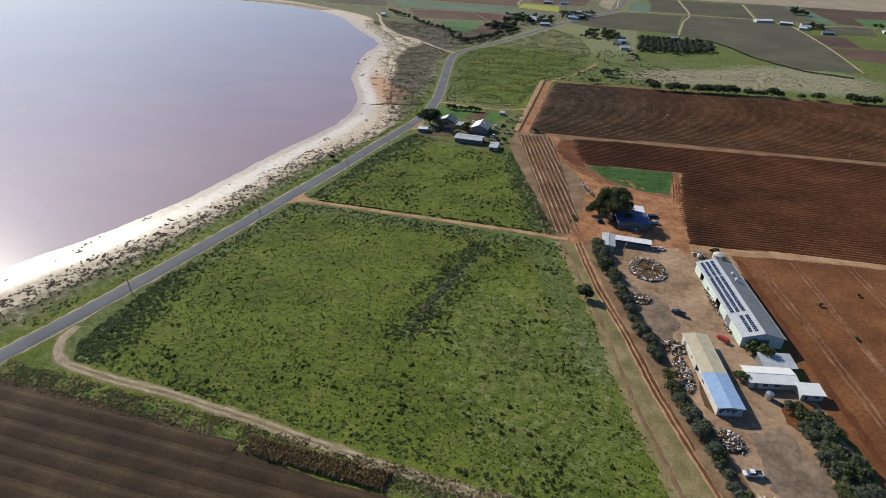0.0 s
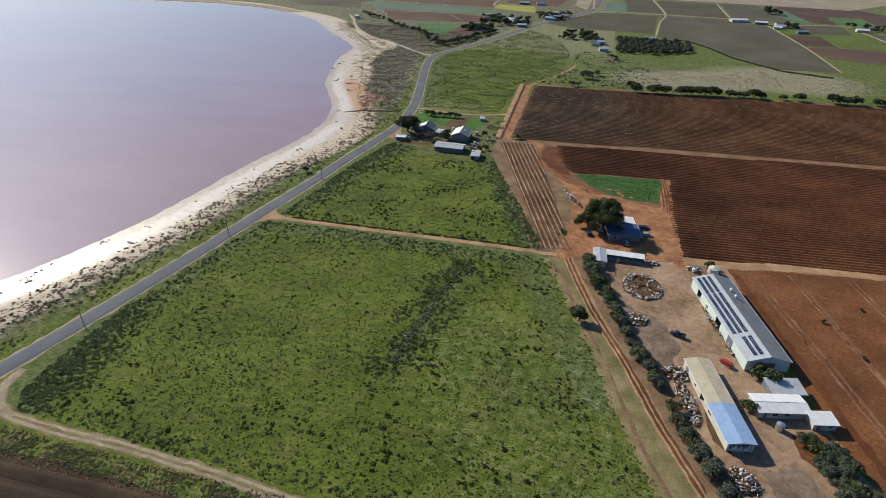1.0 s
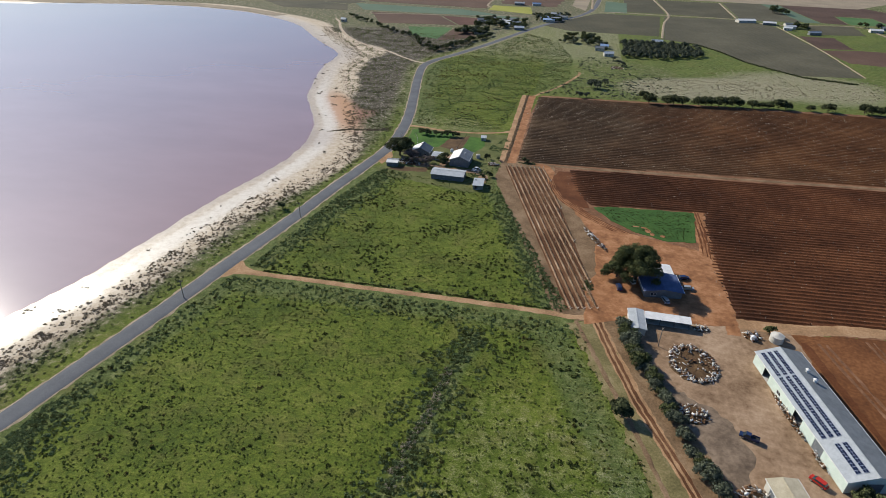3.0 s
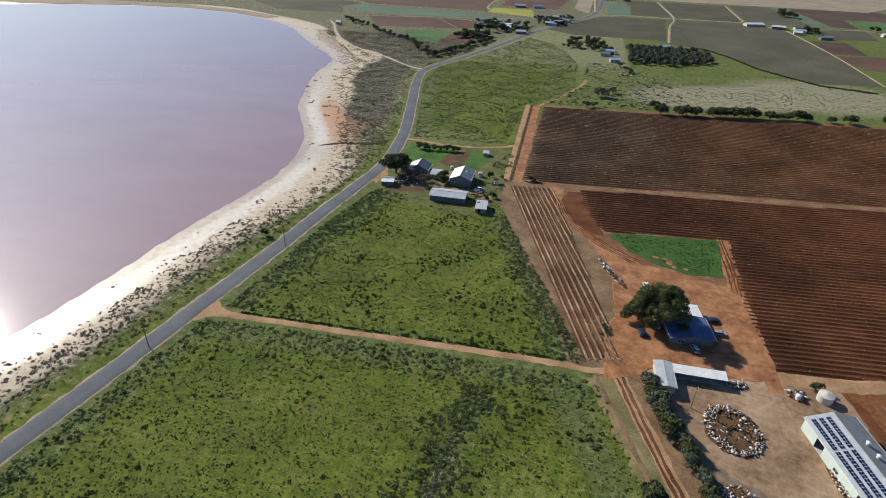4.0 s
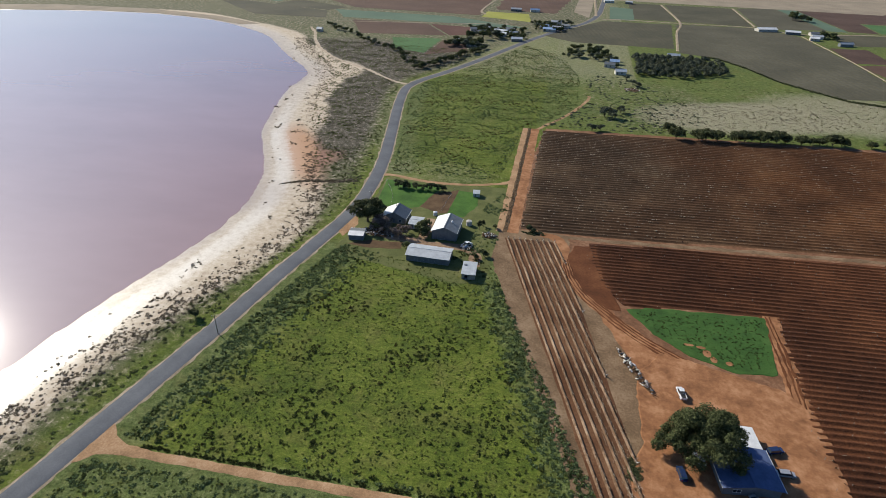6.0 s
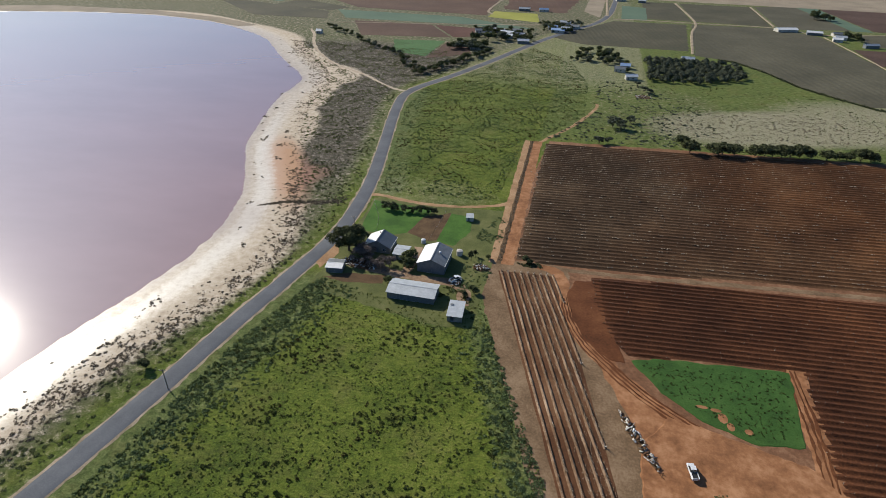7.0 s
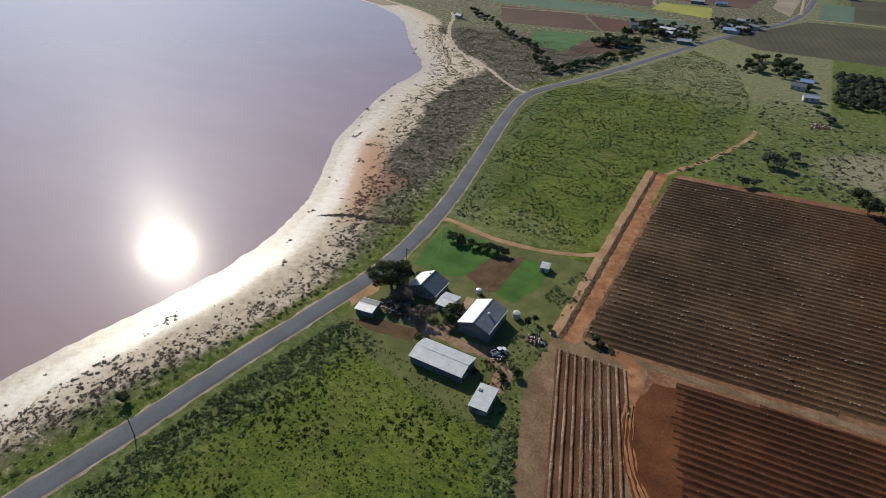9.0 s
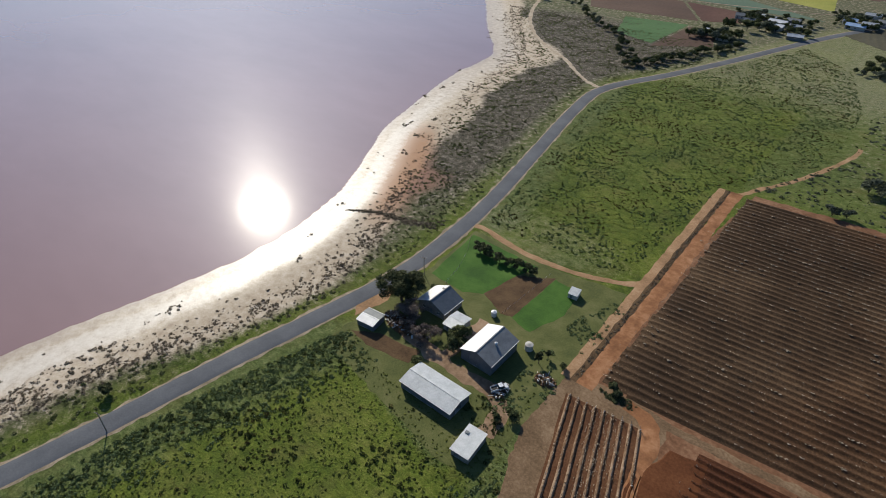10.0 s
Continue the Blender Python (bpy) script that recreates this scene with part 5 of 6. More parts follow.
for k, (x, y, le, wi, key) in enumerate(FAR_HOUSES):
    building("distant_house", "small distant %s building among trees" % {"white_roof": "white-roofed", "zinc_roof": "pale-roofed", "grey_roof": "grey-roofed", "slate_roof": "dark-roofed", "blue_roof": "blue-roofed"}[key], "house",
             (x, y), (k * 37) % 30 - 12, le, wi, 2.9, 4.3, M["cream_wall"] if k % 3 else M["steel_wall"], M[key], M["zinc_roof"] if k % 2 else M[key],
             {0: [(1.2, 2.2, 0, 2.1, True), (le * 0.5, le * 0.5 + 1.4, 0.9, 2.1, True)]}, 0.4, "houses in the distance", gutter=False)


# ---- tanks, poles, fences ----
def tank(x, y, r, h, material, label, cone=0.35):
    ob = thing("water_tank", pose(x, y, 0.04), label, "tank")
    bm = bmesh.new()
    rod(bm, (0, 0, 0), (0, 0, h), r, r, 28)
    part("barrel", bm, material, ob)
    bm = bmesh.new()
    rod(bm, (0, 0, h), (0, 0, h + cone), r * 1.03, r * 0.12, 28)
    part("lid", bm, material, ob)
    bm = bmesh.new()
    rod(bm, (r + 0.06, 0, 0.1), (r + 0.06, 0, h), 0.05)
    part("pipe", bm, M["alu"], ob, "downpipe")


tank(60.6, 244.9, 2.1, 2.3, M["concrete"], "round pale concrete water tank by the shed", 0.6)
tank(53.2, 243.6, 0.75, 1.5, M["white_paint"], "small white plastic water tank")
tank(-62.8, 376.5, 1.2, 2.0, M["concrete"], "pale water tank at the barn corner")
tank(-79, 381.7, 0.9, 1.6, M["white_paint"], "small white tank by the garden")
tank(66.7, 162.6, 1.1, 2.1, M["alu"], "galvanised water tank on the drive")


def power_pole(x, y, turn):
    ob = thing("power_pole", pose(x, y, 0, 0, 0, turn), "tall weathered wooden power pole beside the road", "power pole", "poles along the road")
    part("shaft", rod(bmesh.new(), (0, 0, -0.5), (0, 0, 7.6), 0.16, 0.11, 10), M["post"], ob)
    arm = part("crossarm", box(bmesh.new(), -0.95, -0.18, 7.0, 0.95, -0.07, 7.14), M["post"], ob)
    for k in (-0.8, 0.0, 0.8):
        part("insulator", rod(bmesh.new(), (k, -0.12, 7.14), (k, -0.12, 7.36), 0.06, 0.04), M["trim"], arm)
    part("brace", rod(bmesh.new(), (0.6, -0.1, 7.0), (0.1, -0.1, 6.4), 0.025), M["alu"], ob)


for x, y in ((-158, 80.6), (-150.4, 148.2), (-139.2, 216.7), (-126.6, 284.1), (-109.1, 383)):
    power_pole(x, y, 12)
power_pole(22.4, 232.2, 60)


def post_and_wire(points, spacing, label, material, height=1.15, group=""):
    """A wire fence: posts each a part, two wires."""
    line = smooth_line(points, spacing)
    ob = thing("fence", pose(0, 0, 0), label, "fence", group)
    post = bm_mesh("fence_post", rod(bmesh.new(), (0, 0, -0.2), (0, 0, height), 0.06, 0.05, 6), material)
    for p in line:
        o = new("fence_post", post)
        o.parent = ob
        o.location = (p.x, p.y, 0)
    for h in (0.5, 0.95):
        bm = bmesh.new()
        for a, b in zip(line, line[1:]):
            rod(bm, (a.x, a.y, h), (b.x, b.y, h), 0.008, None, 4)
        part("wire", bm, M["alu"], ob)


post_and_wire([(-111, 412.1), (-103.4, 396.5), (-99.5, 379.6)], 2.4, "post-and-wire fence across the lawn", M["post"], 1.2)
post_and_wire([(-76.2, 411), (-76.8, 397.2), (-77.4, 383.9)], 1.6, "close-set dark post fence along the vegetable bed", M["bark"], 1.1)


# ---- vehicles ----
def car(x, y, turn, paint, label, ute=False, scale=1.0):
    ob = thing("pickup" if ute else "car", pose(x, y, 0.06, 0, 0, turn), label, "pickup" if ute else "car", "parked vehicles")
    ob.scale = (scale, scale, scale)
    bm = bmesh.new()
    if ute:
        box(bm, -2.45, -0.88, 0.42, 2.45, 0.88, 0.98, None, 0.1)
    else:
        box(bm, -2.2, -0.87, 0.35, 2.2, 0.87, 0.92, None, 0.14)
    body = part("body", bm, paint, ob)
    x0, x1, h = (-0.45, 1.15, 1.72) if ute else (-1.75, 1.0, 1.45)
    bm = bmesh.new()
    lo = [bm.verts.new(v) for v in ((x0 - 0.05, -0.8, 0.95), (x1 + 0.45, -0.8, 0.95), (x1 + 0.45, 0.8, 0.95), (x0 - 0.05, 0.8, 0.95))]
    hi = [bm.verts.new(v) for v in ((x0 + 0.25, -0.66, h), (x1 - 0.25, -0.66, h), (x1 - 0.25, 0.66, h), (x0 + 0.25, 0.66, h))]
    for k in range(4):
        bm.faces.new((lo[k], lo[(k + 1) % 4], hi[(k + 1) % 4], hi[k]))
    part("glasshouse", bm, M["glass"], ob, "dark car windows")
    part("roof", box(bmesh.new(), x0 + 0.18, -0.7, h - 0.02, x1 - 0.18, 0.7, h + 0.06, None, 0.03), paint, ob)
    if ute:
        bm = bmesh.new()
        box(bm, -2.4, -0.82, 0.985, -0.6, -0.74, 1.3)
        box(bm, -2.4, 0.74, 0.985, -0.6, 0.82, 1.3)
        box(bm, -2.45, -0.82, 0.985, -2.4, 0.82, 1.3)
        part("tray_side", bm, paint, ob)
        part("tray_floor", box(bmesh.new(), -2.38, -0.72, 0.985, -0.62, 0.72, 1.02), M["dark"], ob)
    end = 2.45 if ute else 2.2
    for s in (-0.6, 0.6):
        part("headlight", box(bmesh.new(), end - 0.06, s - 0.16, 0.66, end + 0.015, s + 0.16, 0.8), M["alu"], ob, "clear headlight")
        part("tail_light", box(bmesh.new(), -end - 0.015, s - 0.14, 0.66, -end + 0.06, s + 0.14, 0.8), M["red_paint"], ob, "red tail light")
    for wx in (-1.4, 1.4):
        for wy in (-0.8, 0.8):
            wheel = part("wheel", rod(bmesh.new(), (wx, wy - 0.1, 0.34), (wx, wy + 0.1, 0.34), 0.34, None, 16), M["rubber"], ob, "black tyre")
            part("rim", rod(bmesh.new(), (wx, wy - 0.11, 0.34), (wx, wy + 0.11, 0.34), 0.19, None, 12), M["alu"], wheel)
    return ob


car(57.7, 131, 194, M["white_paint"], "white pickup with a dark tray in the yard", True)
car(56.7, 187.5, 135, M["red_paint"], "red car parked beside the machinery shed")
car(42.9, 198.4, 160, M["blue_paint"], "dark pickup parked in the open yard", True)
car(35.9, 269.1, 5, M["silver_paint"], "silver car beside the shaded house")
car(27, 258.7, 110, M["silver_paint"], "silver car at the shaded house's end")
car(15.6, 268.6, 120, M["white_paint"], "white van-like car under the tree")
car(10.9, 263.1, 100, M["blue_paint"], "dark car in the tree's shade")
car(35.1, 276.1, 20, M["blue_paint"], "dark car by the shaded house wall")
car(-60.6, 358.5, 60, M["white_paint"], "white car parked beside the barn", True)
car(14.3, 291.7, 100, M["white_paint"], "old white pickup behind the tree", True)


# ---- heaps of scrap and timber ----
def shards(n, seed, flat):
    """Loose boards, blocks and sheets of all sizes about the origin: points and faces."""
    rs = np.random.RandomState(seed)
    cube = np.array([(x, y, z) for x in (-0.5, 0.5) for y in (-0.5, 0.5) for z in (-0.5, 0.5)], float)
    quads = np.array([(0, 1, 3, 2), (4, 6, 7, 5), (0, 4, 5, 1), (2, 3, 7, 6), (0, 2, 6, 4), (1, 5, 7, 3)])
    vs, fs = [], []
    for k in range(n):
        s = (rs.uniform(0.2, 1.1), rs.uniform(0.1, 0.55), rs.uniform(0.04, 0.5 if not flat else 0.18))
        if rs.rand() < 0.3:
            s = (rs.uniform(1.2, 3.0), 0.14, 0.08)
        r = np.array(Euler((rs.normal() * 0.25, rs.normal() * 0.25, rs.uniform(0, 6.3))).to_matrix())
        a, d = rs.uniform(0, 6.3), math.sqrt(rs.rand())
        c = np.array((math.cos(a) * d, math.sin(a) * d, 0))
        vs.append((cube * s) @ r.T + (0, 0, 0.25 + 0.5 * (1 - d) * rs.rand()))
        fs.append((quads + 8 * k, c))
    return vs, fs


def heap(name, x, y, rx, ry, turn, n, seed, label, hollow=0.0, rise=0.7):
    """A scrap heap: a mound of earth-brown bits with pale boards and blocks over it."""
    ob = thing(name, pose(x, y, 0.04, 0, 0, turn), label, "scrap heap")
    rs = np.random.RandomState(seed)
    bm = bmesh.new()
    rings, sides = 6, 28
    rows = []
    for i in range(rings + 1):
        d = i / rings
        rows.append([bm.verts.new((rx * d * math.cos(a), ry * d * math.sin(a), max(0.0, rise * (1 - d ** 2) * (0.7 + 0.6 * noise.noise(Vector((3 * d * math.cos(a), 3 * d * math.sin(a), seed)))))))
                     for a in (2 * math.pi * k / sides for k in range(sides))])
    for i in range(rings):
        for k in range(sides):
            j = (k + 1) % sides
            bm.faces.new((rows[i][k], rows[i + 1][k], rows[i + 1][j], rows[i][j]))
    bmesh.ops.remove_doubles(bm, verts=bm.verts, dist=0.001)
    part("mound", bm, M["garden_bed"], ob, "dark earth and litter")
    for key, share in (("pale_post", 0.34), ("rust", 0.42), ("white_paint", 0.08), ("slate_roof", 0.16)):
        vs, fs = shards(int(n * share), seed + len(key), False)
        pts, quads = [], []
        for v, (f, c) in zip(vs, fs):
            d = math.hypot(c[0], c[1])
            if d < hollow and rs.rand() < 0.75:
                c = c * (hollow + (1 - hollow) * rs.rand()) / (d + 1e-6)
                d = math.hypot(c[0], c[1])
            pts.append(v + (c[0] * rx, c[1] * ry, max(0, rise * (1 - d * d)) * 0.8))
            quads.append(f)
        o = new("litter", mesh_from("litter", np.concatenate(pts), np.concatenate(quads), M[key]))
        o.parent = ob
        tagged(o, {"pale_post": "bleached boards and blocks", "rust": "rusty scrap", "white_paint": "white drums and sheets", "slate_roof": "dark metal bits"}[key], "", "", "stuff")


heap("scrap_heap", 32.4, 226.2, 7.2, 9.0, 12, 380, 3, "round scrap heap ringed with pale timber and blocks", 0.74, 0.45)
heap("scrap_heap", 29.1, 203.8, 4.7, 3.6, 0, 110, 5, "low heap of white and rusty scrap", 0.2, 0.9)
heap("timber_heap", 40.8, 178.8, 4.2, 3.9, 10, 120, 8, "pile of bleached boards behind the long shed", 0.2, 0.8)
heap("timber_heap", 42.6, 166.6, 2.4, 9.5, 12, 230, 9, "long row of stacked pale boards beside the long shed", 0.0, 0.6)
heap("timber_heap", 53.8, 141.2, 4.4, 3.4, 120, 150, 12, "pile of broken pale concrete and boards", 0.0, 0.9)
heap("timber_heap", 60.8, 123.5, 3.4, 1.6, 10, 70, 13, "stack of yellowed boards on the ground", 0.0, 0.5)
heap("scrap_row", 2.1, 298.4, 1.3, 11.1, 27, 110, 15, "line of scrap metal and drums beside the track", 0.0, 0.4)
heap("scrap_row", 55.6, 210.6, 1, 9.8, 13, 120, 18, "crates and scrap along the shed wall", 0.0, 0.5)
heap("scrap_row", 59.8, 195, 1.3, 3.9, 13, 60, 19, "pallets and drums near the shed corner", 0.0, 0.5)
heap("scrap_heap", -60.3, 358.3, 2.3, 3.4, 0, 60, 21, "white junk and boards behind the barn", 0.0, 0.4)
heap("scrap_heap", -52.8, 369.2, 3.1, 2.3, 0, 50, 22, "grey pile of stones and rubbish", 0.0, 0.7)
heap("scrap_heap", 53.6, 245.2, 2.9, 2.6, 0, 60, 24, "scrap and pallets beside the water tank", 0.0, 0.5)
heap("garden_clutter", -98.2, 360.1, 7.2, 3.4, -10, 120, 26, "litter of boards and pots under the farm tree", 0.0, 0.15)
heap("scrap_heap", 18.9, 625.3, 5.9, 4.5, 0, 60, 28, "far heap of wrecked white machinery", 0.0, 0.7)
heap("cabin_clutter", 37.2, 245.2, 2.6, 1.8, 0, 50, 30, "timber and scrap at the cabin's end", 0.0, 0.4)


# ---- trees and bushes ----
def crown_mesh(name, seed, blobs, leaves, leaf, material):
    """A crown of leaf clumps: rounded masses of small leaves with gaps, over ragged inner masses."""
    vs, fs, base = [], [], 0
    rs = np.random.RandomState(seed)
    for k, (cx, cy, cz, rx, ry, rz) in enumerate(blobs):
        share = max(40, int(leaves * rx * rz / sum(b[3] * b[5] for b in blobs)))
        v, f = leaf_ball(share, leaf / rx, seed * 31 + k, (1, 1, 1), -0.55, 0.55)
        lump = 1 + 0.22 * np.array([noise.noise(Vector(p * 2.3) + Vector((seed, k, 0))) for p in v[::4]]).repeat(4)[:, None]
        vs.append(v * lump * (rx, ry, rz) + (cx, cy, cz))
        fs.append(f + base)
        base += len(v)
    return mesh_from(name, np.concatenate(vs), np.concatenate(fs), material)


def tree(name, label, category, seed, height, spread_r, trunk_r, material, leaves, leaf, masses=9, low=0.35, group="", lump=(0.38, 0.22), reach=(0.25, 0.45)):
    rs = np.random.RandomState(seed)
    ob = thing(name, pose(0, 0, 0), label, category, group)
    bm = bmesh.new()
    fork = height * low
    rod(bm, (0, 0, -0.2), (0.05, 0.03, fork), trunk_r, trunk_r * 0.7, 9)
    blobs = []
    for k in range(masses):
        a, d = k * 2.4 + rs.rand(), spread_r * (reach[0] + reach[1] * rs.rand()) if k else 0.0
        r = spread_r * (lump[0] + lump[1] * rs.rand())
        z = fork + (height - fork) * (0.35 + 0.4 * rs.rand()) if k else height * 0.72
        if lump[0] < 0.3:
            z = fork + (height - fork) * (0.12 + 0.8 * rs.rand()) * (1 - 0.45 * (d / spread_r) ** 2)
        c = (d * math.cos(a), d * math.sin(a), z)
        blobs.append((*c, r, r * rs.uniform(0.85, 1.1), min(r * rs.uniform(0.7, 0.95), height - z + 0.3)))
        rod(bm, (0.05, 0.03, fork * 0.9), (c[0] * 0.8, c[1] * 0.8, z), trunk_r * 0.45, trunk_r * 0.12, 6)
    part("trunk", bm, M["bark"], ob)
    crown = new("crown", crown_mesh("crown", seed, blobs, leaves, leaf, material))
    crown.parent = ob
    return ob


def put(ob, x, y, size, turn):
    c = copy_thing(ob, pose(x, y, 0, 0, 0, turn))
    c.scale = (size, size, size * RNG.uniform(0.88, 1.12))
    return c


big = tree("shade_tree", "huge dark green spreading tree over the house", "tree", 4, 15.0, 10.0, 0.7, M["crown_green"], 46000, 0.17, 64, 0.16, lump=(0.17, 0.12), reach=(0.1, 0.78))
big.matrix_basis = pose(17.0, 270.0, 0)
b2 = tree("shade_tree", "broad dark tree on the shaded house's side", "tree", 5, 10.5, 6.0, 0.45, M["crown_green"], 9000, 0.18, 26, 0.16, lump=(0.2, 0.14), reach=(0.1, 0.75))
b2.matrix_basis = pose(10.2, 271.0, 0)
b3 = tree("farm_tree", "dense dark evergreen tree at the farmhouse", "tree", 6, 9.4, 7, 0.5, M["crown_dark"], 15000, 0.18, 30, 0.2, lump=(0.2, 0.14), reach=(0.1, 0.75))
b3.matrix_basis = pose(-105.9, 368.4, 0)
b3.scale = (1.2, 1.2, 1.15)
b4 = tree("farm_tree", "loose brownish tree in the farm garden", "tree", 9, 6.0, 6.2, 0.3, M["twigs"], 4200, 0.17, 26, 0.16, lump=(0.16, 0.14), reach=(0.1, 0.8))
b4.matrix_basis = pose(-97.5, 363.2, 0)
b5 = tree("farm_tree", "thin brownish tree beside the drive", "tree", 10, 4.8, 5.0, 0.25, M["twigs"], 3000, 0.17, 20, 0.16, lump=(0.17, 0.14), reach=(0.1, 0.8))
b5.matrix_basis = pose(-88.6, 359.5, 0)
b6 = tree("garden_bush", "rounded olive bush beside the barn", "bush", 12, 3.2, 2.2, 0.15, M["crown_green"], 700, 0.22, 5, 0.1)
b6.matrix_basis = pose(-78.5, 364.7, 0)
put(b6, -80.6, 367.2, 1.5, 80)
put(b6, -80.1, 362.2, 1.25, 190)
put(b6, -83.2, 350.7, 1.0, 30)
put(b6, -100.4, 378.9, 0.9, 30)
palm = tree("lone_bush", "lone dark spiky bush by the paddock edge", "bush", 14, 4.6, 2.5, 0.25, M["crown_dark"], 1200, 0.3, 6, 0.15)
palm.matrix_basis = pose(9.9, 198.1, 0)
palm.scale = (1.3, 1.3, 1.2)
round_tree = tree("roadside_tree", "small round dark tree beside the road", "tree", 15, 3.2, 2.1, 0.15, M["crown_dark"], 1800, 0.2, 7, 0.08)
round_tree.matrix_basis = pose(-138.4, 290, 0)
cypress = tree("dark_tree", "slim dark tree near the barn", "tree", 16, 5.3, 1.6, 0.14, M["crown_dark"], 800, 0.22, 5, 0.15)
cypress.matrix_basis = pose(-57.6, 373.6, 0)
put(cypress, -56.7, 377.3, 0.7, 40)
put(palm, -36.8, 378.3, 0.62, 10)
put(palm, -35.1, 377.3, 0.55, 70)
put(b6, 67.9, 182.3, 1.5, 10)
put(b6, 65, 184.6, 1.2, 100)
put(b6, 59.6, 168.2, 1.1, 10)
put(b6, 59.6, 248.9, 0.85, 50)

for x, y, s in ((-52.5, 352.5, 0.9), (-55.5, 349.8, 0.7), (-51.3, 376.4, 0.6)):
    put(b6, x, y, s, RNG.uniform(0, 360))
for x, y, s in ((94, 221, 0.4), (110, 233, 0.35), (101, 203, 0.4)):
    put(b6, x, y, s, RNG.uniform(0, 360))

# hedge along the yard
hedge = [tree("hedge_bush", "dense dark olive bush in the yard hedge", "bush", 40 + k, 3.7, 3, 0.2, M["crown_grey" if k else "crown_green"], 1300, 0.21, 6, 0.08, "bushes of the yard hedge") for k in range(3)]
k = 0
for p in smooth_line([(10.4, 240.5), (16, 221.5), (19.8, 213), (23.6, 199), (28.8, 186), (32.8, 176.5), (36.6, 164), (41, 152), (44.6, 144), (50.1, 130.5), (57.2, 114.4)], 2.0):
    if RNG.random() < 0.88:
        put(hedge[k % 3], p.x + RNG.uniform(-0.7, 0.9), p.y + RNG.uniform(-0.6, 0.6), RNG.uniform(0.6, 1.0) * (1.3 if p.y > 212 else 1.12), RNG.uniform(0, 360))
    k += 1
for i in range(105):
    u = RNG.random()
    x, y = 71 + 14 * u + RNG.uniform(-1, 8.5), 160 - 44 * u + RNG.uniform(-4, 4)
    put(hedge[2 if i % 3 else 0], x, y, RNG.uniform(0.6, 1.0), RNG.uniform(0, 360))
for ob in hedge:
    ob.matrix_basis = pose(RNG.uniform(76, 83), RNG.uniform(138, 150), 0)
# garden tree row, hedge behind the northern vineyard, roadside shrubs
row_tree = tree("row_tree", "dark bushy tree in a garden row", "tree", 50, 3.9, 2.2, 0.18, M["crown_dark"], 900, 0.24, 6, 0.08, "row of garden trees")
row_tree.matrix_basis = pose(-103.4, 406.4, 0)
for x, y, s in ((-100.6, 405.9, 1.05), (-98.3, 405.6, 0.8), (-94.1, 406, 0.95), (-90.5, 406.2, 0.85), (-87.1, 406.6, 1.0), (-83.7, 407.2, 0.9), (-81.1, 407.4, 0.75)):
    put(row_tree, x, y, s, RNG.uniform(0, 360))
wind = tree("windbreak_bush", "low dark bush behind the vineyard", "bush", 52, 5.3, 4.4, 0.2, M["crown_dark"], 1000, 0.36, 7, 0.08, "windbreak bushes")
wind.matrix_basis = pose(35.8, 530.7, 0)
for x, y, size in ((39, 519, 1.0), (52, 520, 1.05), (56.5, 520.5, 1.1), (63, 522, 0.95), (74, 523, 1.05), (79, 524, 1.1), (83.5, 525, 0.9), (88.4, 525.7, 1.0), (93, 527, 1.05), (98, 528, 1.1), (103, 528.5, 0.8),
                   (111.8, 528.3, 0.9), (119, 531, 0.7), (123, 531.5, 0.75), (130, 532, 1.0), (135, 532.5, 0.9), (152, 534, 0.65), (164, 535.4, 0.95), (188, 537, 1.0), (193, 537.5, 0.9), (199, 537.6, 1.0), (205, 538, 1.0),
                   (221, 541, 0.9), (227, 541.5, 0.8), (246, 544, 0.9)):
    put(wind, x, y, 1.18 * size, RNG.uniform(0, 360))

# woods, orchard and garden trees in the distance
far_tree = [tree("distant_tree", "distant dark tree among farms", "tree", 60 + k, 9.2, 5.5, 0.3, M["crown_green" if k < 2 else "crown_grey"], 700, 0.6, 7, 0.15, "trees in the distance") for k in range(3)]
for i, ob in enumerate(far_tree):
    ob.matrix_basis = pose(-135 + 12 * i, 777 + 8 * i, 0)


def grove(count, poly, lo, hi):
    xs, ys = [q[0] for q in poly], [q[1] for q in poly]
    done = 0
    while done < count:
        x, y = RNG.uniform(min(xs), max(xs)), RNG.uniform(min(ys), max(ys))
        if inside(poly, np.array([x]), np.array([y]))[0]:
            put(far_tree[done % 3], x, y, RNG.uniform(lo, hi), RNG.uniform(0, 360))
            done += 1


def tree_line(line, every, wide, lo, hi):
    for i, p in enumerate(smooth_line(line, every)):
        put(far_tree[i % 3], p.x + RNG.uniform(-wide, wide), p.y + RNG.uniform(-wide, wide), RNG.uniform(lo, hi), RNG.uniform(0, 360))


tree_line([(-300, 803), (-253, 757), (-218, 722), (-193, 698), (-169, 668)], 4.2, 4.5, 0.28, 0.55)
tree_line([(-155, 636), (-143.5, 660), (-134, 684), (-123, 711), (-111, 737)], 2.3, 3.6, 0.3, 0.62)
tree_line([(-172, 664), (-160, 650), (-152, 640)], 3.0, 5, 0.3, 0.5)
grove(44, [(-154, 736), (-120, 740), (-118, 760), (-146, 764)], 0.4, 0.75)
grove(72, [(-150, 850), (-84, 842), (-82, 790), (-106, 790), (-140, 800)], 0.3, 0.65)
grove(50, [(-84, 905), (-30, 935), (-36, 900), (-46, 852), (-72, 842)], 0.3, 0.65)
grove(44, [(-40, 716), (-30, 770), (-6, 786), (6, 748), (16, 700), (2, 690), (-14, 730)], 0.35, 0.7)
grove(14, [(236, 944), (258, 938), (256, 900), (240, 905)], 0.35, 0.75)
grove(12, [(322, 962), (380, 966), (380, 930), (340, 930)], 0.4, 0.8)
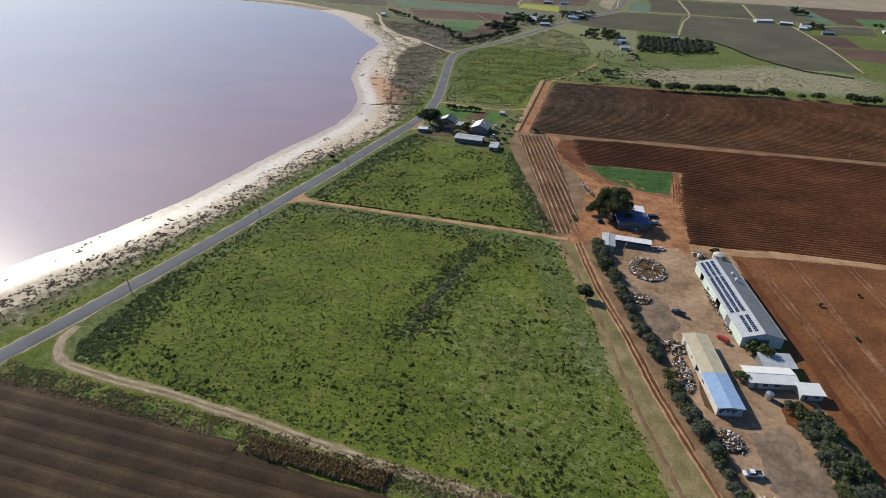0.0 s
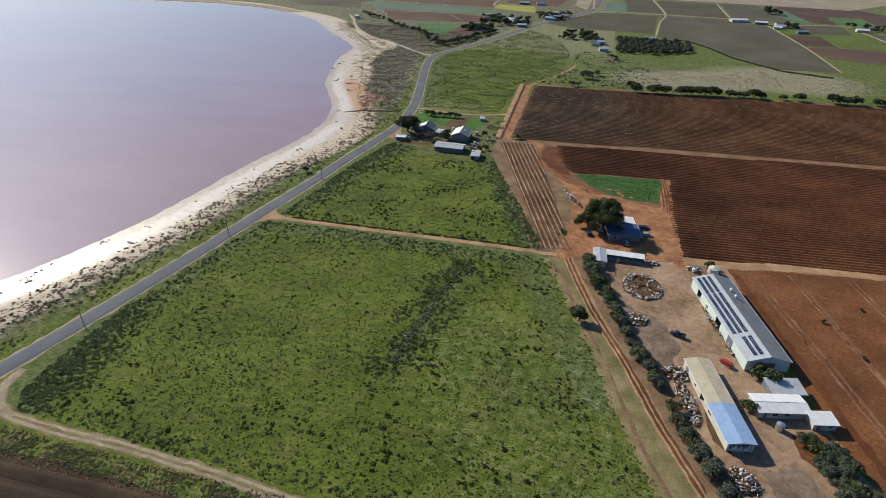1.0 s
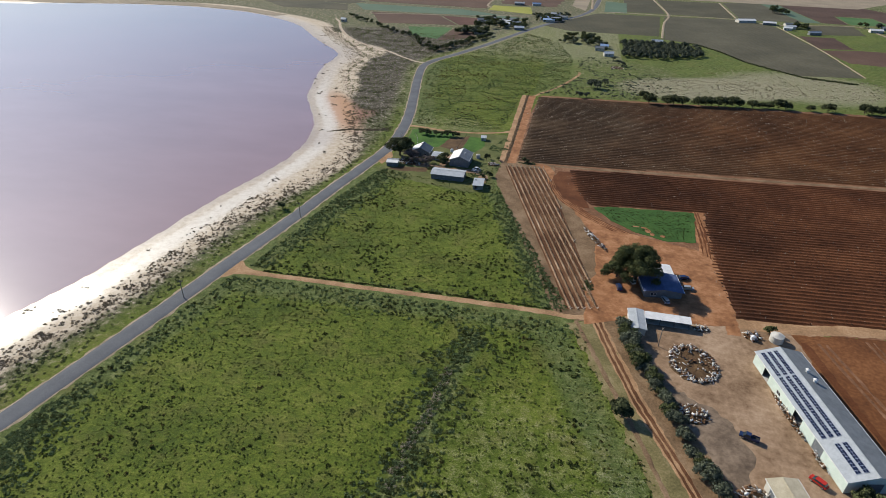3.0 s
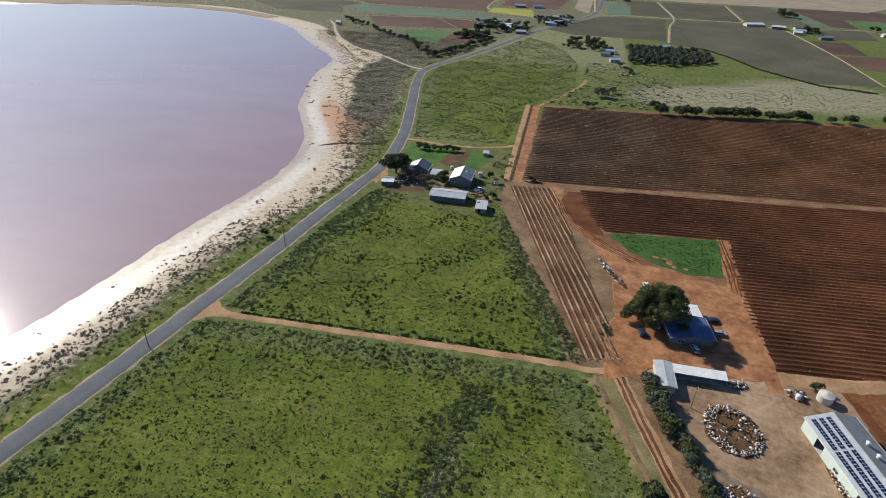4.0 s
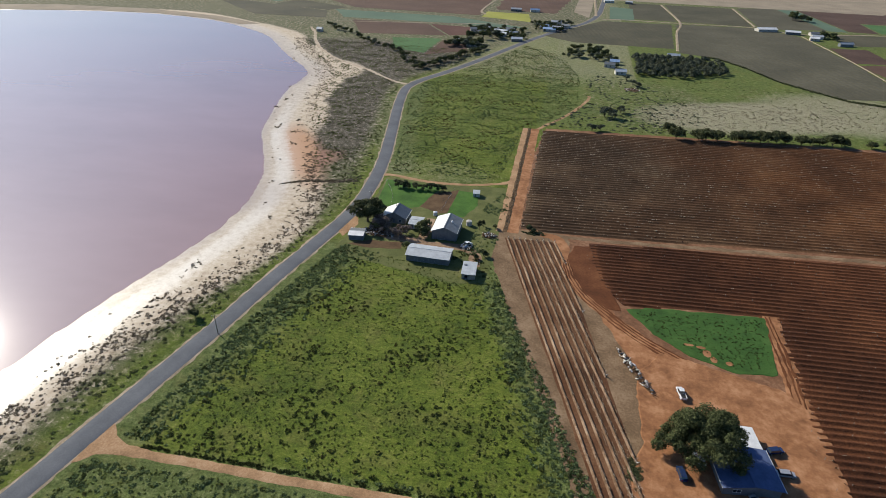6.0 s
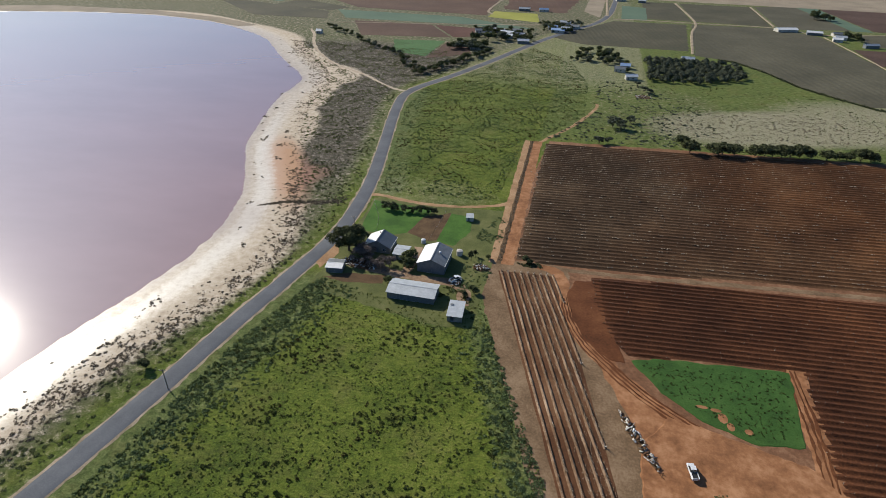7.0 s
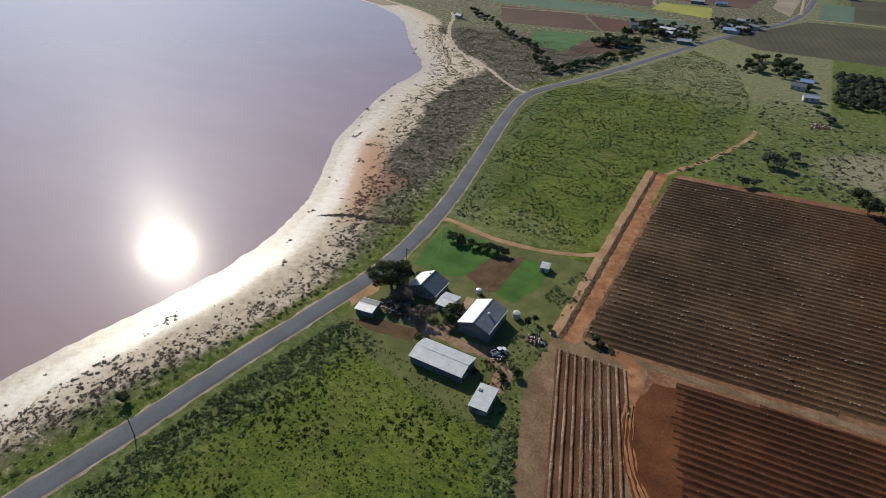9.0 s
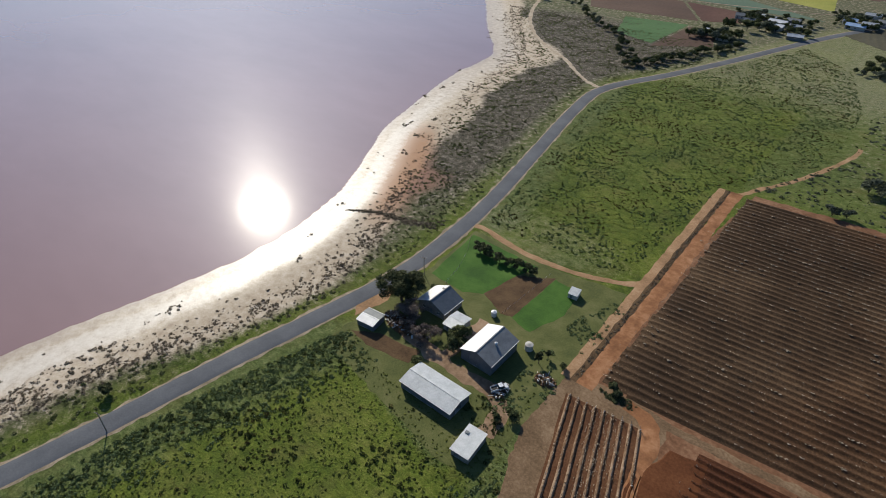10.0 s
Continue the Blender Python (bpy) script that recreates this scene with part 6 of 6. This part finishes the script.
grove(9, [(232, 1030), (262, 1030), (258, 1052), (232, 1052)], 0.6, 1.1)
orchard = [tree("orchard_tree", "small grey-green tree in a dense grove", "tree", 70 + k, 5.3, 3.6, 0.2, M["crown_grey"], 420, 0.42, 6, 0.1, "trees of the grove") for k in range(2)]
for i, ob in enumerate(orchard):
    ob.matrix_basis = pose(39 + 8 * i, 702, 0)
GROVE = [(26, 672), (64, 672), (104, 694), (101, 752), (72, 764), (26, 750)]
for gx in range(10, 107, 6):
    for gy in range(668, 752, 6):
        x, y = gx + RNG.uniform(-2, 2), gy + RNG.uniform(-2, 2)
        if inside(GROVE, np.array([x]), np.array([y]))[0]:
            put(orchard[(gx + gy) % 2], x, y, RNG.uniform(0.7, 1.1), RNG.uniform(0, 360))


# ---- low growth, strewn ----
tuft = [leaf_ball(24, 0.24, s, (1, 1, 0.6), -0.05, 0.55, 0.0) for s in (101, 102, 103, 104)]
low_bush = [leaf_ball(38, 0.21, s, (1, 1, 0.6), -0.05, 0.7) for s in (111, 112, 113, 114)]
blade = [leaf_ball(5, 0.5, s, (0.8, 0.8, 0.4), 0.0, 0.3, 1.0) for s in (121, 122, 123)]
canes = [leaf_ball(7, 0.3, s, (1.0, 0.25, 1.0), 0.0, 0.2, 0.6) for s in (131, 132, 133)]

TRACKS = [[(p.x, p.y) for p in smooth_line(q, 4)] for q in (MID, SOUTH, EAST_L, EAST_R)]
PADDOCK_S = [(-145.6, 119.6), (-140.4, 112.5), (-39, 108.5), (44.2, 105.3), (39, 119.6), (19.5, 171.6), (-2.6, 236.6), (-78, 236.6), (-130, 234), (-139.1, 195), (-145.6, 158.6)]
PADDOCK_N = [(-127.4, 241.2), (-6.5, 244.4), (-49.4, 348.4), (-52, 364), (-78, 340.6), (-109.2, 348.4), (-119.6, 306.8)]
ROUGH_N = [(-111.8, 423.8), (-57.2, 426.4), (-52, 509.6), (-42.9, 520), (-20.8, 572), (-20.8, 650), (-39, 728), (-75.4, 767), (-104, 686.4), (-124.8, 630.5), (-139.1, 598), (-139.1, 552.5), (-124.8, 488.8)]
EAST_SCRUB = [(-44.2, 516.1), (-15.6, 579.8), (-15.6, 665.6), (13, 657.8), (101.4, 683.8), (169, 656.5), (286, 611), (338, 552.5), (169, 533), (36.4, 522.6)]


def sown(count, poly, clump, thin, seed, keep_off=1.4):
    xs, ys = [q[0] for q in poly], [q[1] for q in poly]
    x, y = spread(count, min(xs), min(ys), max(xs), max(ys))
    ok = inside(poly, x, y)
    for line in TRACKS:
        ok &= gap(line, x, y) > keep_off
    ok &= gap(ROAD_LINE, x, y) > 6
    x, y = x[ok], y[ok]
    ok = clumps(x, y, clump, seed) + 0.5 * clumps(x, y, clump / 4, seed + 5) > thin - 0.5 * RS.rand(len(x))
    return x[ok], y[ok]


for poly, n, thin, s0, s1 in ((PADDOCK_S, 6400, 0.45, 0.38, 0.95), (PADDOCK_N, 4900, 0.45, 0.38, 0.92), (ROUGH_N, 14500, 0.14, 0.33, 0.85), (EAST_SCRUB, 4600, 0.3, 0.3, 0.75)):
    x, y = sown(n, poly, 15, thin, 3.0)
    if poly is PADDOCK_S:
        ok = RS.rand(len(x)) > 0.82 * smoothstep(1.25, 0.6, np.hypot((x + 78) / 42, (y - 178) / 52))
        x, y = x[ok], y[ok]
    size = s0 + (s1 - s0) * RS.rand(len(x)) ** 2
    brown = clumps(x, y, 22, 12.0) + 0.5 * RS.rand(len(x)) > 0.42
    strewn("weed_tufts", x[~brown], y[~brown], size[~brown], tuft, M["rank" if poly is ROUGH_N else "tussock"], "dark green weed tufts dotting the pasture", "weeds", 0.0, 0.95)
    strewn("dock_tufts", x[brown], y[brown], size[brown] * 0.9, tuft, M["dock"], "brown seeding weeds dotting the pasture", "weeds", 0.0, 0.95)
for poly, n in ((PADDOCK_S, 17000), (PADDOCK_N, 11000), (ROUGH_N, 18000)):
    x, y = sown(n, poly, 9, -0.1, 8.0, 1.9)
    strewn("grass_tufts", x, y, 0.22 + 0.3 * RS.rand(len(x)), blade, M["sward"], "rough meadow grass", "grass", 0.0, 0.8)
# darker weedy band through the southern paddock and along its edges
band = [(-36.4, 221), (-40.3, 204.1), (-42.2, 188.5), (-45.5, 169), (-44.9, 157.3)]
x, y = spread(4400, -57.2, 148.2, -26, 226.2)
ok = gap(band, x, y) < 9.5 * RS.rand(len(x)) ** 1.4 * (0.45 + 0.8 * (clumps(x, y, 10, 7.0) > -0.05))
x, y = x[ok], y[ok]
leafier = RS.rand(len(x)) < 0.6
strewn("weed_band", x[leafier], y[leafier], 0.35 + 0.5 * RS.rand(leafier.sum()), low_bush, M["rank"], "blue-green weeds in a band across the paddock", "weeds", 0.0, 0.8)
x, y = x[~leafier], y[~leafier]
strewn("weed_band", x, y, 0.35 + 0.5 * RS.rand(len(x)), low_bush, M["tussock"], "thick dark weeds in a band across the paddock", "weeds", 0.0, 0.7)
edges = [[(-131.3, 241.8), (-117, 306.8), (-109.2, 340.6)], [(-41.5, 328), (-10.4, 247)], [(-143, 158.6), (-131.3, 231.4), (-78, 234), (-10.4, 235.3)], [(-140.4, 117), (-143, 153.4)], [(-137.8, 115.7), (-52, 111.8), (39, 109.2)]]
for line, wide, n in zip(edges, (17, 12, 13, 14, 4), (3300, 2400, 2300, 1300, 350)):
    xs, ys = [q[0] for q in line], [q[1] for q in line]
    x, y = spread(n * 3, min(xs) - wide, min(ys) - wide, max(xs) + wide, max(ys) + wide)
    ok = (gap(line, x, y) < wide * RS.rand(len(x))) & (inside(PADDOCK_S, x, y) | inside(PADDOCK_N, x, y))
    x, y = x[ok], y[ok]
    pale = RS.rand(len(x)) < 0.9
    for sel, key in ((pale, "rank"), (~pale, "tussock")):
        strewn("weed_band", x[sel], y[sel], 0.35 + 0.55 * RS.rand(sel.sum()), tuft, M[key], "thick weeds along the paddock edge", "weeds", 0.0, 0.75)
x, y = spread(900, -52, 160, -38, 205)
ok = gap(band, x, y) < 2.2 * RS.rand(len(x))
strewn("band_straw", x[ok], y[ok], 0.35 + 0.4 * RS.rand(ok.sum()), tuft, M["straw"], "bleached straw in the weedy band", "grass", 0.0, 0.8)
# tall weeds along the northern edge of the paddock track
x = -121 + 112 * RS.rand(1400)
y = np.interp(x, [q[0] for q in MID], [q[1] for q in MID]) + 1.7 + 1.1 * RS.rand(1400)
ok = clumps(x, y, 5, 14.0) + RS.rand(1400) > 0.45
x, y = x[ok], y[ok]
strewn("track_weeds", x, y, 0.16 + 0.3 * RS.rand(len(x)), tuft, M["tussock"], "dark weeds along the paddock track", "weeds", 0.0, 1.3)

# lakeside scrub: between sand and road, thinning out over the sand
x, y = spread(90000, -325, 78, -109.2, 728)
g = gap(GREEN, x, y) * np.where(inside(SANDS, x, y), -1, 1)
side = inside(ROAD_LINE + [(-3380, 1820), (-3380, -338)], x, y)
road_gap = gap(ROAD_LINE, x, y)
lean = clumps(x, y, 11, 4.0)
near = side & (road_gap > 6.0) & (gap([(-150, 588), (-196, 626), (-224, 646), (-264, 688), (-302, 760)], x, y) > 3)
pick = near & (g > 1) & (lean + 0.9 * RS.rand(len(x)) > 0.5)
strewn("verge_scrub", x[pick], y[pick], 0.25 + 0.6 * RS.rand(pick.sum()) ** 2, low_bush, M["verge_bush"], "low olive scrub between road and sand", "scrub", shore_height(x[pick], y[pick])[0], 0.8)
pick = near & (g > -11) & (g < 5) & (0.6 * clumps(x, y, 6, 9.0) + 0.8 * RS.rand(len(x)) - 0.07 * np.abs(g + 1) > -0.1 + 0.45 * smoothstep(395, 425, y) * smoothstep(620, 560, y))
strewn("salt_bush", x[pick], y[pick], 0.2 + 0.55 * RS.rand(pick.sum()) ** 2, low_bush, M["saltbush"], "dark salt bushes along the sand's edge", "scrub", shore_height(x[pick], y[pick])[0], 0.75)
pick = near & (g <= -4) & (g > -24) & (clumps(x, y, 7, 4.0) + 0.4 * RS.rand(len(x)) > 0.75)
strewn("sand_bush", x[pick], y[pick], 0.3 + 0.55 * RS.rand(pick.sum()) ** 1.5, low_bush, M["saltbush"], "scattered dark bushes on the pale sand", "scrub", shore_height(x[pick], y[pick])[0], 0.7)
x, y = spread(20000, -300, 413.4, -123.5, 760)
g = gap(GREEN, x, y) * np.where(inside(SANDS, x, y), -1, 1)
pick = inside(ROAD_LINE + [(-3380, 1820), (-3380, -338)], x, y) & (gap(ROAD_LINE, x, y) > 12) & (g > 1) & (gap([(-150, 588), (-196, 626), (-224, 646), (-264, 688), (-302, 760)], x, y) > 3) & (np.hypot((x + 206) / 30, (y - 622) / 26) > 0.6 + 0.6 * RS.rand(len(x))) & (clumps(x, y, 16, 2.0) + 0.7 * RS.rand(len(x)) > 0.5)
strewn("heath", x[pick], y[pick], 0.22 + 0.45 * RS.rand(pick.sum()), low_bush, M["heath"], "brown twiggy heath on the lake's headland", "scrub", shore_height(x[pick], y[pick])[0], 0.6)
# rank weeds east of the barn, shrubs and lone trees on the rough land beyond the vineyards
x, y = spread(900, -62, 344, -48.5, 412)
ok = (clumps(x, y, 6, 1.0) + 0.6 * RS.rand(len(x)) > 0.3) & (x > -60 + 0.02 * (y - 344)) & (y > 352) & (clumps(x, y, 9, 5.0) > -0.15)
strewn("rank_weeds", x[ok], y[ok], 0.3 + 0.45 * RS.rand(ok.sum()), low_bush, M["rank"], "rank green weeds beside the barn", "weeds", 0.02, 0.7)
x, y = sown(1500, [(-40, 520), (-14, 580), (-14, 660), (10, 664), (30, 640), (60, 600), (60, 530), (20, 524)], 18, 0.1, 4.0)
strewn("scrub_shrubs", x, y, 0.35 + 0.95 * RS.rand(len(x)) ** 2, low_bush, M["crown_grey"], "grey-green shrubs on rough land", "shrubs", 0.0, 0.9)
x, y = sown(260, [(110, 690), (160, 640), (330, 600), (330, 548), (170, 540), (60, 560)], 18, 0.3, 4.0)
strewn("scrub_shrubs", x, y, 0.3 + 0.7 * RS.rand(len(x)) ** 2, low_bush, M["verge_bush"], "scattered shrubs on dry land", "shrubs", 0.0, 0.9)
for x, y, s in ((-3, 551, 1.3), (2, 548, 1.0), (8, 563, 0.9), (-11, 519, 0.9), (-6, 521, 0.7), (20, 640, 0.9), (16, 655, 0.8), (24, 634, 0.8)):
    put(orchard[1], x, y, s, RNG.uniform(0, 360))
x = np.linspace(92, 215, 420)
y = np.interp(x, (92, 104, 123, 139, 157, 176, 215), (770, 768, 736, 692, 668, 645, 632)) + RS.normal(size=420) * 1.2 - 3
strewn("field_hedge", x, y, 0.8 + 0.9 * RS.rand(420), low_bush, M["crown_dark"], "low dark hedge along the far vineyard", "hedge", 0.0, 0.9)
# the drain that crosses the sand
x = np.linspace(-160, -124, 300)
y = 395.0 + (x + 160) * 0.42 + 1.2 * np.sin(x / 5.0) + RS.normal(size=300) * (0.35 + 0.04 * (x + 160))
strewn("drain_scrub", x, y, (0.25 + 0.6 * RS.rand(300)) * np.clip(0.5 + (x + 160) / 12, 0.5, 1), low_bush, M["saltbush"], "dark scrub along a drain to the lake", "scrub", shore_height(x, y)[0], 0.7)
# dry reeds and brambles between the southern track and the ploughed field
x, y = spread(3600, -158.6, 99.5, 52, 105.6)
ok = clumps(x, y, 9, 1.0) + 0.6 * RS.rand(len(x)) > 0.15
strewn("ditch_scrub", x[ok], y[ok], 0.25 + 0.5 * RS.rand(ok.sum()) ** 2, low_bush, M["verge_bush"], "dull scrub in the ditch beside the track", "scrub", 0.0, 0.7)
x, y = spread(6000, -158.6, 97.5, 52, 106.6)
ok = clumps(x, y, 7, 6.0) + 0.5 * RS.rand(len(x)) > 0.2
strewn("dry_grass", x[ok], y[ok], 0.22 + 0.25 * RS.rand(ok.sum()), blade, M["reed"], "dry brown grass in the ditch", "grass", 0.0, 1.1)
x, y = spread(2600, -70.2, 97.6, -31.2, 103)
ok = clumps(x, y, 6, 3.0) + 0.7 * RS.rand(len(x)) > 0.05
x, y = x[ok], y[ok]
strewn("reeds", x, y, 0.3 + 0.28 * RS.rand(len(x)), blade, M["reed"], "tall dry brown reeds", "reeds", 0.0, 3.2)

x, y = spread(420, -47.4, 376, -46, 512)
strewn("ditch_weeds", x - (y - 376) * 0.016, y, 0.2 + 0.35 * RS.rand(420), tuft, M["saltbush"], "dark weeds in the ditch between tracks", "weeds", 0.03, 0.8)
# vines: bare canes and posts along the rows
def planted(name, rows, every, size, models, material, label, skip=0.15, tall=1.0, x_max=260, shift=0.2, z=0.25, turn=None):
    xs, ys = [], []
    for a, b in rows:
        n = max(1, int((b - a).length / every))
        for i in range(n + 1):
            p = a.lerp(b, i / n)
            if p.x < x_max and RNG.random() > skip:
                xs.append(p.x + RNG.uniform(-shift, shift))
                ys.append(p.y + RNG.uniform(-0.12, 0.12))
    x, y = np.array(xs), np.array(ys)
    strewn(name, x, y, size * (0.7 + 0.6 * RS.rand(len(x))), models, material, label, "vines", z, tall, turn)


stake = [(np.array([(sx * 0.5, sy * 0.5, z) for z in (0, 1) for sx, sy in ((-1, -1), (1, -1), (1, 1), (-1, 1))]),
          np.array([(0, 1, 5, 4), (1, 2, 6, 5), (2, 3, 7, 6), (3, 0, 4, 7), (4, 5, 6, 7)]))]
planted("bare_vines", rows_1, 1.9, 0.36, canes, M["bare_vine"], "bare pruned vines in long rows", 0.2, 0.9)
planted("bare_vines", rows_2, 1.9, 0.38, canes, M["bare_vine"], "bare pruned vines on red soil", 0.2, 0.9)
planted("vine_posts", rows_1, 11, 0.08, stake, M["post"], "weathered posts along the vine rows", 0.3, 8, shift=3)
planted("vine_posts", rows_2, 10, 0.08, stake, M["post"], "weathered posts along the vine rows", 0.5, 8, shift=3)
streak = [leaf_ball(6, 0.3, s, (1.6, 0.14, 0.25), 0.0, 0.2, 0.2) for s in (141, 142, 143)]
planted("pale_prunings", rows_1, 2.6, 0.58, streak, M["pale_cane"], "pale dry prunings caught along the rows", 0.5, 0.5, z=0.46, turn=math.atan2(along_1.y, along_1.x), shift=1.2)
planted("pale_prunings", rows_1, 9.0, 0.9, streak, M["pale_cane"], "long pale prunings lying along the rows", 0.75, 0.4, z=0.46, turn=math.atan2(along_1.y, along_1.x), shift=4)
planted("pale_prunings", [r for r in rows_1 if 452 < r[0].y < 500], 1.7, 0.6, streak, M["pale_cane"], "thick pale prunings at one end of the rows", 0.45, 0.6, x_max=34, z=0.46, turn=math.atan2(along_1.y, along_1.x), shift=1.0)
planted("pale_prunings", rows_1[2::7], 4.0, 1.0, streak, M["pale_cane"], "long bleached canes along a few rows", 0.55, 0.4, z=0.46, turn=math.atan2(along_1.y, along_1.x), shift=1.5)
planted("pale_prunings", rows_2, 3.0, 0.34, streak, M["pale_cane"], "few pale prunings on red soil", 0.86, 0.5, z=0.46, turn=math.atan2(along_2.y, along_2.x), shift=1.2)
planted("strip_vines", rows_3, 1.1, 0.34, canes, M["bare_vine"], "low bare vines in the narrow strip", 0.3, 0.7, z=0.4)
planted("strip_litter", rows_3, 0.9, 0.6, streak, M["pale_cane"], "pale litter along the planted strip", 0.2, 0.5, z=0.46, turn=math.atan2(along_3.y, along_3.x))
pale_side = sorted(rows_3, key=lambda r: r[0].x + r[1].x)[-4:]
for sideways in (-0.6, 0.0, 0.7):
    planted("strip_litter", [(a + across_3 * sideways, b + across_3 * sideways) for a, b in pale_side], 0.9, 0.4, streak, M["pale_cane"], "thick bleached litter between the trellised rows", 0.3, 0.4, z=0.16 if sideways else 0.46, turn=math.atan2(along_3.y, along_3.x), shift=0.4)
for a, b in rows_3:
    for p in (a, b):
        o = new("end_post", bm_mesh("end_post", rod(bmesh.new(), (p.x, p.y, 0), (p.x + 0.5, p.y - 0.9, 1.5), 0.1, 0.1, 6), M["pale_post"]))
        tagged(o, "leaning pale end post of a planted row", "post", "end posts of the strip")
for a, b in rows_3[-3:]:
    n = int((b - a).length / 5.5)
    for i in range(n + 1):
        p = a.lerp(b, i / n)
        o = new("trellis_post", bm_mesh("trellis_post", rod(bmesh.new(), (p.x, p.y, 0), (p.x, p.y, 1.7), 0.07, 0.06, 6), M["post"]))
        tagged(o, "thin weathered post of a trellised row", "post", "trellis posts of the strip")
planted("clod_grass", rows_4, 1.2, 0.3, blade, M["reed"], "dry stubble on the ploughed ridges", 0.45, 0.5)
x, y = sown(700, [(2.6, 330.2), (45.5, 335.4), (42.9, 309.4), (31.2, 306.8), (10.4, 318.5)], 4, -0.6, 2.0)
strewn("crop_leaves", x, y, 0.25 + 0.25 * RS.rand(len(x)), tuft, M["tussock"], "lush green crop leaves", "crop", 0.06, 0.8)
# prunings heaped at the vineyard corner, rank clump in the strip
x, y = -34.3 + 2.2 * RS.normal(size=90), 376.2 + 0.8 * RS.normal(size=90)
strewn("pruning_heap", x, y, 0.3 + 0.4 * RS.rand(90), low_bush, M["crown_dark"], "dark heap of prunings at the vineyard corner", "brush heap", 0.05, 0.9)
x, y = -0.3 + 0.9 * RS.normal(size=110), 261.8 + 2.0 * RS.normal(size=110)
strewn("strip_weeds", x, y, 0.3 + 0.4 * RS.rand(110), low_bush, M["crown_green"], "green weeds at the foot of the planted strip", "weeds", 0.05, 0.8)
# bleached tufts over the dry land behind the vineyard
x, y = spread(9000, 0, 528, 330, 660)
ok = (smoothstep(1.25, 0.75, np.hypot((x - 85) / 72, (y - 572 - 0.15 * (x - 78)) / 36)) + 0.55 * smoothstep(1.3, 0.5, np.hypot((x - 185) / 90, (y - 605) / 50)) > 0.2 + 0.8 * RS.rand(len(x))) & (clumps(x, y, 9, 3.0) > -0.5)
strewn("dry_tufts", x[ok], y[ok], 0.35 + 0.6 * RS.rand(ok.sum()) ** 2, tuft, M["straw"], "bleached dry tufts on the stony rise", "grass", 0.0, 0.7)
# dense brown belt of small bushes where sand and green meet
x, y = spread(150000, -205, 100, -118, 436)
g = gap(GREEN, x, y) * np.where(inside(SANDS, x, y), -1, 1)
pick = (g > -11) & (g < 4) & inside(ROAD_LINE + [(-3380, 1820), (-3380, -338)], x, y) & (gap(ROAD_LINE, x, y) > 6.5) & (0.7 * clumps(x, y, 5, 6.0) + 0.35 * clumps(x, y, 14, 2.0) + 0.5 * RS.rand(len(x)) - 0.085 * np.abs(g + 2.5) > 0.3)
strewn("shore_bush", x[pick], y[pick], 0.14 + 0.34 * RS.rand(pick.sum()) ** 2, low_bush, M["saltbush"], "dense small brown bushes along the top of the beach", "scrub", shore_height(x[pick], y[pick])[0], 0.7)
